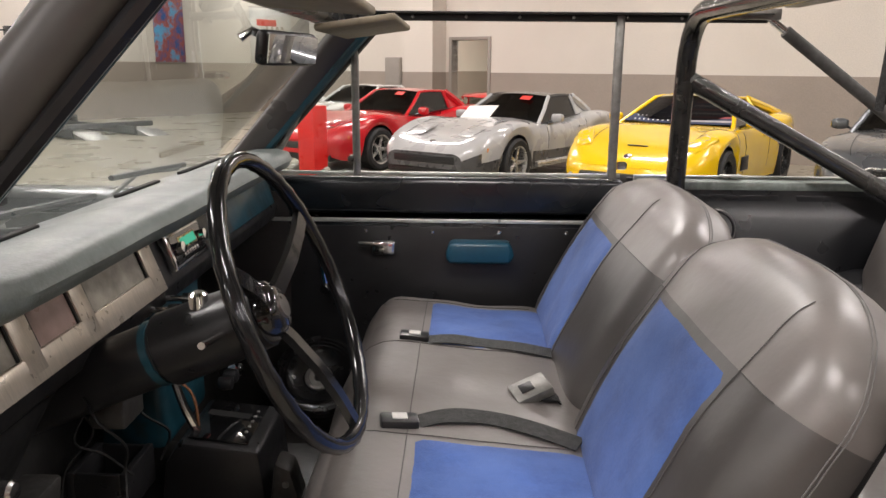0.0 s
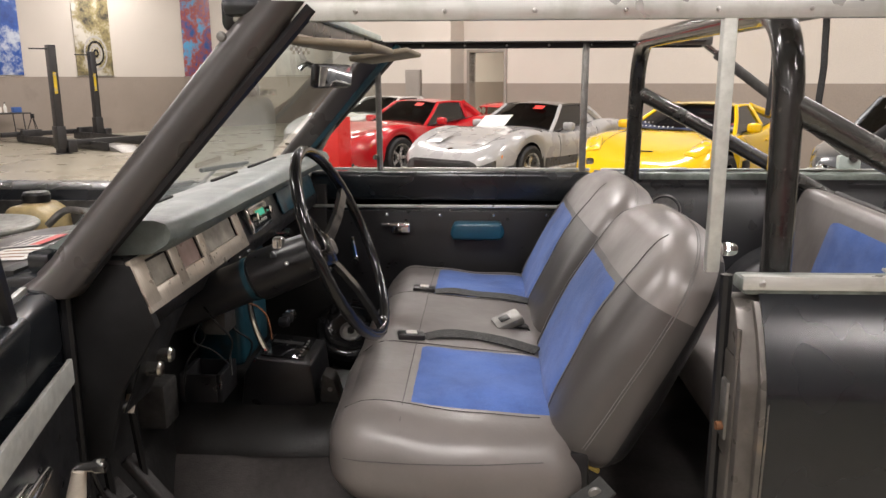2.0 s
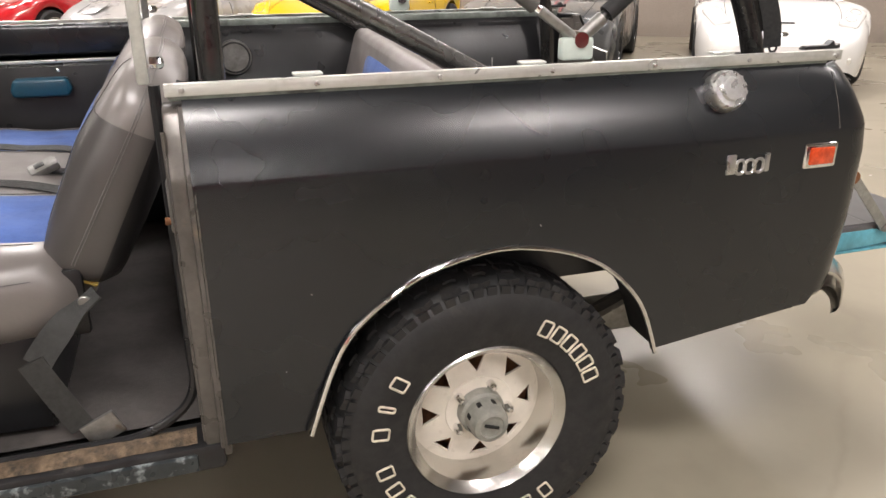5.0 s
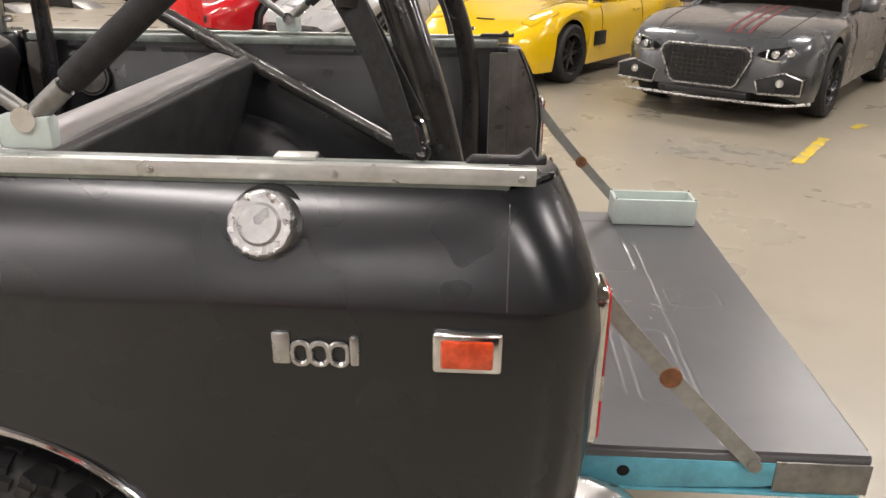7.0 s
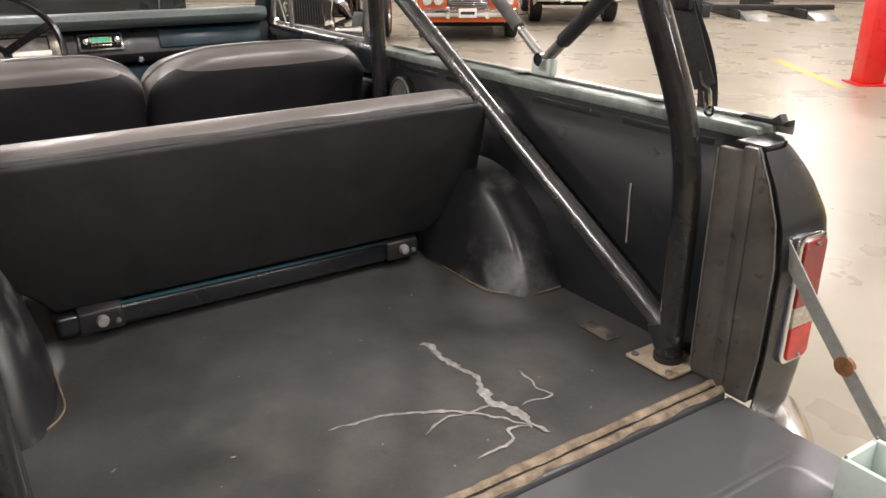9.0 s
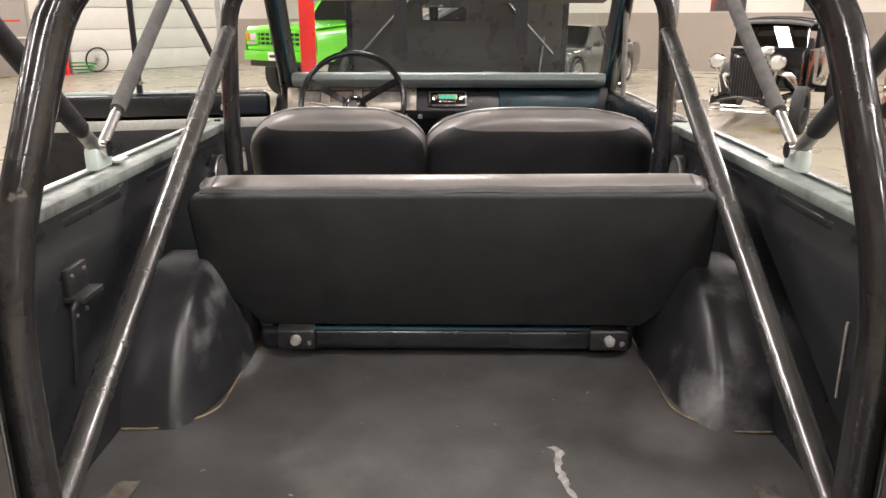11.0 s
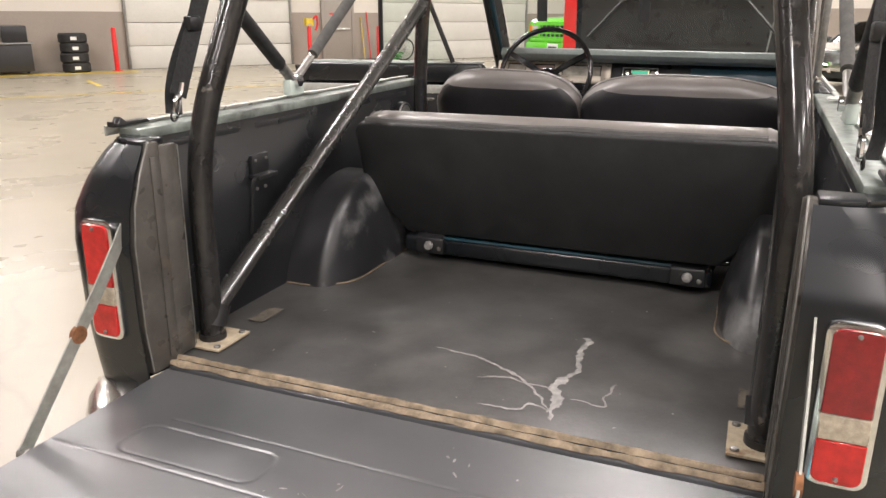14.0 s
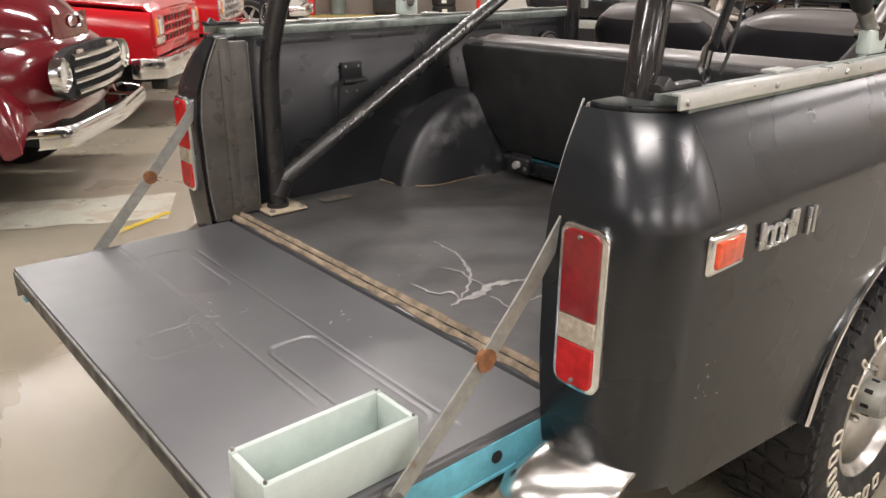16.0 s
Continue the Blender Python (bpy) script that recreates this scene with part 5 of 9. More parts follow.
def cab_shell():
    # floor, tunnel and toe board
    rows = [[(x, y, 0.468 + 0.003 * noise.noise((x * 6, y * 6, 0))) for y in [-0.74 + 0.1 * i for i in range(15)] + [0.74]] for x in [-1.92 + 0.08 * i for i in range(20)] + [-0.345]]
    part("carpet", sheet(rows), M["carpet"], truck, "black floor carpet")
    part("toe_board", prism([(-2.02, 0.47), (-1.9, 0.468), (-2.0, 0.72), (-2.02, 1.2)], -0.74, 0.74, "y"), M["toe"], truck)
    rows = []
    for i in range(13):
        x = -2.0 + 0.07 * i
        k = 1 - 0.012 * i
        rows.append([(x, y, 0.468 + (z - 0.468) * k + 0.003 * noise.noise((x * 7, y * 7, 0))) for y, z in
                     ((-0.43, 0.469), (-0.38, 0.5), (-0.32, 0.545), (-0.26, 0.588), (-0.215, 0.612), (0.26, 0.62), (0.32, 0.57), (0.38, 0.5), (0.43, 0.469))])
    part("tunnel", sheet(rows), M["carpet"], truck, "black carpeted transmission tunnel", 60)
    rows = []
    for i in range(13):
        x = -2.0 + 0.045 * i
        sag = 0.012 * noise.noise((x * 5, 2, 0))
        rows.append([(x, -0.235 + sag, 0.598), (x, -0.228 + sag, 0.618), (x, -0.19, 0.655), (x, -0.13, 0.69), (x, 0.0, 0.7), (x, 0.16, 0.69), (x, 0.24, 0.64), (x, 0.26, 0.61)])
    part("tunnel_cover", sheet(rows, thick=0.006), M["toe"], truck, "black rubber cover over the tunnel", 60)
    part("firewall", rbox(-2.03, -2.0, -0.76, 0.76, 0.45, 1.24, 0), M["toe"], truck)
    for s in (-1, 1):
        part("kick_panel", rbox(-2.0, -1.9 if s < 0 else -1.72, min(s * 0.74, s * 0.76), max(s * 0.74, s * 0.76), 0.47, 1.2, 0.004), M["toe"], truck)
        part("hinge_pillar", rbox(-2.03, -1.91 if s < 0 else -1.78, min(s * 0.765, s * 0.845), max(s * 0.765, s * 0.845), 0.42, 1.215, 0.012), M["paint"], truck)
        sill = part("door_sill", rbox(-1.93, -0.66, min(s * 0.74, s * 0.85), max(s * 0.74, s * 0.85), 0.395, 0.462, 0.012), M["paint_worn"], truck, "worn door sill with teal chips")
        part("sill_lip", rbox(-1.9, -0.72, min(s * 0.845, s * 0.862), max(s * 0.845, s * 0.862), 0.405, 0.447, 0.006), mk("chipped_sill_paint", (0.03, 0.036, 0.038), 0.3, var=0.4, scale=9, stain=(0.24, 0.27, 0.27), stain_at=(0.54, 0.62), stain_scale=22), sill)
        rows = [[(x, s * (0.782 + 0.012 * noise.noise((x * 11, 0, s))), 0.474), (x, s * 0.8, 0.478 + 0.003 * noise.noise((x * 40, 2, 0))), (x, s * 0.823, 0.472), (x, s * (0.835 + 0.008 * noise.noise((x * 15, 5, 0))), 0.4635)] for x in [-1.88 + 0.0115 * i for i in range(102)]]
        part("carpet_edge", sheet(rows), M["rug_edge"], sill, "frayed brown carpet edge")
        # pillar behind the door with its seal
        b = prism([(s * 0.745, 0.42), (s * 0.745, 1.212), (s * 0.785, 1.212)] + [(s * (lerp(SIDE, z) - 0.012), z) for z in (1.2, 1.16, 1.12, 1.08, 0.9, 0.7, 0.5, 0.42)], -0.7, -0.645, "x", 0.006)
        pil = part("door_pillar", b, M["jamb"], truck, "worn grey-black door pillar")
        part("pillar_edge", sheet([[(-0.655, s * (lerp(SIDE, z) + 0.001), z), (-0.668, s * (lerp(SIDE, z) - 0.004), z), (-0.674, s * (lerp(SIDE, z) - 0.03), z)] for z in [0.45 + 0.04 * i for i in range(20)]], thick=0.004), M["jamb"], pil, "worn brown-grey metal edge")
        part("door_seal", tube(bend([(-0.708, s * 0.775, 1.25), (-0.708, s * 0.785, 0.55), (-0.82, s * 0.785, 0.472), (-1.84, s * 0.785, 0.47), (-1.9, s * 0.785, 0.55), (-1.9, s * 0.775, 1.2)], 0.09), 0.011, 8), M["plastic"], pil)
        part("striker_plate", rbox(-0.704, -0.698, min(s * 0.775, s * 0.845), max(s * 0.775, s * 0.845), 0.93, 1.12, 0.003), M["jamb"], pil, "slotted worn striker plate")
        for y in (0.752, 0.838):
            part("pillar_ridge", tube([(-0.7, s * y, 0.47), (-0.701, s * y, 1.17)], 0.005, 6), M["jamb"], pil)
        part("striker", rbox(-0.71, -0.694, min(s * 0.79, s * 0.825), max(s * 0.79, s * 0.825), 0.96, 1.07, 0.006), M["steel"], pil)
        part("striker_pin", lathe([(0.008, 0), (0.008, 0.012)], 10, "x", m=Matrix.Translation((-0.72, s * 0.815, 0.985))), M["rust"], pil)
    # cowl, windscreen frame and glass
    part("cowl", prism([(-2.09, 1.215), (-1.99, 1.235), (-1.9, 1.24), (-1.9, 1.2), (-2.09, 1.17)], -0.78, 0.78, "y", 0.006), M["paint"], truck)
    for i in range(26):
        part("cowl_slot", rbox(-2.055, -2.0, -0.5 + 0.04 * i, -0.478 + 0.04 * i, 1.2265, 1.2345, 0), M["dark"], truck)
    for s in (-1, 1):
        a, b2 = Vector((-1.93, s * 0.765, 1.2)), Vector((-1.495, s * 0.735, 1.712))
        rings = []
        b = bmesh.new()
        for i in range(25):
            f = i / 24
            p = a + (b2 - a) * f
            flare = max(0.0, 1 - f / 0.13)
            wide = 0.053 - 0.01 * f + 0.09 * flare ** 2
            sec = [(-wide, s * -0.024), (-wide * 0.92, s * 0.006), (-wide * 0.45, s * 0.034), (0.015, s * 0.043), (0.05, s * 0.036), (0.062, s * 0.01), (0.045, s * -0.02), (-wide * 0.55, s * -0.04)]
            loop = [Vector((q[0], q[1], -0.02 * flare if q[0] < 0 else 0)) for q in sec]
            smooth = spline(loop[-2:] + loop + loop[:2], 4)[8:-8]
            rings.append([b.verts.new(p + q) for q in smooth[:32]])
        skin(b, rings, True)
        b.faces.new(rings[0]), b.faces.new(rings[-1])
        pil = part("windscreen_pillar", b, M["pillar"], truck, "slanted satin black windscreen pillar with a flared foot", 60)
        e0, e1 = a + Vector((0.062, s * -0.012, 0.03)), b2 + Vector((0.058, s * -0.012, -0.01))
        part("teal_edge", tube([e0 + (e1 - e0) * i / 6 for i in range(7)], 0.013, 8), M["teal"], pil, "old teal paint on the inner edge")
        part("seal", tube([e0 + Vector((0.012, s * 0.03, 0)) + (e1 - e0) * i / 6 for i in range(7)], 0.012, 8), M["plastic"], pil)
        screw(pil, (-1.575, s * 0.776, 1.655), (0, s, 0), 0.009, "bolt")
        part("top_corner", rbox(-1.575, -1.49, min(s * 0.7, s * 0.772), max(s * 0.7, s * 0.772), 1.688, 1.722, 0.012), M["paint"], pil)
    hd = part("windscreen_header", rbox(-1.585, -1.515, -0.75, 0.75, 1.665, 1.725, 0.014, 3), M["paint"], truck)
    part("header_lip", rbox(-1.56, -1.5, -0.74, 0.74, 1.716, 1.738, 0.006), M["box_green"], hd, "pale old-paint strip with snaps")
    for i in range(9):
        screw(hd, (-1.53, -0.64 + 0.16 * i, 1.738), (0, 0, 1), 0.007)
    part("lower_frame", rbox(-1.975, -1.93, -0.76, 0.76, 1.235, 1.275, 0.01), M["paint"], truck)
    g = sheet([[(-1.955, y, 1.26), (-1.545, y * 0.97, 1.69)] for y in (-0.72, 0.72)])
    ws = part("windscreen", g, M["glass"], truck, "clear raked windscreen")
    ws.visible_shadow = False
    # wipers lie on the lower glass
    for y0, y1 in ((-0.45, 0.05), (0.1, 0.55)):
        w = part("wiper", tube([(-1.985, y0, 1.262), (-1.985, (y0 + y1) / 2, 1.31), (-1.975, y1, 1.29)], 0.006, 6), M["steel"], truck)
        part("blade", tube([(-1.98, (y0 + y1) / 2 - 0.16, 1.318), (-1.965, (y0 + y1) / 2 + 0.25, 1.298)], 0.007, 6), M["plastic"], w)
    # sun visors and mirror
    for y0, y1, tilt in ((-0.56, -0.2, 4), (0.2, 0.66, -8)):
        v = part("sun_visor", rbox(-0.09, 0.09, y0, y1, -0.008, 0.008, 0.007, 3, m=pose(-1.44, 0, 1.655, 0, tilt, 0)), M["visor"], truck, "tan padded sun visor")
        part("visor_rod", tube([(-1.53, y0 - 0.02 if y0 < 0 else y1 + 0.02, 1.675), (-1.5, (y0 + y1) / 2, 1.668)], 0.006, 6), M["chrome"], v)
    mm = pose(-1.537, -0.017, 1.593, 0, 8, -16)
    mir = part("rear_mirror", rbox(-0.014, 0.012, -0.1, 0.1, -0.031, 0.031, 0.011, 3, m=mm), M["plastic"], truck, "black interior rear-view mirror")
    part("mirror_glass", rbox(0.0115, 0.0135, -0.093, 0.093, -0.025, 0.025, 0.0, m=mm), M["mirror"], mir)
    part("mirror_stalk", tube([(-1.55, -0.017, 1.6), (-1.6, -0.03, 1.625), (-1.62, -0.04, 1.61)], 0.008, 8), M["chrome"], mir)


set_off(cab_shell, 0.03, 0, -0.008)


def dash():
    prof = [(-1.965, 1.275), (-1.9, 1.31), (-1.8, 1.33), (-1.735, 1.332), (-1.71, 1.325), (-1.7, 1.305), (-1.71, 1.285), (-1.745, 1.265), (-1.82, 1.262), (-1.96, 1.24)]
    rows = []
    for i in range(41):
        y = -0.722 + 0.0361 * i
        k = 1 - 0.16 * max(0, (abs(y) - 0.66) / 0.09) ** 2
        rows.append([(-1.965 + (x + 1.965) * k + 0.004 * noise.noise((x, y * 5, 0)), y, 1.26 + (z - 1.26) * (0.55 + 0.45 * k)) for x, z in prof])
    b = bmesh.new()
    rings = [[b.verts.new(p) for p in r] for r in rows]
    skin(b, rings, True)
    b.faces.new(rings[0]), b.faces.new(rings[-1])
    pad = part("dash_pad", b, M["dashpad"], truck, "worn grey-green padded dashboard top", 50)
    for y0, y1 in ((-0.62, -0.36), (-0.08, 0.12), (0.25, 0.55)):
        part("defrost_slot", rbox(-1.875, -1.862, y0, y1, 1.315, 1.3225, 0.002), M["dark"], pad)
    panel = part("dash_panel", prism([(-1.94, 1.255), (-1.805, 1.262), (-1.765, 1.155), (-1.775, 1.12), (-1.94, 1.1)], -0.752, 0.752, "y", 0.004), M["plastic"], truck, "black lower dashboard")
    # silver instrument bezel with three windows
    f = Matrix.Translation((-1.7805, 0, 1.209)) @ Matrix.Rotation(radians(-20), 4, "Y")
    bez = part("instrument_bezel", bmesh.new(), M["bezel"], truck, "brushed silver instrument surround")
    b = bmesh.new()
    spans = [(-0.755, -0.70), (-0.6, -0.555), (-0.445, -0.405), (-0.2, -0.15)]
    for y0, y1 in spans:
        rbox(-0.004, 0.008, y0, y1, -0.045, 0.045, 0.003, bm=b, m=f)
    rbox(-0.004, 0.008, -0.755, -0.15, 0.04, 0.052, 0.003, bm=b, m=f)
    rbox(-0.004, 0.008, -0.755, -0.15, -0.055, -0.016, 0.003, bm=b, m=f)
    old = bez.data
    bez.data = finish(b, "instrument_bezel", M["bezel"])
    bpy.data.meshes.remove(old)
    for i, (y0, y1) in enumerate(((-0.7, -0.6), (-0.555, -0.445), (-0.405, -0.2))):
        g = part("gauge", rbox(-0.003, 0.0015, y0, y1, -0.016, 0.04, 0, m=f), M["gauge"] if i == 1 else M["gauge_pale"], bez, "dim gauge face set deep behind glass")
        for k in (y0, y1):
            part("gauge_side", rbox(-0.002, 0.005, k - 0.004, k + 0.004, -0.018, 0.042, 0, m=f), M["dark"], g)
        part("gauge_frame", rbox(-0.002, 0.005, y0, y1, 0.035, 0.042, 0.001, m=f), M["dark"], g)
    f = f @ Matrix.Translation((0, -0.078, 0))
    rad = part("radio", rbox(-0.004, 0.014, -0.015, 0.165, -0.038, 0.036, 0.004, m=f), M["chrome"], truck, "chrome-framed car radio with a lit dial")
    part("radio_face", rbox(0.0135, 0.0155, -0.005, 0.155, -0.028, 0.028, 0, m=f), M["gloss_plastic"], rad)
    part("dial_trim", rbox(0.0155, 0.017, 0.03, 0.12, -0.006, 0.02, 0.001, m=f), M["old_brass"], rad, "tarnished brass dial trim")
    part("display", rbox(0.017, 0.0175, 0.036, 0.114, -0.002, 0.016, 0, m=f), M["screen"], rad, "lit green radio dial")
    for y in (0.005, 0.13):
        part("dial_knob", lathe([(0.013, 0.0155), (0.012, 0.03), (0.0001, 0.031)], 14, "x", m=f @ Matrix.Translation((0, y + 0.009, 0.0))), M["chrome"], rad)
    for i in range(6):
        part("key", rbox(0.0155, 0.018, 0.033 + 0.014 * i, 0.043 + 0.014 * i, -0.02, -0.011, 0.001, m=f), M["chrome"], rad)
    f = f @ Matrix.Translation((0, 0.078, 0))
    part("glove_door", rbox(-0.002, 0.006, 0.24, 0.7, -0.04, 0.04, 0.004, m=f), M["teal"], truck, "teal glovebox door")
    for y in (-0.2, -0.13, 0.14):
        k = part("dash_knob", lathe([(0.006, 0), (0.006, 0.03), (0.012, 0.032), (0.012, 0.048), (0.0001, 0.05)], 12, "x", m=Matrix.Translation((-1.768, y, 1.135))), M["chrome"], truck)
    # brackets, wiring and chrome pulls under the dash on the driver's side
    part("dash_end", prism([(-1.95, 1.26), (-1.79, 1.25), (-1.75, 1.13), (-1.83, 1.0), (-1.87, 0.86), (-1.95, 0.8)], -0.757, -0.735, "y", 0.003), M["under_dash"], truck)
    for z, y in ((1.035, -0.637), (1.025, -0.692)):
        part("pull_knob", lathe([(0.006, 0), (0.006, 0.05), (0.015, 0.055), (0.016, 0.08), (0.012, 0.085), (0.0001, 0.086)], 14, "x", m=Matrix.Translation((-1.86, y, z))), M["polished"], truck, "chrome pull knob")
    rel = part("brake_release", tube([(-1.92, -0.74, 0.93), (-1.9, -0.68, 0.925), (-1.885, -0.625, 0.92)], 0.006, 8), M["steel"], truck, "pale T-shaped brake release")
    part("grip", tube([(-1.885, -0.628, 0.9), (-1.882, -0.612, 0.935)], 0.011, 8), M["old_ivory"], rel)
    part("cable", tube(spline([(-1.92, -0.735, 0.92), (-1.91, -0.745, 0.82), (-1.9, -0.7, 0.73), (-1.9, -0.62, 0.7)], 5), 0.005, 6), M["plastic"], rel)
    rng = random.Random(2)
    for i in range(5):
        p = [(-1.85 + rng.uniform(-0.04, 0.08), -0.45 + 0.05 * i, 1.08 - 0.02 * (i % 3))]
        for k in range(4):
            p.append((p[-1][0] + rng.uniform(-0.03, 0.04), p[-1][1] + rng.uniform(-0.04, 0.04), p[-1][2] - rng.uniform(0.02, 0.06)))
        part("wire", tube(spline(p, 4), 0.0025, 5), M["rust"] if i == 3 else M["under_dash"], truck)
    part("fuse_block", rbox(-1.82, -1.76, -0.36, -0.28, 0.98, 1.05, 0.006), M["engine"], truck)
    rows = [[(-1.79 - 0.05 * t * t, y, 1.15 - (0.2 - 0.12 * max(0, (y + 0.62) / 0.16)) * t) for t in (0, 0.25, 0.5, 0.75, 1)] for y in (-0.735, -0.68, -0.62, -0.56, -0.5, -0.46)]
    part("dash_apron", sheet(rows, thick=0.004), M["under_dash"], truck, "black panel under the dashboard")
    part("heater_box", rbox(-1.96, -1.82, -0.06, 0.2, 0.78, 1.1, 0.02, 3), M["teal"], truck, "teal painted heater box under the dashboard")
    part("red_tag", rbox(-1.8, -1.78, 0.03, 0.085, 0.985, 1.005, 0.004), M["sticker_red"], truck, "small red cable tag")
    # pedals
    for y0, y1, x, z, h in ((-0.7, -0.61, -1.91, 0.7, 0.05), (-0.575, -0.535, -1.885, 0.69, 0.085)):
        p = part("pedal", rbox(-0.011, 0.011, y0, y1, -h, h, 0.006, 3, m=pose(x, 0, z, 0, -38, 0)), M["pad_grey"], truck, "worn grey-black rubber foot pedal")
        part("pedal_arm", tube([(x - 0.014, (y0 + y1) / 2, z + 0.02), (x - 0.05, (y0 + y1) / 2 + 0.02, 0.98)], 0.009, 6), M["under_dash"], p)


set_off(dash, 0.04, 0, -0.008)


def steering():
    c = Vector((-1.418, -0.411, 1.216))
    ax = Vector((0.92, -0.02, 0.38)).normalized()
    u = Vector((0, 1, 0))
    u = (u - ax * u.dot(ax)).normalized()
    v = ax.cross(u)
    R = 0.2215
    ring = [c + R * (math.cos(a) * u + math.sin(a) * v) for a in (2 * math.pi * i / 72 for i in range(72))]
    b = bmesh.new()
    n = 10
    rings = []
    for i, p in enumerate(ring):
        d = (p - c).normalized()
        k = 0.0125 + 0.0007 * math.cos(2 * math.pi * i / 72 * 36)
        rings.append([b.verts.new(p + k * (math.cos(t) * d + math.sin(t) * ax)) for t in (2 * math.pi * j / n for j in range(n))])
    skin(b, rings + [rings[0]], True)
    w = part("steering_wheel", b, M["wheel_rim"], truck, "large thin gloss black three-spoke steering wheel", 60)
    hub = c - ax * 0.055
    for a in (radians(27), radians(153), radians(270)):
        e = c + (R - 0.005) * (math.cos(a) * u + math.sin(a) * v)
        part("spoke", ribbon([hub + (e - hub) * t + ax * 0.012 * math.sin(t * 3.14) for t in (0, 0.25, 0.5, 0.75, 1)], 0.026, (e - c).cross(ax), 0.012), M["wheel_rim"], w)
    part("horn_cap", lathe([(0.0001, 0.03), (0.03, 0.028), (0.045, 0.015), (0.05, -0.01)], 24, "z", m=Matrix.Translation(hub) @ ax.to_track_quat("Z", "Y").to_matrix().to_4x4()), M["gloss_plastic"], w)
    part("horn_emblem", lathe([(0.0001, 0.034), (0.018, 0.033), (0.02, 0.028)], 18, "z", m=Matrix.Translation(hub) @ ax.to_track_quat("Z", "Y").to_matrix().to_4x4()), M["jamb"], w)
    col = [hub, hub - ax * 0.07, hub - ax * 0.16, hub - ax * 0.165, hub - ax * 0.42, hub - ax * 0.62]
    part("steering_column", tube(col, [0.052, 0.056, 0.058, 0.05, 0.05, 0.045], 20), M["plastic"], truck, "black steering column")
    q = hub - ax * 0.17
    part("column_ring", tube([q, q - ax * 0.012], 0.0525, 20), M["teal"], truck)
    k = hub - ax * 0.1 + Vector((0.0, 0.0, 0.055))
    part("ignition_lock", lathe([(0.014, 0), (0.014, 0.02), (0.01, 0.024), (0.0001, 0.024)], 14, "z", m=Matrix.Translation(k - Vector((0, 0.02, 0.005)))), M["chrome"], truck)
    part("turn_lever", tube([hub - ax * 0.05 + u * -0.04, hub - ax * 0.03 + u * -0.19 + Vector((0, 0, 0.03))], 0.005, 8), M["chrome"], truck)


steering()


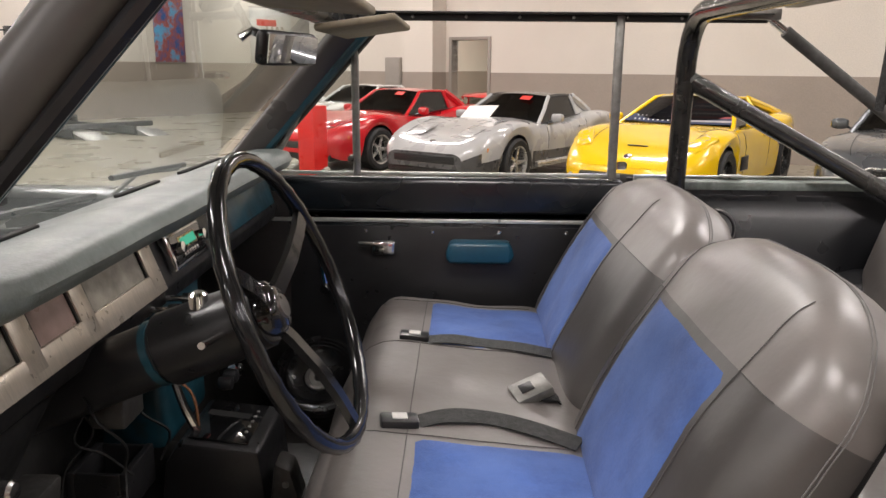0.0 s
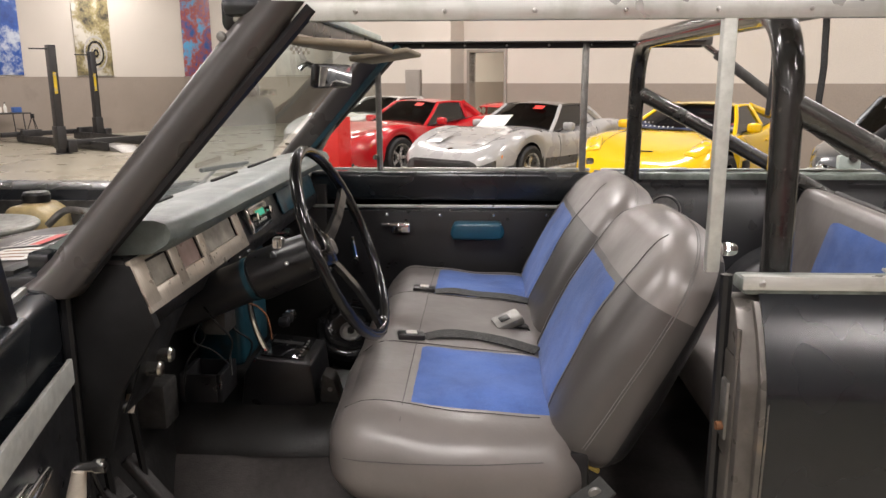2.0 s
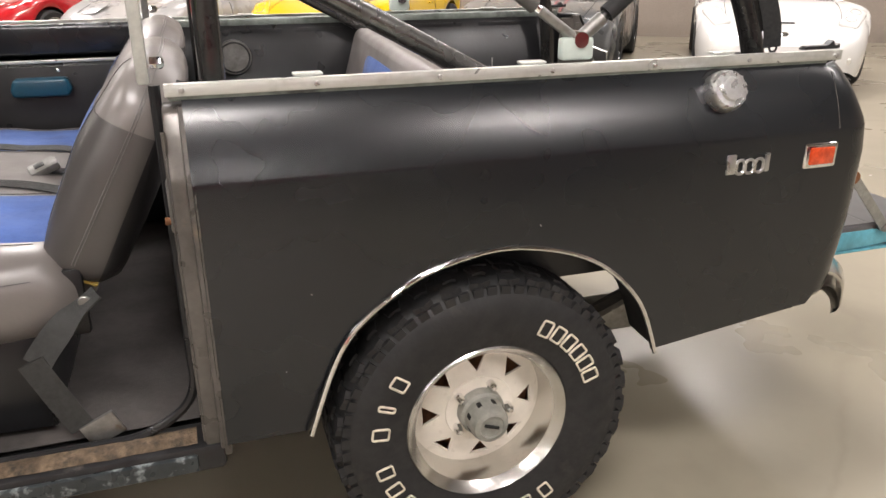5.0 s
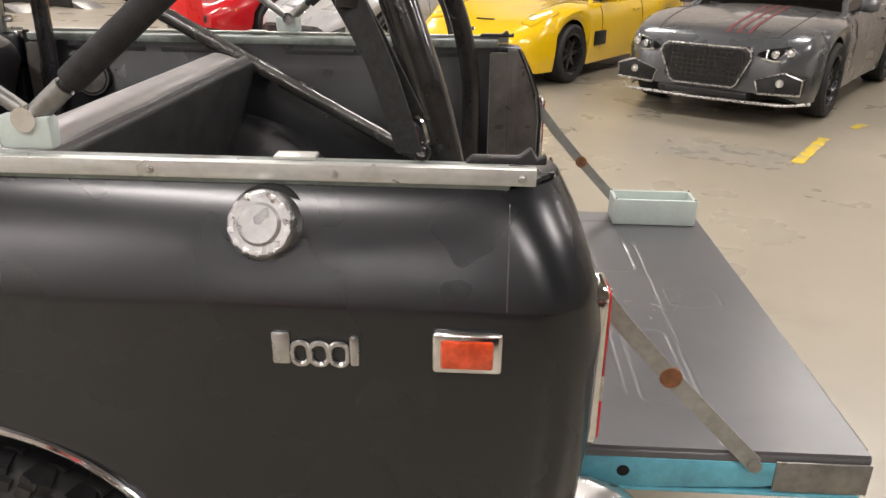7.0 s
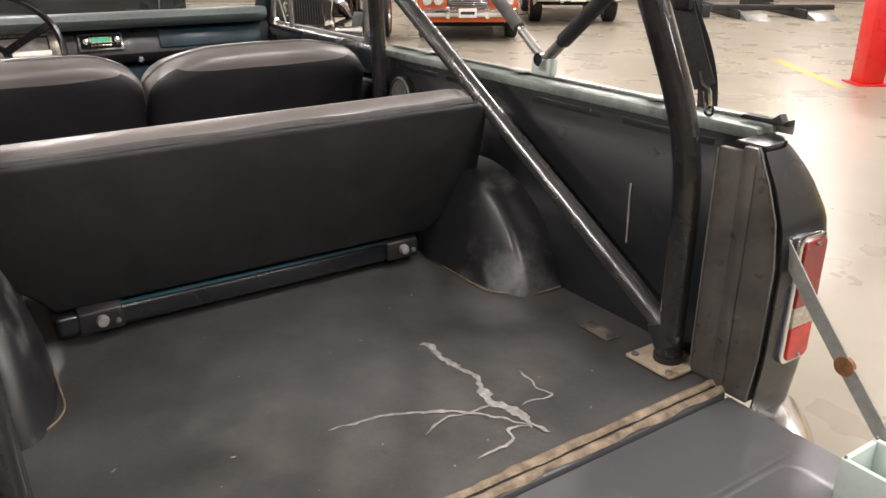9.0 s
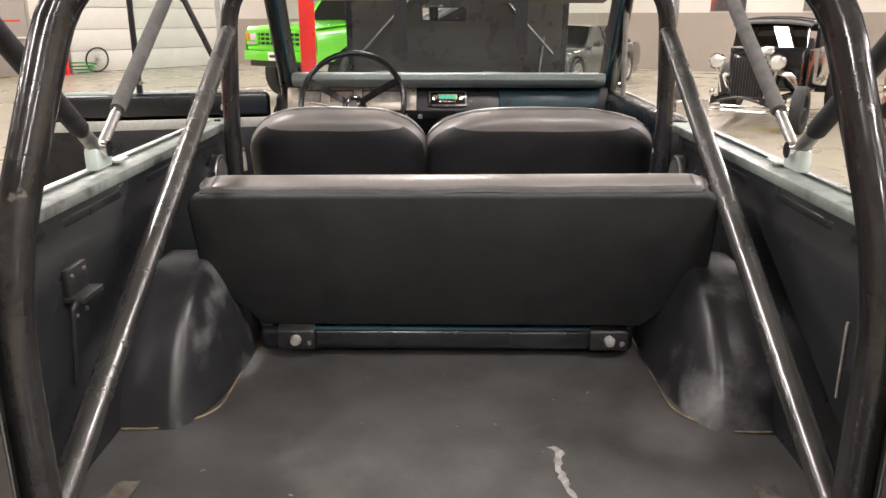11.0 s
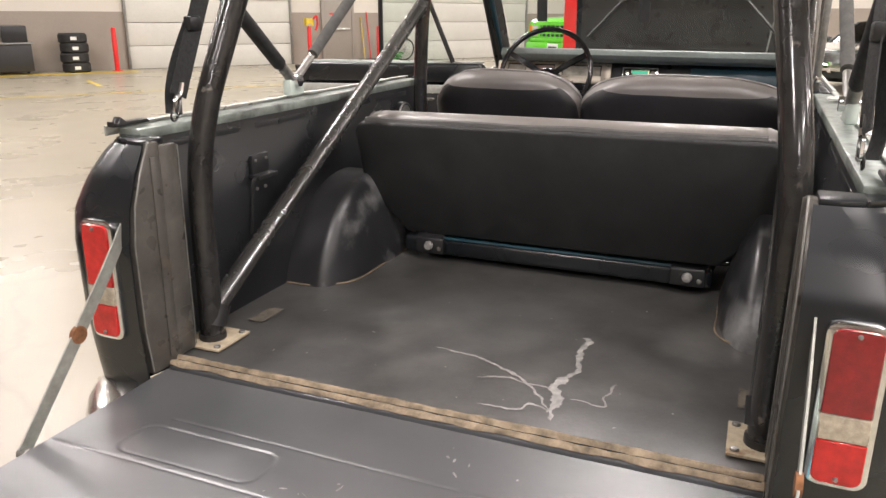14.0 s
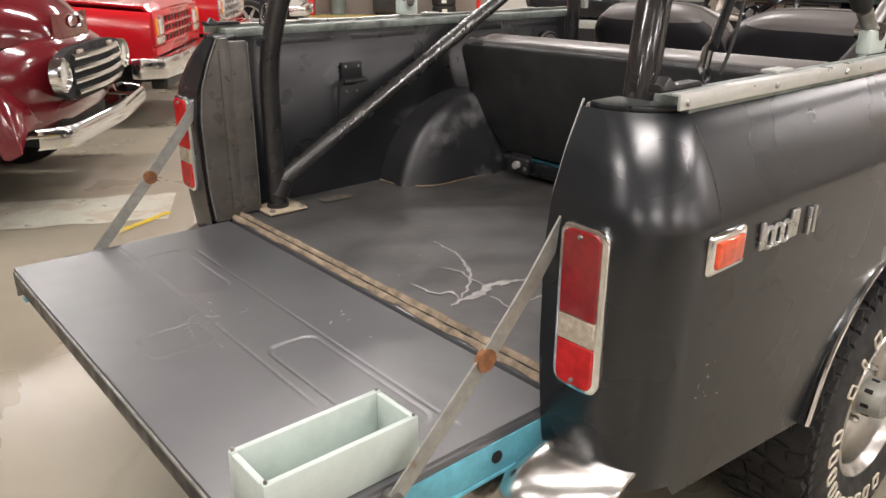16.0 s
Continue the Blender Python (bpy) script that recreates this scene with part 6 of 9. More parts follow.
def shifter():
    y0, y1 = -0.115, 0.1
    b = prism([(-1.78, 0.68), (-1.765, 0.79), (-1.735, 0.838), (-1.575, 0.82), (-1.56, 0.68)], y0, y1, "y", 0.01, 2)
    box = part("shift_console", b, M["plastic"], truck, "black shift console on the tunnel")
    part("gate_plate", prism([(-1.72, 0.8375), (-1.6, 0.824), (-1.6, 0.829), (-1.72, 0.8425)], y0 + 0.02, y1 - 0.02, "y", 0.001), M["gloss_plastic"], box)
    part("gate_slot", rbox(-0.05, 0.04, -0.012, 0.012, 0, 0.003, 0.0, m=pose(-1.665, 0.02, 0.8335, 0, 6.4, 0)), M["dark"], box)
    for i in range(6):
        part("gate_mark", rbox(-0.003, 0.003, y0 + 0.035 + 0.024 * i, y0 + 0.042 + 0.024 * i, 0.0, 0.002, 0, m=pose(-1.615, 0, 0.8315, 0, 6.4, 0)), M["piping"], box)
    part("shift_lever", tube(spline([(-1.71, -0.06, 0.83), (-1.735, -0.07, 0.9), (-1.745, -0.085, 0.98), (-1.725, -0.11, 1.05)]), 0.009, 8), M["chrome"], box)
    br = part("end_bracket", prism([(-1.56, 0.7), (-1.548, 0.79), (-1.515, 0.775), (-1.495, 0.7)], y0 + 0.01, y0 + 0.08, "y", 0.01), M["engine"], box, "worn grey metal bracket")
    screw(br, (-1.525, y0 + 0.009, 0.745), (0, -1, 0), 0.007)
    tr = part("ash_box", bmesh.new(), M["plastic"], truck, "open black box hung under the dash")
    b = rbox(-1.9, -1.885, -0.235, -0.11, 0.755, 0.835, 0.003)
    rbox(-1.8, -1.785, -0.235, -0.11, 0.755, 0.835, 0.003, bm=b)
    rbox(-1.885, -1.8, -0.235, -0.225, 0.755, 0.833, 0.003, bm=b)
    rbox(-1.885, -1.8, -0.12, -0.11, 0.755, 0.833, 0.003, bm=b)
    rbox(-1.885, -1.8, -0.225, -0.12, 0.755, 0.765, 0.0, bm=b)
    old = tr.data
    tr.data = finish(b, "ash_box", M["plastic"])
    bpy.data.meshes.remove(old)
    m = pose(-1.593, 0.623, 0.68, 38, 8, 0)
    prof = [(0.128, -0.028), (0.13, 0.0), (0.126, 0.008), (0.117, 0.009), (0.111, 0.003), (0.107, 0.004), (0.102, -0.003), (0.097, -0.001), (0.088, -0.01), (0.07, -0.018), (0.05, -0.025), (0.042, -0.028)]
    d = part("cone_speaker", lathe(prof, 48, "z", m=m), M["dish"], truck, "wide round glossy black speaker cone", 40)
    part("dust_cap", lathe([(0.041, -0.03), (0.041, -0.018), (0.033, -0.014), (0.029, -0.02), (0.0001, -0.021)], 28, "z", m=m), M["steel"], d, "dull silver ring at the cone's centre")
    part("cap_centre", lathe([(0.0001, -0.008), (0.012, -0.009), (0.014, -0.02)], 18, "z", m=m), M["dish"], d)
    part("speaker_housing", lathe([(0.128, -0.026), (0.11, -0.12), (0.0001, -0.125)], 28, "z", m=m), M["under_dash"], d)
    part("wiring_box", rbox(-2.0, -1.9, -0.33, -0.24, 0.72, 0.84, 0.01), M["engine"], truck)
    for i in range(3):
        part("pull_handle", lathe([(0.012, 0), (0.018, 0.012), (0.015, 0.03), (0.0001, 0.035)], 12, "x", m=Matrix.Translation((-1.72, 0.11 + 0.04 * i, 0.87))), M["chrome"] if i == 2 else M["plastic"], truck)


set_off(shifter, 0, 0, -0.015)


def drape(src, rows, toward, off=0.003):
    """A cloth panel laid on a surface: rows of points are cast toward it and stand off by a little."""
    from mathutils.bvhtree import BVHTree
    tree, d = BVHTree.FromBMesh(src), Vector(toward).normalized()
    out = []
    n = len(rows)
    for i, row in enumerate(rows):
        line = []
        for j, p in enumerate(row):
            hit, nor, _, _ = tree.ray_cast(Vector(p) - d * 0.4, d)
            edge = i in (0, n - 1) or j in (0, len(row) - 1)
            line.append((hit if hit is not None else Vector(p)) - d * (-0.004 if edge else off))
        out.append(line)
    return sheet(out)


def laid(src, pts, toward):
    """A line of points cast on to a surface."""
    from mathutils.bvhtree import BVHTree
    tree, d = BVHTree.FromBMesh(src), Vector(toward).normalized()
    hits = [tree.ray_cast(Vector(p) - d * 0.4, d)[0] for p in pts]
    return [h - d * 0.0012 for h in hits if h is not None]


def seat_back(y0, y1, in0, in1):
    w, d, h = y1 - y0, 0.17, 0.515
    lean = Matrix.Translation((-0.968, (y0 + y1) / 2, 0.84)) @ Matrix.Rotation(radians(27), 4, "Y")
    m = lean @ Matrix.Translation((0.075, 0, h / 2))
    b = pillow(d, w, h, 0.065, 0.016, 15, wrinkle=0.005)
    for v in b.verts:                     # the shoulders are rounded off and the top is thinner
        k = max(0, v.co.z / (h / 2))
        v.co.z -= 0.075 * (abs(v.co.y) / (w / 2)) ** 4.5 * k ** 2
        v.co.x *= 1 - 0.2 * k
        v.co.x += 0.012 * k ** 3
    bmesh.ops.recalc_face_normals(b, faces=b.faces)
    for at, way in (((0.045, 0, 0), (1, 0, 0)), ((0, 0, h / 2 - 0.022), (0, 0, 1)), ((0, 0, 0.365 - h / 2), (0, 0, 1))):
        bmesh.ops.bisect_plane(b, geom=b.verts[:] + b.edges[:] + b.faces[:], plane_co=at, plane_no=way)
    for f in b.faces:                     # the rear side is covered in black vinyl; bolsters below the seam have shade in their colour
        q = f.calc_center_median()
        f.material_index = (1 if q.z < h / 2 - 0.022 else 0) if q.x > 0.045 else 2 if q.z < 0.365 - h / 2 else 0
    bmesh.ops.transform(b, matrix=m, verts=b.verts)
    cy = (y0 + y1) / 2
    rows = [[lean @ Vector((0, in0 - cy + (in1 - in0) * j / 14, 0.02 + 0.345 * i / 12)) for j in range(15)] for i in range(13)]
    cloth = drape(b, rows, lean.to_3x3() @ Vector((1, 0, 0)))
    push = lean.to_3x3() @ Vector((1, 0, 0))
    seams = [laid(b, [lean @ Vector((0, y - cy, 0.365 + 0.125 * i / 8)) for i in range(9)], push) for y in (in0, in1)]
    seams += [laid(b, [lean @ Vector((0, ya - cy + (yb - ya) * i / 8, 0.365)) for i in range(9)], push) for ya, yb in ((y0 + 0.03, in0), (in1, y1 - 0.03))]
    seams += [laid(b, [lean @ Vector((0, y - cy, 0.02 + 0.345 * i / 12)) for i in range(13)], push) for y in (in0, in1)]
    turn = lean.to_3x3()
    stitches = []
    for sg in (-1, 1):
        side = laid(b, [lean @ Vector((0.055 + 0.012 * i / 12, sg * (w / 2 + 0.1), 0.04 + 0.3 * i / 12)) for i in range(13)], turn @ Vector((0, -sg, 0)))
        hub = lean @ Vector((0.069, sg * (w / 2 - 0.13), 0.36))
        for g in range(8, 90, 8):
            side += laid(b, [hub], turn @ Vector((0, -sg * math.cos(radians(g)), -math.sin(radians(g)))))
        side += laid(b, [lean @ Vector((0.07, sg * (w / 2 - 0.14) * (1 - i / 10), h + 0.1)) for i in range(11)], turn @ Vector((0, 0, -1)))
        stitches += [side, [p + turn @ Vector((0.006, 0, 0)) for p in side]]
    s = part("seat_back", b, [M["vinyl"], M["vinyl_dark"], M["vinyl_shaded"]], truck, "grey vinyl seat back, bolsters darkened as if in shade, blue velour front", 60)
    part("velour_panel", cloth, M["blue"], s, "blue velour panel", 70)
    for line in seams:
        part("seam", tube(line, 0.001, 5), M["seam"], s)
    for line in stitches:
        part("stitching", tube(line, 0.0011, 5), M["piping"], s)
    part("foam_edge", tube([lean @ Vector((0.02, -w / 2 + 0.02, 0.006)), lean @ Vector((0.12, -w / 2 + 0.03, 0.0))], 0.006, 6), M["brown_wood"], s)
    return s


def seats():
    b = pillow(0.525, 1.37, 0.23, 0.085, 0.022, 21, wrinkle=0.008)
    for v in b.verts:
        v.co.z += 0.02 * max(0, -v.co.x / 0.26)
        if v.co.z < 0:
            k = min(1.0, -v.co.z / 0.115) ** 1.6
            v.co.x += 0.085 * k * max(0.0, -v.co.x / 0.26)
            v.co.y *= 1 - 0.05 * k
    bmesh.ops.transform(b, matrix=pose(-1.157, -0.01, 0.775, 0, 3, 0), verts=b.verts)
    cloths = [drape(b, [[(-1.268 + 0.35 * i / 12, y0 + (y1 - y0) * j / 14, 0.9) for j in range(15)] for i in range(13)], (0, 0, -1)) for y0, y1 in ((-0.6, -0.255), (0.2, 0.575))]
    down = (0, 0, -1)
    seams = [laid(b, [(-1.42 + 0.44 * i / 14, y, 0.9) for i in range(15)], down) for y in (-0.6, -0.255, 0.2, 0.575)]
    seams += [laid(b, [(-1.268, -0.66 + 1.32 * i / 24, 0.9) for i in range(25)], down)]
    seams += [laid(b, [(-1.3, -0.66 + 1.32 * i / 24, 0.845) for i in range(25)], (1, 0, 0)), laid(b, [(-1.38 + 0.4 * i / 12, -0.5, 0.835) for i in range(13)], (0, 1, 0))]
    c = part("seat_cushion", b, M["vinyl"], truck, "grey vinyl front bench cushion", 60)
    for line in seams:
        part("seam", tube(line, 0.001, 5), M["seam"], c)
    for cl in cloths:
        part("velour_panel", cl, M["blue"], c, "blue velour seat panel", 70)
    part("seat_base", prism([(-1.34, 0.705), (-1.315, 0.54), (-1.3, 0.478), (-0.985, 0.47), (-0.975, 0.7)], -0.69, 0.66, "y", 0.01), M["liner"], truck, "black steel seat base box")
    screw(truck, (-1.171, -0.692, 0.695), (0, -1, 0), 0.011, "bolt", M["chrome"])
    seat_back(-0.665, -0.082, -0.55, -0.158)
    seat_back(-0.066, 0.69, 0.215, 0.6)
    for y in (-0.655, 0.66):
        part("seat_hinge", rbox(-0.945, -0.885, y - 0.012, y + 0.012, 0.68, 0.84, 0.01), M["plastic"], truck)
    # belts on the cushion
    def belt(pts, tip):
        k = part("seat_belt", ribbon(spline(pts, 6), 0.045, (0.15, 1, 0.1), 0.003), M["belt"], truck, "black lap belt lying on the seat")
        part("buckle", rbox(-0.035, 0.035, -0.022, 0.022, -0.01, 0.012, 0.005, m=tip), M["plastic"], k, "black and silver buckle")
        part("buckle_button", rbox(-0.014, 0.014, -0.012, 0.012, 0.0121, 0.015, 0.002, m=tip), M["paper"], k)
    belt([(-1.27, -0.21, 0.918), (-1.2, -0.185, 0.925), (-1.12, -0.17, 0.915), (-1.04, -0.2, 0.91), (-0.96, -0.24, 0.9)], pose(-1.285, -0.215, 0.925, 0, 5, 10))
    belt([(-1.27, 0.235, 0.918), (-1.2, 0.23, 0.925), (-1.12, 0.24, 0.912), (-1.03, 0.215, 0.912), (-0.96, 0.21, 0.9)], pose(-1.285, 0.235, 0.925, 0, 5, 0))
    b = part("belt_stalk", ribbon([(-0.95, -0.03, 0.87), (-0.98, -0.035, 0.9), (-1.02, -0.045, 0.905)], 0.04, (0, 1, 0), 0.004), M["web"], truck)
    mm = pose(-1.03, -0.04, 0.915, 10, -20, 15)
    part("buckle_shell", rbox(-0.04, 0.04, -0.032, 0.032, -0.01, 0.012, 0.006, m=mm), M["steel"], b, "silver belt buckle")
    part("buckle_button", rbox(-0.022, 0.006, -0.014, 0.014, 0.0125, 0.014, 0.002, m=mm), M["plastic"], b)
    b = part("hanging_belt", ribbon(spline([(-0.855, -0.715, 0.8), (-0.915, -0.735, 0.755), (-0.965, -0.745, 0.7), (-0.99, -0.75, 0.665)], 4), 0.06, (1, 0, 0.6), 0.004), M["belt"], truck, "black belt hanging beside the seat")
    part("belt_tail", ribbon([(-1.0, -0.754, 0.675), (-0.965, -0.757, 0.59), (-0.925, -0.76, 0.5)], 0.055, (1, 0, 0.5), 0.004), M["belt"], b)
    part("belt_clip", rbox(-0.04, 0.04, -0.006, 0.006, -0.03, 0.03, 0.004, m=pose(-0.885, -0.762, 0.49, 0, -25, 0)), M["steel"], b)
    screw(b, (-0.88, -0.722, 0.785), (0, -1, 0), 0.014, "bolt")
    # rear bench
    up = Matrix.Translation((0.01, 0.01, 0.79)) @ Matrix.Rotation(radians(-2), 4, "Z") @ Matrix.Rotation(radians(0.8), 4, "X") @ Matrix.Rotation(radians(15.5), 4, "Y")
    out = [(-0.5, 0.0), (0.5, 0.0), (0.54, 0.04), (0.648, 0.16), (0.648, 0.362), (0.636, 0.385), (0.61, 0.395), (-0.6, 0.395), (-0.626, 0.385), (-0.638, 0.362), (-0.638, 0.16), (-0.53, 0.04)]
    bk = part("rear_seat_back", prism(out, -0.025, 0.012, "x", 0.011, 3, m=up), M["fabric_black"], truck, "black fabric back of the rear bench, tilted")
    out2 = [(y * 0.985, z * 0.97 + 0.012) for y, z in out]
    part("rear_seat_front", prism(out2, -0.125, -0.026, "x", 0.035, 3, m=up), M["vinyl"], bk, "grey vinyl front of the rear bench")
    part("velour_panel", pillow(0.03, 0.62, 0.26, 0.012, 0.004, 5, m=up @ Matrix.Translation((-0.1135, 0, 0.2))), M["blue"], bk, "blue velour panel")
    part("top_roll", tube([up @ Vector((-0.012, y, 0.392 + 0.004 * noise.noise((y * 6, 0, 0)))) for y in [-0.6 + 0.05 * i for i in range(25)]], 0.0125, 8), M["worn_lit_roll"], bk)
    part("rear_cushion", pillow(0.46, 1.0, 0.16, 0.05, 0.01, 6, m=pose(-0.3, 0.0, 0.79)), M["vinyl"], truck, "grey vinyl rear bench cushion")
    bar = part("seat_bar", rbox(-0.03, 0.015, -0.5, 0.5, 0.715, 0.775, 0.015, 3), M["paint"], truck, "dark painted hinge bar under the rear seat")
    part("bar_edge", tube([(0.012, -0.4, 0.776), (0.012, 0.4, 0.776)], 0.006, 6), M["teal"], bar)
    for y in (-0.4, 0.43):
        hk = part("seat_latch", prism([(-0.035, 0.73), (0.03, 0.722), (0.03, 0.775), (0.0, 0.79), (-0.03, 0.785)], y - 0.05, y + 0.05, "y", 0.005), M["paint_worn"], bar)
        part("latch_hook", lathe([(0.012, 0), (0.016, 0.012), (0.012, 0.024), (0.0001, 0.026)], 12, "x", m=Matrix.Translation((0.024, y, 0.752))), M["scrape"], hk, "pale worn latch button")
        screw(hk, (0.03, y + 0.035, 0.742), (1, 0, 0), 0.008)
        part("latch_rod", tube([(0.0, y - 0.02, 0.79), (-0.01, y + (0.14 if y > 0 else -0.1), 0.795)], 0.006, 6), M["paint_worn"], hk)
    # speakers behind the seats
    for s in (-1, 1):
        sp = part("side_speaker", lathe([(0.065, 0.0), (0.065, 0.02), (0.055, 0.028), (0.048, 0.02), (0.03, 0.012), (0.02, 0.02), (0.0001, 0.022)], 28, "y", m=Matrix.Translation((-0.44, s * 0.726, 1.1)) @ (Matrix.Rotation(math.pi, 4, "Z") if s > 0 else Matrix())), M["plastic"], truck, "round black speaker")
        part("speaker_ring", lathe([(0.065, 0.018), (0.062, 0.025), (0.057, 0.025)], 28, "y", m=Matrix.Translation((-0.44, s * 0.726, 1.1)) @ (Matrix.Rotation(math.pi, 4, "Z") if s > 0 else Matrix())), M["steel"], sp)


seats()


def cage():
    def hoop(name, low, kink, high, r, label):
        pts = [(low[0], -low[1], low[2]), (kink[0], -kink[1], kink[2]), (high[0], -high[1], high[2]), (high[0], high[1], high[2]), (kink[0], kink[1], kink[2]), (low[0], low[1], low[2])]
        p = bend(pts, 0.16, 8)
        return part(name, tube(p, r, 16), M["tube"], truck, label)
    hoop("rear_hoop", (0.845, 0.648, 0.704), (0.842, 0.65, 1.2), (0.665, 0.572, 1.68), 0.0295, "chipped gloss black roll hoop")
    hoop("front_hoop", (-0.565, 0.695, 0.47), (-0.565, 0.695, 1.3), (-0.565, 0.67, 1.7), 0.027, "gloss black roll hoop behind the seats")
    for s in (-1, 1):
        part("diagonal_brace", tube([(-0.56, s * 0.68, 1.53), (0.835, s * 0.64, 0.785)], 0.025, 14), M["tube_worn"], truck, "chipped black diagonal tube")
        part("weld", tube([(0.82, s * 0.638, 0.79), (0.845, s * 0.64, 0.74)], 0.029, 10), M["paint_worn"], truck)
        part("weld", tube([(0.845, s * 0.648, 0.704), (0.845, s * 0.648, 0.72)], 0.034, 14), M["paint_worn"], truck)


cage()


def top_frame():
    """The bare folding-top hardware on the rails."""
    for s in (-1, 1):
        mat = M["alu"] if s < 0 else M["lift_black"]
        RZ = (1.672, 1.706) if s < 0 else (1.682, 1.704)
        b = rbox(-1.53, -0.33, min(s * 0.738, s * 0.758), max(s * 0.738, s * 0.758), RZ[0], RZ[1], 0.003)
        rbox(-1.53, -0.33, min(s * 0.7, s * 0.758), max(s * 0.7, s * 0.758), RZ[1] - 0.003, RZ[1] + 0.002, 0.002, bm=b)
        r = part("door_top_rail", b, mat, truck, "pale metal rail over the door opening" if s < 0 else "dark metal rail over the door")
        for i in range(8):
            screw(r, (-1.47 + 0.15 * i, s * 0.758, RZ[0] + 0.015), (0, s, 0), 0.0042, "screw", M["cap"])
            screw(r, (-1.47 + 0.15 * i, s * 0.737, RZ[0] + 0.011), (0, -s, 0), 0.0045, "screw", M["cap"])
        pm = M["post_white"] if s < 0 else M["steel"]
        x = -0.697 if s < 0 else -0.738
        p = part("door_post", rbox(x - 0.012, x + 0.012, min(s * 0.735, s * 0.757), max(s * 0.735, s * 0.757), 1.24, RZ[1] - 0.004, 0.004), pm, r, "pale upright post" if s < 0 else "grey upright post")
        part("post_bolt", lathe([(0.012, 0), (0.012, 0.02), (0.008, 0.026), (0.0001, 0.027)], 8, "x", m=Matrix.Translation((x + 0.016, s * 0.745, 1.28))), M["chrome"], r)
        part("hinge_plate", rbox(-0.47, -0.3, min(s * 0.725, s * 0.737), max(s * 0.725, s * 0.737), 1.69, 1.72, 0.003), M["steel"], r)
        # knuckle and the two struts
        k = part("pivot_bracket", rbox(0.19, 0.27, min(s * 0.755, s * 0.785), max(s * 0.755, s * 0.785), 1.25, 1.3, 0.008), M["box_green"], truck, "pale pivot bracket on the rail")
        part("pivot", lathe([(0.018, -0.024), (0.018, 0.024)], 14, "y", m=Matrix.Translation((0.235, s * 0.765, 1.295))), M["chrome"], k)
        a, top = Vector((0.225, s * 0.762, 1.3)), Vector((-0.335, s * 0.742, 1.7))
        st = part("front_strut", tube([a, top], 0.011, 10), M["chrome"], truck, "top strut in a grey foam sleeve")
        part("foam_sleeve", tube([a + (top - a) * t for t in (0.17, 0.5, 0.9)], 0.0175, 14), M["foam"], st)
        part("strut_socket", tube([a + (top - a) * t for t in (0.0, 0.15)], 0.012, 12), M["steel"], st)
        a, top = Vector((0.245, s * 0.768, 1.3)), Vector((0.73, s * 0.772, 1.7))
        st = part("rear_strut", tube([a, top], 0.012, 10), M["plastic"], truck, "top strut in a black foam sleeve")
        part("foam_sleeve", tube([a + (top - a) * t for t in (0.12, 0.5, 0.84)], 0.0205, 14), M["foam_black"], st)
        part("strut_socket", tube([a + (top - a) * t for t in (0.0, 0.1)], 0.016, 12), M["steel"], st)
        # webbing strap with hook
        w = part("hold_down_strap", ribbon(spline([(0.59, s * 0.757, 1.62), (0.65, s * 0.75, 1.54), (0.695, s * 0.745, 1.465), (0.735, s * 0.743, 1.39), (0.78, s * 0.743, 1.3)], 5), 0.046, (1, s * 0.3, 0.35), 0.003), M["web"], truck, "black webbing hold-down strap")
        part("strap_loop", ribbon(spline([(0.7, s * 0.75, 1.465), (0.74, s * 0.764, 1.38), (0.765, s * 0.768, 1.31), (0.78, s * 0.76, 1.255)], 5), 0.042, (1, s * 0.5, 0.2), 0.003), M["web"], w)
        part("slider", rbox(0.68, 0.722, min(s * 0.735, s * 0.757), max(s * 0.735, s * 0.757), 1.45, 1.485, 0.005), M["plastic"], w)
        part("snap_hook", tube(bend([(0.768, s * 0.738, 1.33), (0.776, s * 0.738, 1.305), (0.795, s * 0.738, 1.296), (0.803, s * 0.738, 1.262), (0.79, s * 0.738, 1.255), (0.782, s * 0.738, 1.29)], 0.008), 0.0058, 6), M["chrome"], w, "bright snap hook")
        part("eye_ring", tube([(0.797 + 0.011 * math.cos(t), s * 0.745, 1.252 + 0.011 * math.sin(t)) for t in (2 * math.pi * i / 16 for i in range(16))], 0.003, 6, closed=True), M["plastic"], w)
    part("top_bow", rbox(-0.3, -0.255, -0.72, 0.72, 1.722, 1.734, 0.004), M["steel"], truck, "flat metal top bow")
    part("rear_bow", tube(bend([(0.735, -0.772, 1.7), (0.74, -0.74, 1.735), (0.74, 0.74, 1.735), (0.735, 0.772, 1.7)], 0.05), 0.012, 10), M["plastic"], truck)
    for y in (-0.13, 0.2):
        part("hanging_strap", ribbon([(-0.28, y, 1.722), (-0.275, y, 1.6), (-0.28, y + 0.003, 1.47)], 0.034, (0, 1, 0), 0.003), M["web"], truck, "black webbing strap hanging from the bow")


top_frame()


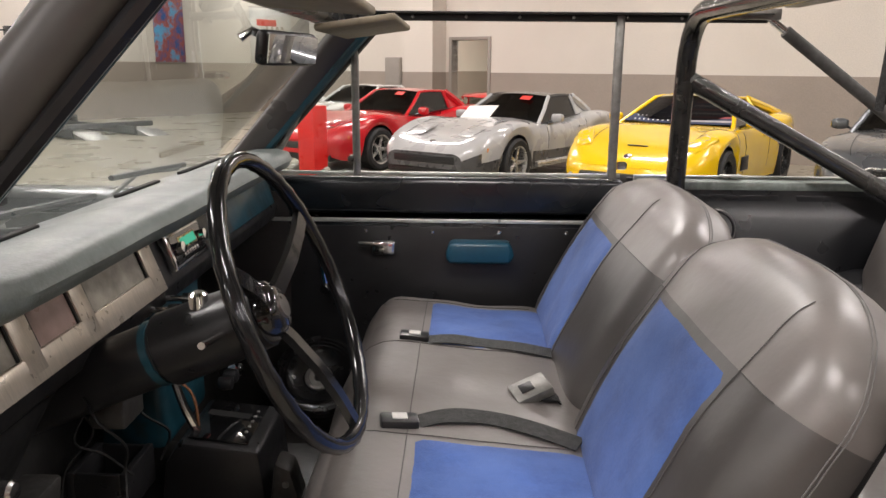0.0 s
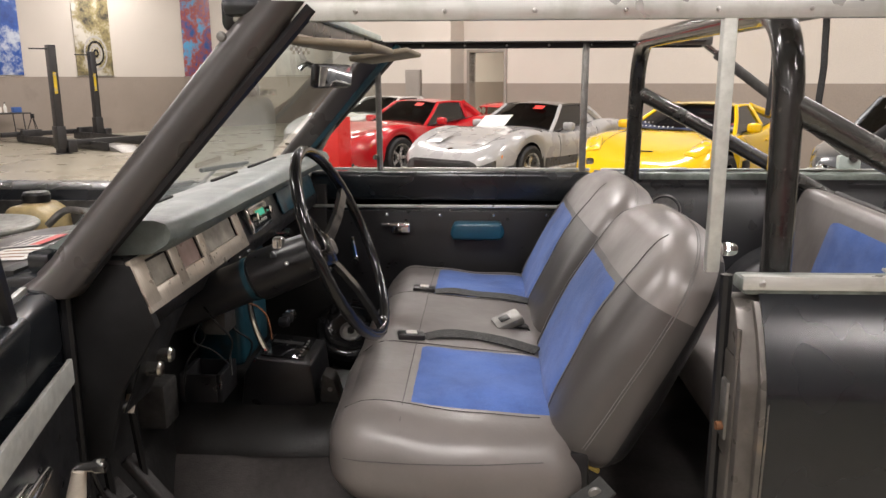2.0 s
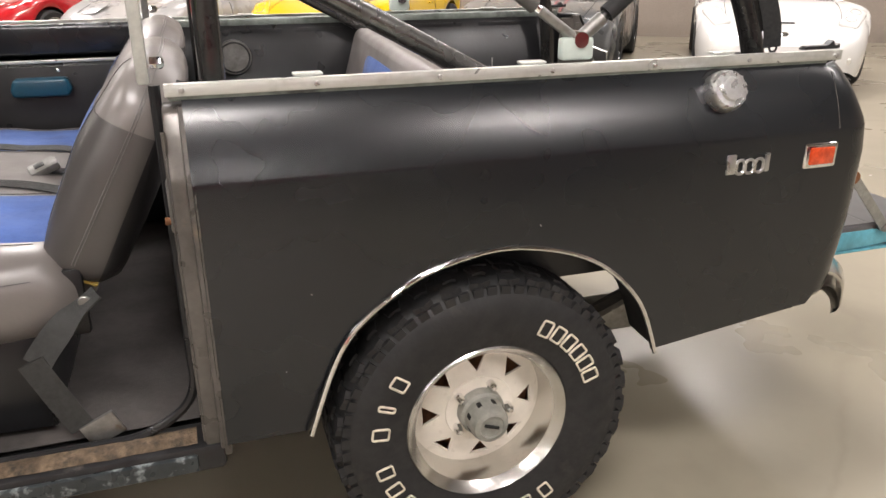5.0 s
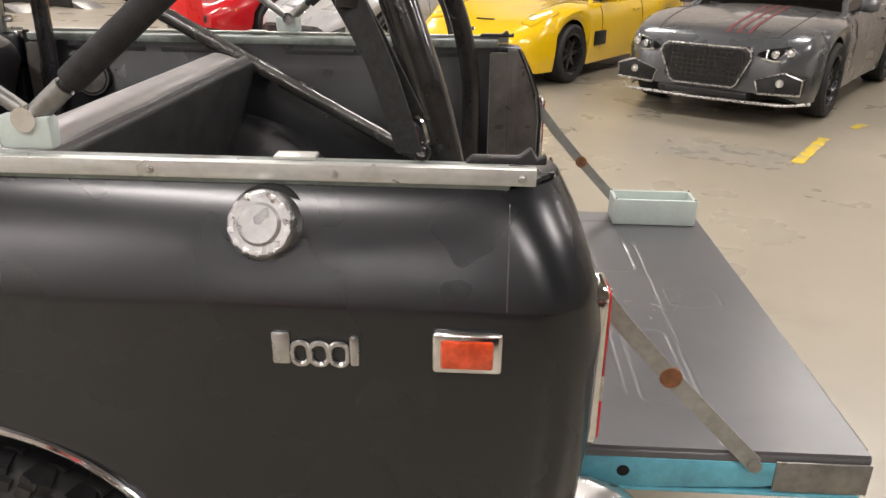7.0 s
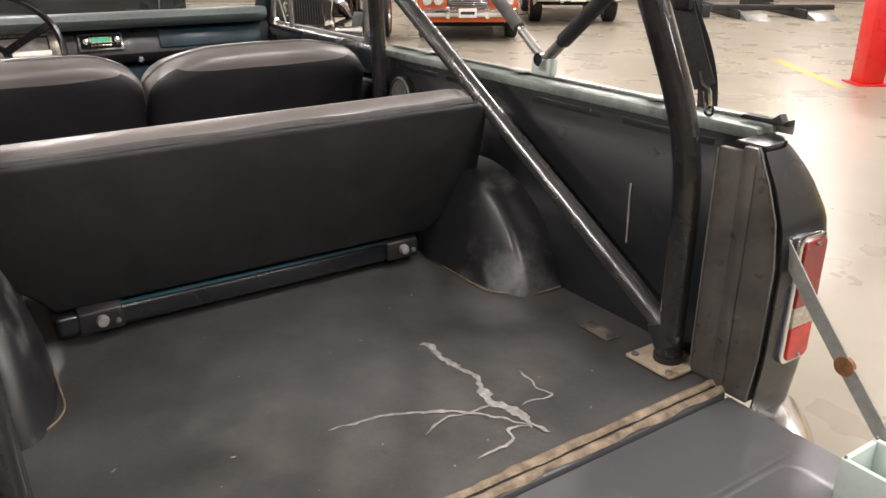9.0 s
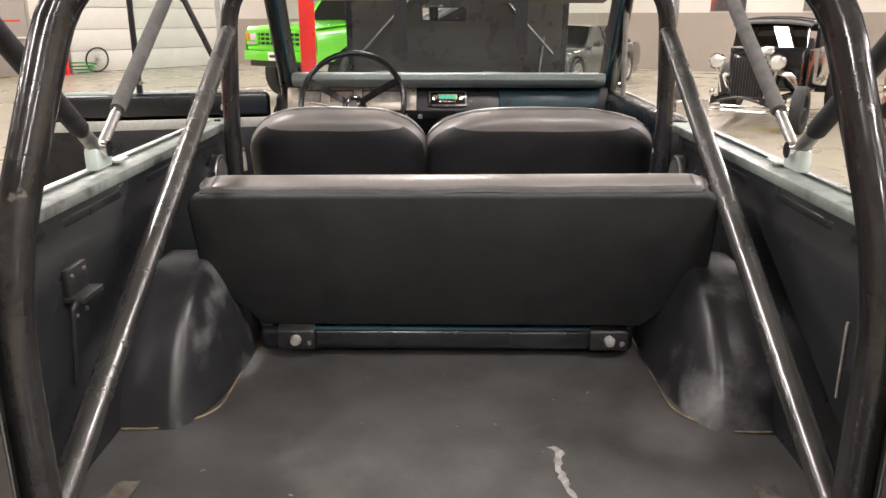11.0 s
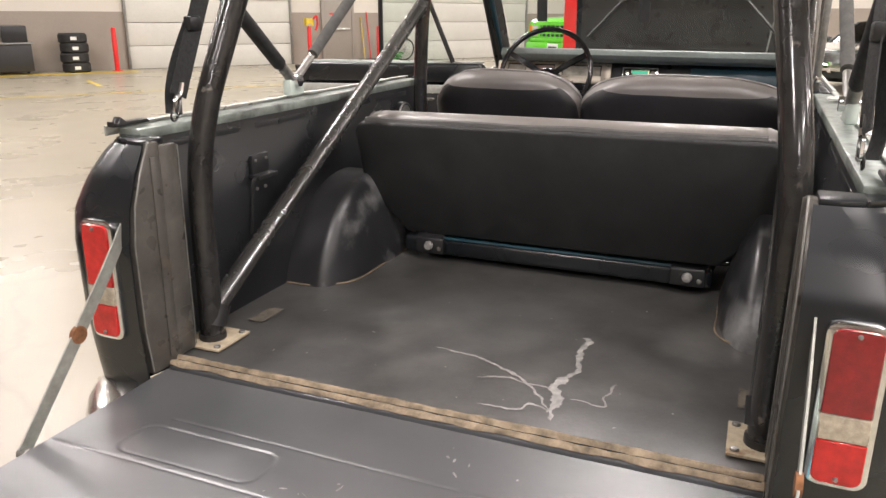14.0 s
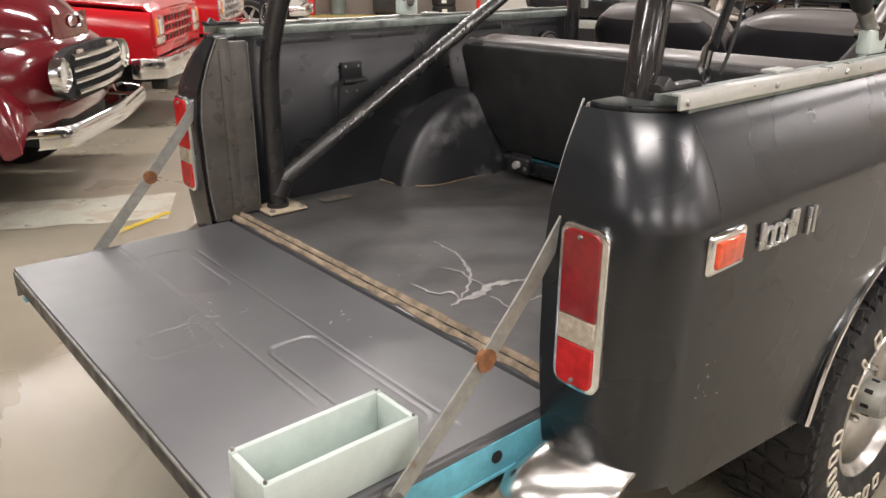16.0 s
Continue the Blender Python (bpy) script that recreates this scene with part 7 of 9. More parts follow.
def door(s, m=None):
    """A door in its closed place; m swings it."""
    m = m or Matrix()
    d = part("door", bmesh.new(), M["paint"], truck, "satin black steel door, wide open" if s < 0 else "satin black steel door, closed")
    def P(name, b, mat, label=""):
        bmesh.ops.transform(b, matrix=m, verts=b.verts)
        return part(name, b, mat, d, label)
    rows = [[(x, s * lerp(SIDE, z), z) for x in (-1.79, -1.6, -1.3, -1.0, -0.68)] for z in [0.465 + 0.04 * i for i in range(19)] + [1.225]]
    b = sheet(rows, thick=0.006)
    bmesh.ops.transform(b, matrix=m, verts=b.verts)
    old = d.data
    d.data = finish(b, "door", M["paint"])
    bpy.data.meshes.remove(old)
    lo, hi = min(s * 0.745, s * 0.83), max(s * 0.745, s * 0.83)
    P("inner_frame", rbox(-1.785, -0.725, lo, hi, 0.475, 1.12, 0.012), M["paint"])
    lo, hi = min(s * 0.75, s * 0.806), max(s * 0.75, s * 0.806)
    P("belt_ledge", rbox(-1.785, -0.725, lo, hi, 1.135, 1.245, 0.018, 3), M["paint"])
    P("belt_strip", rbox(-1.78, -0.73, min(s * 0.797, s * 0.808), max(s * 0.797, s * 0.808), 1.245, 1.256, 0.002), M["alu"])
    lo, hi = min(s * 0.7405, s * 0.7445), max(s * 0.7405, s * 0.7445)
    P("trim_panel", rbox(-1.76, -0.75, lo, hi, 0.56, 1.1, 0.002), M["plastic"], "black inner trim panel")
    P("trim_strip", rbox(-1.77, -0.74, min(s * 0.736, s * 0.745), max(s * 0.736, s * 0.745), 1.112 if s > 0 else 1.082, 1.124 if s > 0 else 1.128, 0.003), M["alu"] if s > 0 else M["post_white"])
    for i in range(5):
        b = lathe([(0.006, 0), (0.006, 0.002), (0.0001, 0.004)], 8, "y", m=Matrix.Translation((-1.69 + 0.2 * i, s * 0.7405, 1.085)) @ (Matrix.Rotation(math.pi, 4, "Z") if s > 0 else Matrix()))
        P("screw", b, M["chrome"])
    dz = 0.0 if s > 0 else -0.105
    P("armrest", prism([(-1.25, 1.025 + dz), (-1.235, 1.065 + dz), (-1.06, 1.065 + dz), (-1.045, 1.025 + dz), (-1.06, 1.0 + dz), (-1.24, 1.0 + dz)], s * 0.68, s * 0.742, "y", 0.012, 3), M["teal_plastic"] if s > 0 else M["old_ivory"], "teal plastic arm rest" if s > 0 else "pale grey arm rest")
    b = rbox(-1.47, -1.4, min(s * 0.715, s * 0.742), max(s * 0.715, s * 0.742), 1.015, 1.06, 0.01, 3)
    rbox(-1.51, -1.42, min(s * 0.705, s * 0.718), max(s * 0.705, s * 0.718), 1.045, 1.06, 0.005, bm=b)
    P("inner_handle", b, M["chrome"], "chrome inner door handle")
    if s > 0:
        P("window_crank", tube(bend([(-1.62, 0.742, 1.0), (-1.62, 0.71, 1.0), (-1.605, 0.70, 0.92)], 0.012), 0.008, 8), M["chrome"], "chrome window crank")
        P("crank_knob", lathe([(0.012, -0.02), (0.015, 0.0), (0.012, 0.02), (0.0001, 0.022)], 10, "y", m=Matrix.Translation((-1.605, 0.685, 0.92))), M["chrome"])
    else:
        P("window_crank", tube([(-1.64, -0.738, 0.88), (-1.641, -0.725, 0.9), (-1.643, -0.71, 0.98)], [0.02, 0.019, 0.011], 12), M["old_ivory"], "pale ivory window crank")
        P("crank_knob", lathe([(0.008, -0.005), (0.009, 0.02), (0.013, 0.026), (0.013, 0.04), (0.0001, 0.044)], 12, "y", m=Matrix.Translation((-1.643, -0.71, 0.985))), M["chrome"])
        P("lock_lever", tube([(-1.395, -0.738, 1.07), (-1.39, -0.73, 1.03), (-1.37, -0.735, 1.015)], 0.008, 8), M["chrome"])
        P("hanging_strip", rbox(-1.419, -1.41, -0.7405, -0.738, 0.875, 0.95, 0.001), M["bare_tan"])
    # vent window frame
    xv, xf, xt = (-1.515, -1.79, -1.545) if s > 0 else (-1.2, -1.605, -1.435)
    f = bend([(xf, s * 0.772, 1.25), (xt, s * (0.752 if s > 0 else 0.762), 1.66), (xt + 0.03, s * 0.75, 1.69), (xv, s * 0.75, 1.69), (xv, s * 0.762, 1.25)], 0.012)
    P("vent_frame", tube(f, 0.0115 if s > 0 else 0.0135, 8), M["steel"] if s > 0 else M["plastic"], "slim frame of the vent window")
    b = sheet([[(xf + 0.02, s * 0.77, 1.258), (xt + 0.02, s * 0.765, 1.66)], [(xv - 0.008, s * 0.762, 1.258), (xv - 0.01, s * 0.752, 1.66)]])
    bmesh.ops.transform(b, matrix=m, verts=b.verts)
    g = part("vent_glass", b, M["glass"], d, "clear vent glass")
    g.visible_shadow = False
    P("vent_latch", lathe([(0.01, 0), (0.01, 0.03)], 10, "y", m=Matrix.Translation((xv - 0.015, s * 0.74, 1.3))), M["chrome"])
    if s < 0:
        P("window_glass_edge", rbox(-1.5, -0.8, -0.783, -0.777, 1.225, 1.252, 0.001), M["box_green"])
        P("lock_plate", rbox(-0.726, -0.718, -0.82, -0.77, 0.95, 1.06, 0.004), M["steel"])
    else:
        ma = tube([(-1.66, 0.87, 1.1), (-1.67, 1.08, 1.13)], 0.007, 8)
        P("mirror_arm", ma, M["chrome"])
        P("side_mirror", rbox(-1.69, -1.667, 1.035, 1.195, 1.12, 1.22, 0.01, 3), M["chrome"], "chrome door mirror")
        P("mirror_glass", rbox(-1.6665, -1.6655, 1.042, 1.188, 1.127, 1.213, 0), M["mirror"])
    for z in (0.62, 1.02):
        P("hinge", rbox(-1.82, -1.78, min(s * 0.8, s * 0.84), max(s * 0.8, s * 0.84), z, z + 0.09, 0.008), M["paint_worn"])
    return d


set_off(lambda: door(1), 0.028, 0, -0.008)
HINGE, SHUT = Vector((-1.935, -0.845, -0.02)), Vector((-1.83, -0.85, 0))
door(-1, Matrix.Translation(HINGE) @ Matrix.Rotation(radians(-75.5), 4, "Z") @ Matrix.Translation(-SHUT))


def front_end():
    for s in (-1, 1):
        rows = []
        for i in range(12):
            x = -3.2 + 0.115 * i
            rows.append([(x, s * 0.6, 1.13), (x, s * 0.62, 1.185), (x, s * 0.66, 1.2), (x, s * 0.8, 1.195), (x, s * 0.845, 1.18), (x, s * 0.872, 1.12), (x, s * 0.875, 0.95), (x, s * 0.865, 0.8)])
        part("fender", sheet(rows, thick=0.005), M["paint"], truck, "satin black front fender")
        part("inner_fender", rbox(-3.15, -2.05, min(s * 0.58, s * 0.6), max(s * 0.58, s * 0.6), 0.6, 1.15, 0.005), M["engine"], truck)
    part("grille_panel", rbox(-3.22, -3.15, -0.84, 0.84, 0.7, 1.12, 0.02), M["paint"], truck, "black grille panel")
    part("radiator", rbox(-3.1, -3.02, -0.4, 0.4, 0.6, 1.1, 0.01), M["engine"], truck)
    part("engine_block", rbox(-2.85, -2.15, -0.28, 0.28, 0.6, 1.0, 0.05, 3), M["engine"], truck, "grimy engine block")
    part("front_bumper", rbox(-3.42, -3.34, -0.86, 0.86, 0.52, 0.66, 0.03, 3), M["chrome"], truck)
    for s in (-1, 1):
        part("bumper_iron", rbox(-3.35, -3.08, min(s * 0.36, s * 0.42), max(s * 0.36, s * 0.42), 0.52, 0.58, 0.006), M["steel"], truck)
    put = Matrix.Translation((-2.71, 0.2, 0))
    ac = part("air_cleaner", lathe([(0.15, 1.03), (0.165, 1.04), (0.168, 1.1), (0.175, 1.115)], 40, "z", m=put), M["engine"], truck, "round air cleaner with a dished pale lid")
    part("cleaner_lid", lathe([(0.182, 1.112), (0.192, 1.122), (0.192, 1.13), (0.184, 1.136), (0.165, 1.134), (0.14, 1.122), (0.04, 1.124), (0.0001, 1.126)], 48, "z", m=put), M["strap_steel"], ac, "dished bare metal lid")
    part("wing_nut", lathe([(0.016, 1.124), (0.013, 1.145), (0.0001, 1.147)], 10, "z", m=put), M["chrome"], ac)
    for i in range(36):
        part("pleat", rbox(-0.004, 0.004, 0.164, 0.172, 1.045, 1.1, 0.001, m=put @ Matrix.Rotation(2 * math.pi * i / 36, 4, "Z")), M["bare_tan"], ac)
    t = part("coolant_tank", prism([(-2.75, 0.98), (-2.77, 1.1), (-2.74, 1.15), (-2.65, 1.155), (-2.6, 1.12), (-2.59, 0.98)], 0.42, 0.6, "y", 0.02, 3), M["yellowed"], truck, "yellowed plastic coolant tank with a black cap")
    part("tank_cap", lathe([(0.045, 1.155), (0.047, 1.18), (0.04, 1.19), (0.0001, 1.192)], 20, "z", m=Matrix.Translation((-2.69, 0.53, 0))), M["plastic"], t)
    part("bracket", tube(spline([(-2.56, 0.36, 1.1), (-2.5, 0.37, 1.15), (-2.42, 0.36, 1.15), (-2.36, 0.42, 1.14)], 4), 0.012, 8), M["steel"], truck, "rusty grey bracket rod")
    part("hose", tube(spline([(-2.5, 0.3, 1.05), (-2.38, 0.34, 1.12), (-2.25, 0.36, 1.13), (-2.12, 0.3, 1.1)]), 0.022, 10), M["plastic"], truck, "black rubber hose")
    top = [[(x, y, 1.196 - 0.035 * ((x + 2.06) / 0.34) ** 2 - 0.05 * max(0.0, (y + 0.1) / 0.2) ** 2 - 0.04 * max(0.0, (-0.58 - y) / 0.12) ** 2) for y in [-0.7 + 0.05 * i for i in range(17)]] for x in [-2.42 + 0.04 * i for i in range(10)]]
    bx = part("shroud_cover", sheet(top, thick=0.01), M["pillar"], truck, "black steel cover with maker's stickers", 60)

    def sticker(name, x0, x1, y0, y1, mat, up, label=""):
        z = lambda x, y: 1.1975 + up - 0.035 * ((x + 2.06) / 0.34) ** 2 - 0.05 * max(0.0, (y + 0.1) / 0.2) ** 2
        part(name, sheet([[(x0 + (x1 - x0) * i / 4, y0 + (y1 - y0) * j / 4, z(x0 + (x1 - x0) * i / 4, y0 + (y1 - y0) * j / 4)) for j in range(5)] for i in range(5)]), M[mat], bx, label)
    sticker("label_sticker", -2.25, -2.15, -0.375, -0.235, "paper", 0.001, "white sticker with a red corner and dark bars")
    sticker("sticker_stripe", -2.18, -2.15, -0.37, -0.24, "sticker_red", 0.0016)
    for i in range(3):
        sticker("sticker_bar", -2.245 + 0.021 * i, -2.233 + 0.021 * i, -0.365, -0.25, "plastic", 0.0016)
    sticker("white_sticker", -2.215, -2.095, -0.53, -0.4, "paper", 0.001, "white sticker with faint red lines")
    for i in range(3):
        sticker("sticker_line", -2.2, -2.11, -0.505 + 0.035 * i, -0.495 + 0.035 * i, "rust", 0.0016)
    # the bonnet stands open, hinged at the nose
    m = Matrix.Translation((-3.08, 0, 1.1)) @ Matrix.Rotation(radians(6), 4, "Y")
    h = part("bonnet", rbox(-0.02, 0.0, -0.64, 0.74, 0.0, 1.15, 0.008, 3, m=m), M["paint"], truck, "black bonnet standing wide open")
    part("bonnet_inner", rbox(0.001, 0.006, -0.6, 0.7, 0.04, 1.1, 0.003, m=m), M["pillar"], h)
    for pts in ([(0.012, -0.55, 0.25), (0.014, -0.2, 0.62), (0.012, 0.05, 0.68), (0.014, 0.3, 0.62), (0.012, 0.65, 0.25)], [(0.012, -0.58, 0.08), (0.012, 0.68, 0.08)], [(0.012, -0.58, 0.95), (0.012, 0.68, 0.95)]):
        b = tube(bend(pts, 0.08), 0.011, 6)
        bmesh.ops.transform(b, matrix=m, verts=b.verts)
        part("bonnet_rib", b, M["vinyl_shaded"], h)
    part("bonnet_stay", tube([(-3.02, 0.55, 1.06), (-3.045, 0.6, 1.5)], 0.006, 6), M["steel"], h)


front_end()


# ---- the other vehicles in the hall ----
def paint(name, col, rough=0.2):
    return mk(name, col, rough, var=0.03, scale=1.5, rvar=0.03, coat=0.8, fine=90, grain=0.04)


M["car_glass"] = glass("dark_car_glass", (0.05, 0.056, 0.058), alpha=0.3)
M["cabin"] = mk("dark_cabin_lining", (0.03, 0.028, 0.026), 0.8, var=0.3)
M["alloy"] = mk("silver_alloy", (0.55, 0.54, 0.52), 0.3, metal=0.8, var=0.15, scale=20)
M["lamp_glass"] = mk("bright_headlamp", (0.75, 0.74, 0.7), 0.1, metal=0.5, var=0.1, coat=0.8)
M["amber"] = mk("amber_lens", (0.75, 0.22, 0.01), 0.15, var=0.1, coat=0.6)
M["black_rim"] = mk("black_alloy", (0.015, 0.015, 0.015), 0.25, var=0.2, coat=0.4)


def smooth_table(pts):
    return [(p.x, p.z) for p in spline([(x, 0, z) for x, z in pts], 8)]


def car_wheel(car, x, y, r, width, rim_mat, spokes=5, side=1):
    w = new("wheel")
    w.parent = car
    w.matrix_local = pose(x, y, r, 0, 0, 180 if side > 0 else 0)
    h = width / 2
    part("tyre", lathe([(r * 0.66, h * 0.9), (r * 0.66, -h * 0.9), (r * 0.72, -h), (r * 0.9, -h * 1.05), (r * 0.985, -h * 0.85), (r, -h * 0.6), (r, h * 0.6), (r * 0.985, h * 0.85), (r * 0.9, h)], 36, "y", closed=True), M["rubber"], w)
    part("rim", lathe([(r * 0.66, h * 0.9), (r * 0.66, -h * 0.85), (r * 0.69, -h * 0.98), (r * 0.64, -h * 0.9), (r * 0.6, -h * 0.3), (r * 0.6, h * 0.9)], 36, "y", closed=True), rim_mat, w)
    part("drum", lathe([(0.0001, 0.0), (r * 0.58, 0.0), (r * 0.58, 0.06)], 24, "y"), M["dark"], w)
    part("hub", lathe([(0.0001, -h * 0.75), (r * 0.12, -h * 0.72), (r * 0.16, -h * 0.5), (r * 0.16, 0)], 16, "y"), rim_mat, w)
    for i in range(spokes):
        a = 2 * math.pi * i / spokes
        part("spoke", prism([(r * 0.1, -r * 0.09), (r * 0.62, -r * 0.05), (r * 0.62, r * 0.05), (r * 0.1, r * 0.09)], -h * 0.62, -h * 0.35, "y", 0.006, 1, m=Matrix.Rotation(a, 4, "Y")), rim_mat, w)
    return w


def car(name, label, m, spec, mat, rim, group="", top_mat=None, category="car", two_tone=None):
    """A car with its nose at the origin, facing -x; spec holds its lines."""
    t = thing(name, label, category, m, group)
    zc, zs, hw = (smooth_table(spec[k]) for k in ("centre", "shoulder", "half"))
    ax, r, L, zb = spec["axles"], spec["r"], spec["length"], spec["low"]
    ra = r * 1.14
    xs = sorted(set([round(L * i / 44, 3) for i in range(45)] + [round(a + ra * math.sin(math.pi * k / 12), 3) for a in ax for k in range(-6, 7)]))
    rows = []
    for x in xs:
        c, s, w = lerp(zc, x), lerp(zs, x), lerp(hw, x)
        low = zb + 0.1 * max(0, 1 - x / 0.25) + 0.1 * max(0, 1 - (L - x) / 0.3)
        for a in ax:
            if abs(x - a) < ra:
                low = max(low, r + math.sqrt(ra * ra - (x - a) ** 2))
        low = min(low, s - 0.05)
        half = [(0, c), (0.35 * w, c + 0.15 * (s - c)), (0.62 * w, c + 0.6 * (s - c)), (0.8 * w, s), (0.92 * w, s - 0.025)]
        half += [(k * w, s - 0.025 + (low - s + 0.025) * f) for k, f in ((0.975, 0.12), (1.0, 0.32), (0.995, 0.6), (0.975, 0.85), (0.955, 1.0))]
        rows.append([(x, -y, z) for y, z in reversed(half[1:])] + [(x, y, z) for y, z in half])
    b = sheet(rows)
    for row in (0, -1):
        b.verts.ensure_lookup_table()
    n = len(rows[0])
    vs = list(b.verts)
    b.faces.new(vs[:n]), b.faces.new(vs[-n:])
    for f in b.faces:
        f.material_index = 1 if two_tone and max(v.co.z for v in f.verts) < 0.53 else 0
    part("body", b, [mat, two_tone] if two_tone else mat, t, "", 35)
    part("underbody", rbox(0.3, L - 0.3, -spec["wide"] * 0.36, spec["wide"] * 0.36, zb, min(p[1] for p in zs if p[0] > 0.3) - 0.1, 0.02), M["dark"], t)
    for a in ax:
        for s in (-1, 1):
            car_wheel(t, a, s * (lerp(hw, a) - spec.get("tyre", 0.22) / 2 - 0.015), r, spec.get("tyre", 0.22), rim, spec.get("spokes", 5), s)
    # greenhouse
    x1, x2, x3, x4, zr, wb, wr = spec["cabin"]
    zb1, zb4 = lerp(zs, x1) - 0.01, lerp(zs, x4) - 0.01
    ys = [-1 + 0.25 * i for i in range(9)]
    bow = 0.16
    P1 = lambda k: (x1 - bow * (1 - k * k), wb * k, zb1 - 0.02 + 0.02 * (1 - k * k))
    P2 = lambda k: (x2 - 0.06 * (1 - k * k), wr * k, zr - 0.035 * k * k)
    P3 = lambda k: (x3 + 0.04 * (1 - k * k), wr * k, zr - 0.02 - 0.035 * k * k)
    P4 = lambda k: (x4 + 0.1 * (1 - k * k), wb * k * 0.94, zb4 - 0.01)
    g = part("windscreen", sheet([[P1(k) for k in ys], [P2(k) for k in ys]]), M["car_glass"], t, "dark windscreen")
    g.visible_shadow = False
    g = part("rear_window", sheet([[P3(k) for k in ys], [P4(k) for k in ys]]), M["car_glass"], t)
    g.visible_shadow = False
    up = 0.03
    rows = [[Vector(P2(k)).lerp(Vector(P3(k)), f) + Vector((0, 0, up * math.sin(math.pi * f))) for k in ys] for f in (0, 0.15, 0.35, 0.5, 0.65, 0.85, 1)]
    part("roof", sheet(rows, thick=0.02), top_mat or mat, t)
    for s in (-1, 1):
        q = [P1(s), P2(s), P3(s), P4(s)]
        xb = x3 - 0.1 if not spec.get("four") else (x2 + x3) / 2
        base = lambda x: (x, s * (wb + (wb * 0.94 - wb) * (x - x1) / (x4 - x1)), zb1 - 0.02 + (zb4 + 0.01 - zb1) * (x - x1) / (x4 - x1))
        rail = lambda x: (x, s * wr, zr - 0.035 + up * 0.5 * math.sin(math.pi * (x - x2) / (x3 - x2)))
        g = part("side_glass", sheet([[base(x1 + 0.05), base(xb)], [rail(x2 + 0.03), rail(xb)]]), M["car_glass"], t)
        g.visible_shadow = False
        g = part("quarter_glass", sheet([[base(xb + 0.06), base(x4 - 0.1)], [rail(xb + 0.06), rail(x3)]]), M["car_glass"] if spec.get("rear_side", True) else mat, t)
        for a, c, rr in ((q[0], q[1], 0.03), (q[2], q[3], spec.get("sail", 0.05)), (base(xb + 0.03), rail(xb + 0.03), 0.03)):
            part("pillar", tube([Vector(a), Vector(a).lerp(Vector(c), 0.5) + Vector((0, s * 0.012, 0)), Vector(c)], rr, 8), mat, t)
        part("roof_rail", tube([rail(x2 + (x3 - x2) * f / 6) for f in range(7)], 0.022, 8), top_mat or mat, t)
        part("belt_trim", tube([base(x1 + (x4 - x1) * f / 6) for f in range(7)], 0.012, 6), M["plastic"], t)
        mx, my = x1 + 0.28, wb + 0.16
        mi = part("door_mirror", pillow(0.1, 0.17, 0.11, 0.03, 0.008, 2, m=Matrix.Translation((mx, s * my, zb1 + 0.07))), spec.get("mirror", mat), t)
        part("mirror_foot", tube([(mx, s * (wb - 0.02), zb1 - 0.01), (mx, s * (my - 0.05), zb1 + 0.05)], 0.016, 6), M["plastic"], mi)
        # door shut lines follow the flank
        for x in (x1 + 0.1, x3 - 0.05):
            pts = [(x, s * (lerp(hw, x) * k + 0.001), lerp(zs, x) - 0.025 + (zb + 0.08 - lerp(zs, x)) * f) for k, f in ((0.945, 0.05), (0.975, 0.12), (1.0, 0.32), (0.995, 0.6), (0.978, 0.85))]
            part("door_gap", tube(pts, 0.004, 4), M["dark"], t)
        part("door_handle", rbox(x3 - 0.32, x3 - 0.16, min(s * lerp(hw, x3) * 0.97, s * lerp(hw, x3) * 1.0), max(s * lerp(hw, x3) * 0.97, s * lerp(hw, x3) * 1.005), lerp(zs, x3) - 0.17, lerp(zs, x3) - 0.145, 0.006), spec.get("mirror", mat), t)
        st = part("seat", pillow(0.16, 0.44, 0.62, 0.06, 0.01, 3, m=Matrix.Translation((x2 + 0.55, s * wb * 0.5, (zb1 + zr) / 2 - 0.22)) @ Matrix.Rotation(radians(14), 4, "Y")), M["cabin"], t)
        part("headrest", pillow(0.1, 0.24, 0.16, 0.04, 0.01, 2, m=Matrix.Translation((x2 + 0.64, s * wb * 0.5, min((zb1 + zr) / 2 + 0.14, zr - 0.13)))), M["cabin"], st)
    part("cabin_floor", sheet([[(x1 + 0.03, -wb * 0.93, zb1 + 0.012), (x1 + 0.03, wb * 0.93, zb1 + 0.012)], [(x4 - 0.1, -wb * 0.88, zb4 + 0.012), (x4 - 0.1, wb * 0.88, zb4 + 0.012)]], thick=0.004), M["cabin"], t)
    part("steering_wheel", tube([(x1 + 0.55 + 0.06 * math.sin(a), -wb * 0.48 + 0.18 * math.cos(a), zb1 + 0.04 + 0.17 * math.sin(a)) for a in (2 * math.pi * i / 20 for i in range(20))], 0.012, 6, closed=True), M["plastic"], t)
    for y in (-wb * 0.4, wb * 0.25):
        part("wiper", tube([(x1 - bow + 0.04, y, zb1 + 0.02), (x1 - bow + 0.09, y + 0.35, zb1 + 0.05)], 0.007, 5), M["plastic"], t)
    # bonnet seams
    for s in (-1, 1):
        pts = [(x, s * lerp(hw, x) * 0.66, lerp(zc, x) + 0.68 * (lerp(zs, x) - lerp(zc, x)) + 0.002) for x in [spec["nose"] + (x1 - 0.2 - spec["nose"]) * i / 10 for i in range(11)]]
        part("bonnet_gap", tube(pts, 0.0035, 4), M["dark"], t)
    return t


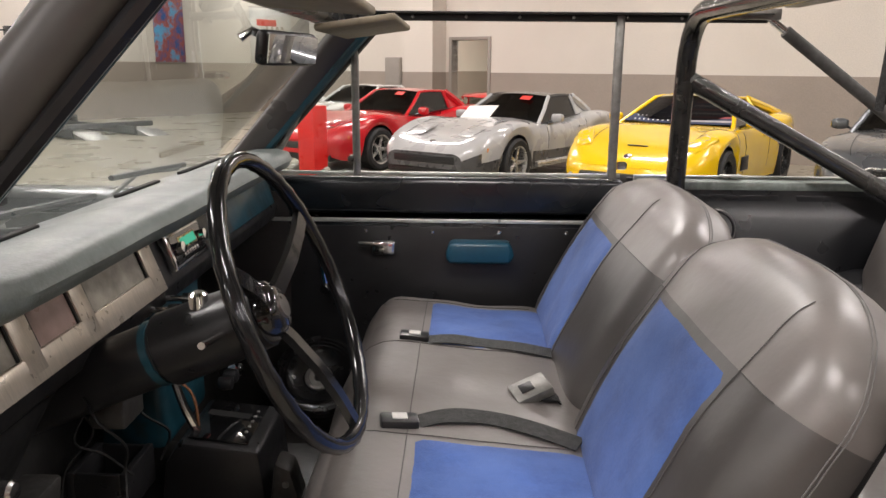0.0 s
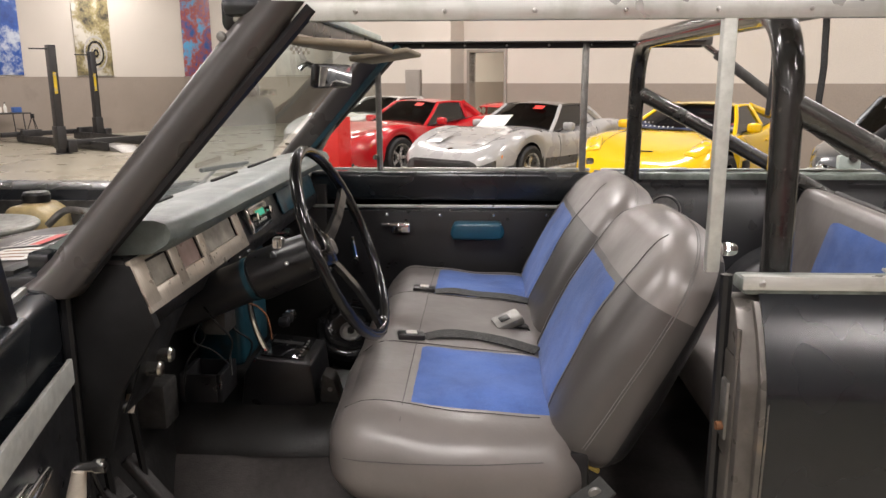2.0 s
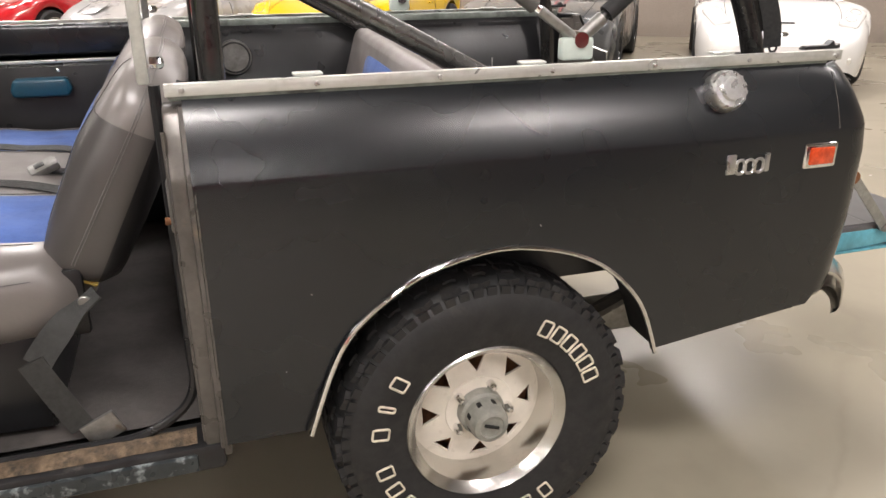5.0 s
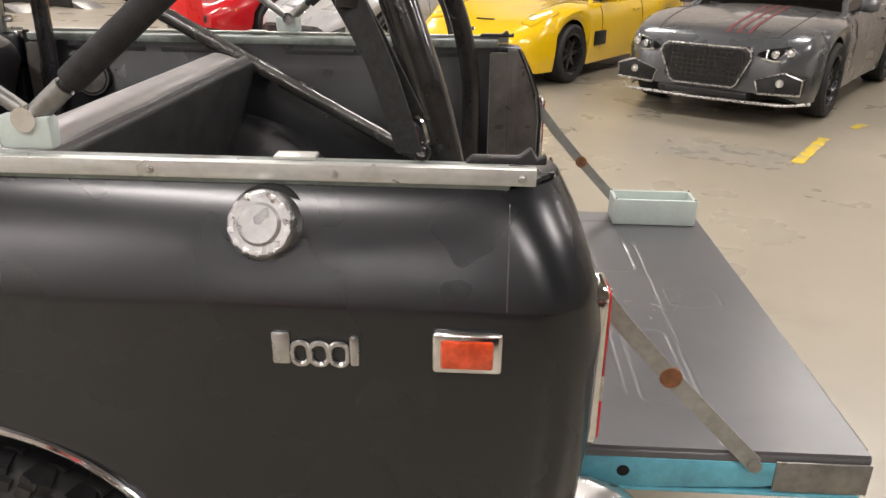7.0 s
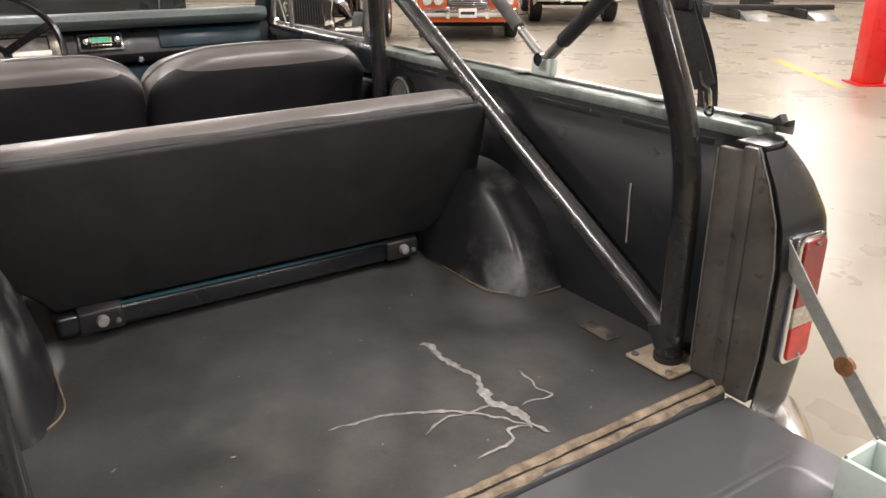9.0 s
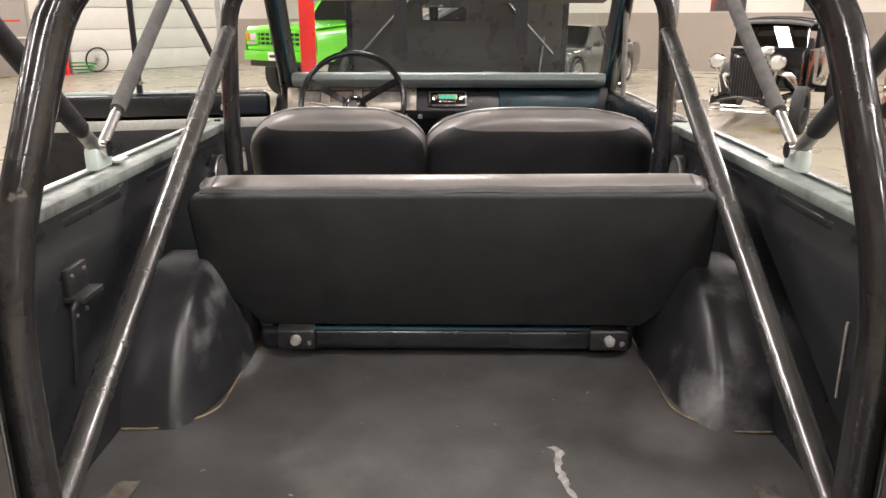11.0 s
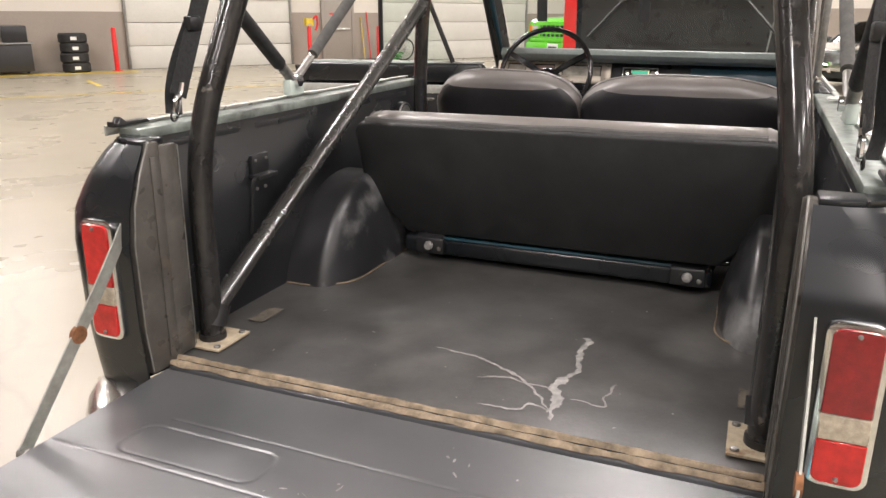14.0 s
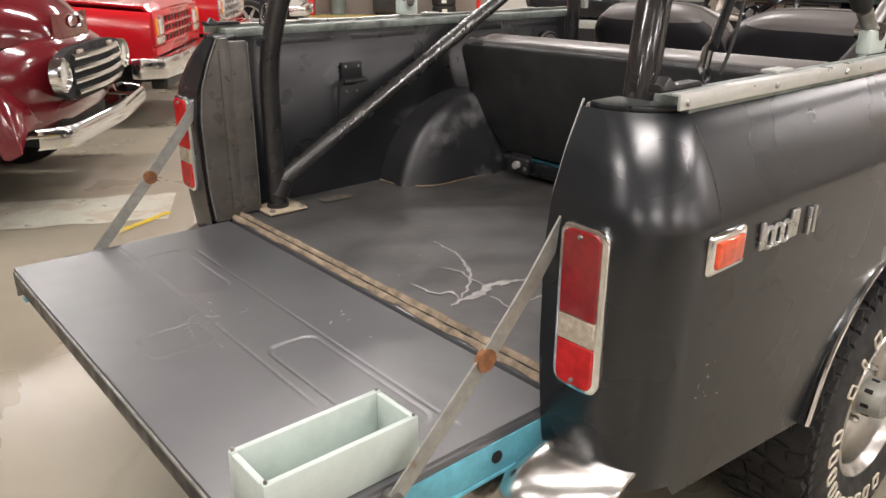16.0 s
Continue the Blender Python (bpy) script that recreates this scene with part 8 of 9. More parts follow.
LOW_COUPE = dict(length=4.7, wide=1.76, axles=(0.98, 3.47), r=0.33, low=0.2, tyre=0.23, nose=0.3,
                 centre=((0, 0.5), (0.12, 0.6), (0.5, 0.7), (1.1, 0.8), (1.65, 0.87), (2.4, 0.86), (3.3, 0.9), (4.2, 0.86), (4.55, 0.8), (4.7, 0.62)),
                 shoulder=((0, 0.5), (0.2, 0.67), (0.6, 0.81), (0.98, 0.885), (1.4, 0.86), (2.0, 0.8), (2.7, 0.81), (3.4, 0.93), (4.2, 0.87), (4.7, 0.62)),
                 half=((0, 0.6), (0.14, 0.74), (0.5, 0.84), (0.98, 0.88), (1.6, 0.83), (2.3, 0.79), (2.9, 0.82), (3.5, 0.89), (4.2, 0.84), (4.7, 0.7)),
                 cabin=(1.78, 2.38, 3.1, 3.42, 1.2, 0.68, 0.5), sail=0.07, rear_side=False)
SPORT = dict(length=4.43, wide=1.86, axles=(0.93, 3.6), r=0.335, low=0.17, tyre=0.26, nose=0.35, spokes=7,
             centre=((0, 0.5), (0.1, 0.58), (0.45, 0.7), (1.0, 0.82), (1.5, 0.9), (2.4, 0.9), (3.4, 0.96), (4.1, 0.95), (4.35, 0.9), (4.43, 0.7)),
             shoulder=((0, 0.5), (0.15, 0.6), (0.5, 0.77), (0.93, 0.88), (1.4, 0.89), (2.2, 0.87), (2.9, 0.91), (3.6, 0.99), (4.2, 0.95), (4.43, 0.7)),
             half=((0, 0.55), (0.12, 0.74), (0.45, 0.88), (0.93, 0.925), (1.6, 0.89), (2.4, 0.87), (3.0, 0.89), (3.6, 0.94), (4.2, 0.88), (4.43, 0.78)),
             cabin=(1.55, 2.25, 2.85, 3.85, 1.235, 0.74, 0.52), sail=0.06)
SEDAN = dict(length=4.75, wide=1.88, axles=(0.9, 3.65), r=0.35, low=0.2, tyre=0.25, nose=0.2, four=True, spokes=10,
             centre=((0, 0.64), (0.06, 0.72), (0.35, 0.83), (0.9, 0.91), (1.5, 0.97), (2.6, 0.98), (3.8, 1.0), (4.5, 1.0), (4.7, 0.96), (4.75, 0.8)),
             shoulder=((0, 0.62), (0.08, 0.72), (0.35, 0.82), (0.9, 0.91), (1.5, 0.92), (2.6, 0.93), (3.6, 0.97), (4.4, 0.98), (4.7, 0.94), (4.75, 0.8)),
             half=((0, 0.66), (0.08, 0.76), (0.3, 0.88), (0.9, 0.94), (1.6, 0.915), (2.6, 0.905), (3.3, 0.93), (3.7, 0.945), (4.5, 0.88), (4.75, 0.82)),
             cabin=(1.5, 2.25, 3.15, 4.1, 1.37, 0.78, 0.56), sail=0.07)
CLASSIC = dict(length=4.7, wide=1.82, axles=(0.85, 3.6), r=0.34, low=0.24, tyre=0.22, nose=0.12,
               centre=((0, 0.8), (0.05, 0.84), (0.5, 0.9), (1.5, 0.97), (2.5, 0.95), (3.6, 0.95), (4.5, 0.9), (4.7, 0.78)),
               shoulder=((0, 0.82), (0.05, 0.86), (0.5, 0.9), (1.5, 0.93), (2.5, 0.92), (3.5, 0.95), (4.5, 0.9), (4.7, 0.78)),
               half=((0, 0.84), (0.05, 0.87), (0.85, 0.91), (1.7, 0.9), (2.6, 0.9), (3.6, 0.91), (4.5, 0.86), (4.7, 0.8)),
               cabin=(1.75, 2.3, 3.15, 3.7, 1.33, 0.76, 0.56), sail=0.09)
WAGON = dict(length=4.9, wide=1.92, axles=(0.9, 3.75), r=0.39, low=0.38, tyre=0.26, nose=0.1, four=True,
             centre=((0, 1.02), (0.06, 1.06), (0.5, 1.1), (1.3, 1.15), (2.5, 1.16), (4.7, 1.16), (4.9, 1.0)),
             shoulder=((0, 1.02), (0.06, 1.06), (0.5, 1.1), (1.3, 1.13), (2.5, 1.13), (4.7, 1.14), (4.9, 1.0)),
             half=((0, 0.88), (0.06, 0.91), (0.9, 0.955), (2.5, 0.955), (4.7, 0.93), (4.9, 0.88)),
             cabin=(1.45, 1.95, 4.2, 4.75, 1.85, 0.84, 0.7), sail=0.05)


def round_lamp(t, x, y, z, r, name="headlight", lens="lamp_glass", rim="chrome"):
    h = part(name, lathe([(r * 1.15, 0.03), (r * 1.15, -0.02), (r * 1.0, -0.03), (r * 0.95, -0.01)], 24, "x", m=Matrix.Translation((x, y, z))), M[rim], t)
    part("lens", lathe([(0.0001, -0.03), (r * 0.5, -0.025), (r * 0.95, -0.008), (r * 0.95, 0.01)], 24, "x", m=Matrix.Translation((x, y, z))), M[lens], h)
    return h


def blank_plate(t, x, z):
    p = part("number_plate", rbox(x - 0.012, x, -0.155, 0.155, z - 0.075, z + 0.075, 0.004), M["paper"], t)
    part("plate_bar", rbox(x - 0.0135, x - 0.0115, -0.12, 0.12, z - 0.025, z + 0.025, 0), M["plastic"], p)


def paper_on_glass(t, spec, y, wide=0.34, tall=0.22, name="paper_notice", mat="paper", up=0.25):
    x1, x2, x3, x4, zr, wb, wr = spec["cabin"]
    zb1 = lerp(smooth_table(spec["shoulder"]), x1)
    a = math.atan2(zr - zb1, x2 - x1 + 0.1)
    k = y / wb
    p0 = Vector((x1 - 0.16 * (1 - k * k), y, zb1)).lerp(Vector((x2 - 0.06 * (1 - k * k), y * wr / wb, zr)), up)
    part(name, rbox(-tall / 2, tall / 2, -wide / 2, wide / 2, 0.02, 0.024, 0, m=Matrix.Translation(p0) @ Matrix.Rotation(-a, 4, "Y") @ Matrix.Rotation(radians(8) * k, 4, "Z")), M[mat], t)


def low_coupe(label, u, v, mat, notice):
    t = car("sports_coupe", label, hall(u, v, 0, 90), LOW_COUPE, mat, M["alloy"], "parked cars", M["tube"] if notice else None, two_tone=mk("charcoal_lower_paint", (0.05, 0.05, 0.052), 0.3, coat=0.5) if notice else None)
    part("grille", rbox(-0.008, 0.07, -0.5, 0.5, 0.36, 0.475, 0.02), M["plastic"], t, "black grille slot")
    for i in range(3):
        part("grille_bar", rbox(-0.012, 0.0, -0.47, 0.47, 0.385 + 0.03 * i, 0.391 + 0.03 * i, 0.002), M["dark"], t)
    part("valance", rbox(0.05, 0.3, -0.66, 0.66, 0.2, 0.32, 0.03), M["plastic"], t)
    for s in (-1, 1):
        part("side_lamp", rbox(0.03, 0.06, min(s * 0.52, s * 0.63), max(s * 0.52, s * 0.63), 0.39, 0.45, 0.008), M["clear_lens"], t)
        part("marker_lamp", rbox(0.3, 0.42, min(s * 0.78, s * 0.8), max(s * 0.78, s * 0.8), 0.52, 0.57, 0.006), M["amber"], t)
        part("lamp_door", rbox(-0.2, 0.2, -0.22, 0.22, 0, 0.006, 0.004, m=pose(0.52, s * 0.5, 0.752, 0, -17, 0)), mat, t, "closed pop-up headlight door")
        part("side_pipe", tube([(1.5, s * 0.82, 0.26), (3.0, s * 0.83, 0.26)], 0.045, 10), M["alloy"], t)
    part("nose_badge", lathe([(0.0001, 0.004), (0.035, 0.003), (0.04, 0)], 16, "z", m=pose(0.2, 0, 0.632, 0, -22, 0)), M["chrome"], t)
    if notice:
        paper_on_glass(t, LOW_COUPE, 0.38, 0.5, 0.34)
    paper_on_glass(t, LOW_COUPE, -0.3, 0.18, 0.1, "price_tag", "sticker_red", 0.8)
    return t


def sport(label, u, v, mat, rim, shade):
    t = car("sports_car", label, hall(u, v, 0, 90), SPORT, mat, rim, "parked cars")
    part("grille", rbox(-0.025, 0.08, -0.52, 0.52, 0.31, 0.43, 0.03), M["plastic"], t, "black mesh intake")
    part("splitter", rbox(0.0, 0.3, -0.7, 0.7, 0.16, 0.19, 0.01), M["plastic"], t)
    for s in (-1, 1):
        zz = 0.755
        h = part("headlight", pillow(0.42, 0.19, 0.07, 0.03, 0.012, 3, m=pose(0.5, s * 0.7, zz - 0.005, -s * 14, -21, s * 22)), mat, t, "long headlight under a clear cover")
        for k in (-0.1, 0.08):
            part("projector", lathe([(0.0001, 0.0), (0.04, 0.01), (0.055, 0.03), (0.06, 0.02)], 16, "z", m=pose(0.5, s * 0.7, zz + 0.024, -s * 14, -21, s * 22) @ Matrix.Translation((k, 0, -0.01))), M["lamp_glass"], h)
        part("fog_lamp", rbox(0.05, 0.09, min(s * 0.52, s * 0.68), max(s * 0.52, s * 0.68), 0.33, 0.39, 0.015), M["lamp_glass"], t)
        part("side_vent", rbox(1.45, 1.75, min(s * 0.89, s * 0.905), max(s * 0.89, s * 0.905), 0.38, 0.55, 0.02), M["plastic"], t)
    part("nose_badge", lathe([(0.0001, 0.004), (0.04, 0.003), (0.045, 0)], 16, "z", m=pose(0.16, 0, 0.61, 0, -30, 0)), M["chrome"], t)
    part("bonnet_slot", rbox(0.42, 0.45, -0.12, 0.12, 0.7, 0.712, 0.004), M["plastic"], t)
    if shade:
        x1, x2, x3, x4, zr, wb, wr = SPORT["cabin"]
        zb1 = lerp(smooth_table(SPORT["shoulder"]), x1)
        def on(k, f, d=0.05):
            a = Vector((x1 + d - 0.16 * (1 - k * k), wb * k * 0.95, zb1 + 0.02))
            c = Vector((x2 + d - 0.06 * (1 - k * k), wr * k * 0.95, zr - 0.05))
            return a.lerp(c, f)
        sh = part("sun_shade", sheet([[on(k / 6, 0.02) for k in range(-6, 7)], [on(k / 6, 0.97) for k in range(-6, 7)]]), mk("navy_cloth", (0.012, 0.018, 0.05), 0.8), t, "dark sun shade printed with stars and stripes")
        for i in range(6):
            f = 0.1 + 0.15 * i
            part("stripe", sheet([[on(k / 6, f, 0.045) for k in range(-6, 0)], [on(k / 6, f + 0.07, 0.045) for k in range(-6, 0)]]), mk("dull_red_cloth", (0.2, 0.03, 0.035), 0.8) if i % 2 else mk("dull_white_cloth", (0.3, 0.28, 0.28), 0.8), sh)
        for i in range(6):
            for j in range(8):
                part("star", lathe([(0.0001, 0.002), (0.013, 0)], 5, "z", m=Matrix.Translation(on(0.1 + 0.1 * j + 0.05 * (i % 2), 0.12 + 0.15 * i, 0.04)) @ Matrix.Rotation(radians(-35), 4, "Y")), M["paper"], sh)
    return t


def sedan(u, v):
    """A low modern grey coupe with a framed grille."""
    mat = mk("grey_metallic", (0.085, 0.09, 0.095), 0.28, metal=0.35, var=0.04, scale=1.5, rvar=0.03, coat=0.9, grain=0.05)
    t = car("grey_coupe", "dark grey modern coupe with large framed black grille", hall(u, v, 0, 90), SEDAN, mat, M["black_rim"], "parked cars")
    out = [(-0.4, 0.66), (-0.42, 0.6), (-0.31, 0.36), (-0.27, 0.335), (0.27, 0.335), (0.31, 0.36), (0.42, 0.6), (0.4, 0.66), (0.36, 0.69), (-0.36, 0.69)]
    fr = part("grille_frame", prism(out, -0.055, 0.1, "x", 0.012), M["black_rim"], t, "gloss black grille frame")
    part("grille_rim", tube([Vector((-0.056, y, z)) for y, z in out], 0.008, 6, closed=True), M["alloy"], fr)
    g = part("grille", prism([(y * 0.9, 0.51 + (z - 0.51) * 0.88) for y, z in out], -0.06, -0.05, "x"), M["dark"], fr, "black mesh grille")
    for i in range(15):
        part("mesh_wire", rbox(-0.064, -0.059, -0.35 + 0.05 * i, -0.342 + 0.05 * i, 0.4, 0.655, 0), M["black_rim"], g)
    for i in range(7):
        part("mesh_wire", rbox(-0.064, -0.059, -0.3, 0.3, 0.38 + 0.042 * i, 0.388 + 0.042 * i, 0), M["black_rim"], g)
    for s in (-1, 1):
        lamp = [(0.47, 0.62), (0.5, 0.68), (0.86, 0.74), (0.87, 0.66), (0.7, 0.6)]
        h = part("headlight", sheet([[(-0.035 + 0.36 * max(0, (y - 0.47) / 0.4) ** 2, s * y, z0), (-0.02 + 0.36 * max(0, (y - 0.47) / 0.4) ** 2, s * y, z1)] for y, z0, z1 in ((0.46, 0.63, 0.655), (0.54, 0.6, 0.69), (0.64, 0.595, 0.705), (0.74, 0.605, 0.72), (0.84, 0.64, 0.73))], thick=0.03), M["gloss_plastic"], t, "slim dark headlight")
        round_lamp(h, -0.005, s * 0.6, 0.65, 0.03, "projector")
        round_lamp(h, 0.06, s * 0.71, 0.665, 0.034, "projector")
        part("light_strip", tube([(-0.05 + 0.36 * max(0, (y - 0.47) / 0.4) ** 2, s * y, z) for y, z in ((0.5, 0.612), (0.6, 0.592), (0.7, 0.595), (0.8, 0.615))], 0.008, 6), M["lamp_glass"], h)
        k = part("side_intake", prism([(s * 0.46, 0.42), (s * 0.5, 0.3), (s * 0.86, 0.32), (s * 0.86, 0.45), (s * 0.7, 0.5)], 0.0, 0.2, "x", 0.01), M["plastic"], t, "black side intake")
        round_lamp(k, -0.005, s * 0.68, 0.41, 0.035, "fog_lamp")
        part("intake_rim", tube([(-0.008, s * y, z) for y, z in ((0.46, 0.42), (0.5, 0.3), (0.86, 0.32), (0.86, 0.45), (0.7, 0.5))], 0.01, 6, closed=True), M["alloy"], k)
    part("lower_intake", rbox(-0.05, 0.05, -0.42, 0.42, 0.24, 0.3, 0.01), M["plastic"], t)
    part("splitter", tube(bend([(0.22, -0.9, 0.22), (-0.02, -0.74, 0.22), (-0.06, 0, 0.215), (-0.02, 0.74, 0.22), (0.22, 0.9, 0.22)], 0.1), 0.014, 8), M["alloy"], t, "silver front splitter")
    zc = smooth_table(SEDAN["centre"])
    for y0 in (-0.3, -0.2, -0.1):
        rows = [[(x, y0 + k, lerp(zc, x) + 0.004) for k in (0, 0.03)] for x in [0.2 + 0.12 * i for i in range(11)]]
        part("bonnet_stripe", sheet(rows), mk("dull_red_stripe", (0.16, 0.03, 0.035), 0.4), t, "dull red bonnet stripe")
    paper_on_glass(t, SEDAN, 0.0, 0.9, 0.22, up=0.75)
    return t


def chrome_front(t, wide, z, lamps=2, grille="plastic", zb=0.5):
    part("bumper", rbox(-0.12, -0.03, -wide, wide, zb - 0.07, zb + 0.07, 0.03, 3), M["chrome"], t, "chrome front bumper")
    for s in (-1, 1):
        part("bumper_guard", rbox(-0.14, -0.05, min(s * 0.3, s * 0.38), max(s * 0.3, s * 0.38), zb - 0.1, zb + 0.12, 0.02), M["chrome"], t)
        part("bumper_iron", rbox(-0.06, 0.3, min(s * 0.32, s * 0.38), max(s * 0.32, s * 0.38), zb - 0.03, zb + 0.03, 0.004), M["steel"], t)
        for k in range(lamps):
            round_lamp(t, -0.025, s * (wide - 0.14 - 0.2 * k), z, 0.082)
        part("indicator", rbox(-0.03, 0.01, min(s * (wide - 0.26), s * (wide - 0.12)), max(s * (wide - 0.26), s * (wide - 0.12)), z - 0.2, z - 0.14, 0.01), M["amber"], t)
    g = part("grille", rbox(-0.02, 0.03, -wide + 0.28 + 0.2 * (lamps - 1), wide - 0.28 - 0.2 * (lamps - 1), z - 0.12, z + 0.1, 0.01), M[grille], t)
    for i in range(6):
        part("grille_bar", rbox(-0.03, -0.018, -wide + 0.3 + 0.2 * (lamps - 1), wide - 0.3 - 0.2 * (lamps - 1), z - 0.11 + 0.036 * i, z - 0.1 + 0.036 * i, 0.002), M["chrome"], g)
    blank_plate(t, -0.125, zb)


def old_pickup(label, u, v, mat):
    """A rounded post-war pickup with a barred oval grille, nose at the origin facing -x."""
    t = thing("vintage_pickup", label, "pickup truck", hall(u, v), "parked trucks")
    hood = []
    for x, w, z in ((0.12, 0.3, 1.12), (0.2, 0.42, 1.2), (0.45, 0.5, 1.27), (0.9, 0.6, 1.33), (1.35, 0.7, 1.38)):
        hood.append([(x, w * math.cos(a), 0.95 + (z - 0.95) * math.sin(a) ** 0.7 if a not in (0, math.pi) else 0.95) for a in (math.pi * i / 16 for i in range(17))])
    part("bonnet", sheet(hood, thick=0.01), mat, t, "", 60)
    front = [[(0.12 - 0.03 * math.cos(k), 0.3 * math.sin(k) * 1.0, z) for k in (-1.4, -0.9, -0.4, 0, 0.4, 0.9, 1.4)] for z in (0.98, 1.05, 1.12)]
    part("bonnet_nose", sheet(front, thick=0.01), mat, t)
    em = part("emblem", lathe([(0.07, 0.0), (0.075, -0.012), (0.06, -0.02), (0.05, -0.012)], 24, "x", closed=True, m=Matrix.Translation((0.085, 0.0, 1.07)) @ Matrix.Diagonal((1, 1.7, 0.6, 1))), M["chrome"], t, "oval chrome emblem")
    # front panel holding lamps and grille
    rows = []
    for i in range(25):
        y = -0.84 + 0.07 * i
        k = abs(y) / 0.84
        x = 0.02 + 0.3 * k ** 3
        top = 1.0 - 0.12 * k ** 4
        rows.append([(x + 0.1, y, top), (x + 0.02, y, top - 0.05), (x, y, 0.86), (x - 0.01, y, 0.74), (x + 0.01, y, 0.58), (x + 0.08, y, 0.5)])
    part("front_panel", sheet(rows, thick=0.008), mat, t, "", 60)
    opening = [(0.62 * math.copysign(abs(math.cos(a)) ** 0.6, math.cos(a)), 0.79 + 0.155 * math.copysign(abs(math.sin(a)) ** 0.8, math.sin(a))) for a in (2 * math.pi * i / 40 for i in range(40))]
    g = part("grille", prism(opening, -0.006, 0.05, "x"), M["dark"], t, "dark oval grille with four chrome bars")
    for i in range(4):
        z = 0.69 + 0.066 * i
        k = 0.45 * (1 - ((z - 0.79) / 0.155) ** 4) ** 0.5
        part("grille_bar", tube([(-0.02 - 0.035 * (1 - (f / 5) ** 2), k * f / 5, z) for f in range(-5, 6)], 0.019, 8), M["chrome"], g)
    for s in (-1, 1):
        round_lamp(g, 0.0, s * 0.57, 0.81, 0.085)
        part("side_lamp", rbox(-0.03, -0.01, min(s * 0.24, s * 0.32), max(s * 0.24, s * 0.32), 0.9, 0.925, 0.006), M["clear_lens"], g)
        # bulging fender over the wheel
        rows = []
        for i in range(15):
            a = math.pi * (0.04 + 0.92 * i / 14)
            x, z = 0.86 - 0.72 * math.cos(a) * (1 if a < math.pi / 2 else 0.95), 0.42 + 0.6 * math.sin(a) ** 0.8
            rows.append([(x, s * 0.5, z + 0.0), (x, s * 0.64, z + 0.02), (x, s * 0.78, z), (x, s * 0.87, z - 0.07), (x, s * 0.9, z - 0.17 if z > 0.7 else z - 0.1), (x * 0.9 + 0.086, s * 0.895, max(0.4, z - 0.26))])
        part("fender", sheet(rows, thick=0.008), mat, t, "", 70)
        part("running_board", rbox(1.55, 2.75, min(s * 0.66, s * 0.9), max(s * 0.66, s * 0.9), 0.4, 0.44, 0.015), M["plastic"], t)
        for x in (0.86, 3.7):
            car_wheel(t, x, s * 0.74, 0.37, 0.19, M["rubber"], 4, s)
        part("door", rbox(1.5, 2.5, min(s * 0.72, s * 0.76), max(s * 0.72, s * 0.76), 0.5, 1.28, 0.03, 3), mat, t)
        part("rear_fender", pillow(1.0, 0.24, 0.5, 0.11, 0.02, 4, m=Matrix.Translation((3.7, s * 0.8, 0.78))), mat, t)
    part("bumper", tube(bend([(0.2, -0.78, 0.5), (-0.08, -0.7, 0.5), (-0.12, 0, 0.5), (-0.08, 0.7, 0.5), (0.2, 0.78, 0.5)], 0.12), 0.012, 8), M["chrome"], t)
    rows = [[(x - 0.012, y, 0.44), (x - 0.028, y, 0.46), (x - 0.03, y, 0.5), (x - 0.028, y, 0.54), (x - 0.012, y, 0.56)] for x, y in ((p.x, p.y) for p in bend([(0.1, -0.84, 0), (-0.06, -0.76, 0), (-0.12, 0, 0), (-0.06, 0.76, 0), (0.1, 0.84, 0)], 0.15))]
    part("bumper_blade", sheet(rows, thick=0.008), M["chrome"], t, "chrome bumper blade")
    part("cab", pillow(1.25, 1.48, 0.95, 0.12, 0.02, 5, m=Matrix.Translation((2.05, 0, 0.92))), mat, t)
    part("roof", pillow(1.05, 1.3, 0.18, 0.08, 0.02, 5, m=Matrix.Translation((2.15, 0, 1.78))), mat, t)
    for s in (-1, 1):
        for x0, x1 in ((1.5, 1.72), (2.62, 2.58)):
            part("pillar", tube([(x0, s * 0.66, 1.32), (x1, s * 0.58, 1.74)], 0.045, 8), mat, t)
    gl = part("windscreen", sheet([[(1.48, -0.64, 1.34), (1.7, -0.57, 1.74)], [(1.42, 0, 1.34), (1.64, 0, 1.74)], [(1.48, 0.64, 1.34), (1.7, 0.57, 1.74)]]), M["car_glass"], t)
    gl.visible_shadow = False
    part("bed", rbox(2.75, 4.7, -0.62, 0.62, 0.6, 1.1, 0.02), mat, t)
    part("chassis", rbox(0.1, 4.5, -0.4, 0.4, 0.36, 0.6, 0.02), M["dark"], t)
    return t


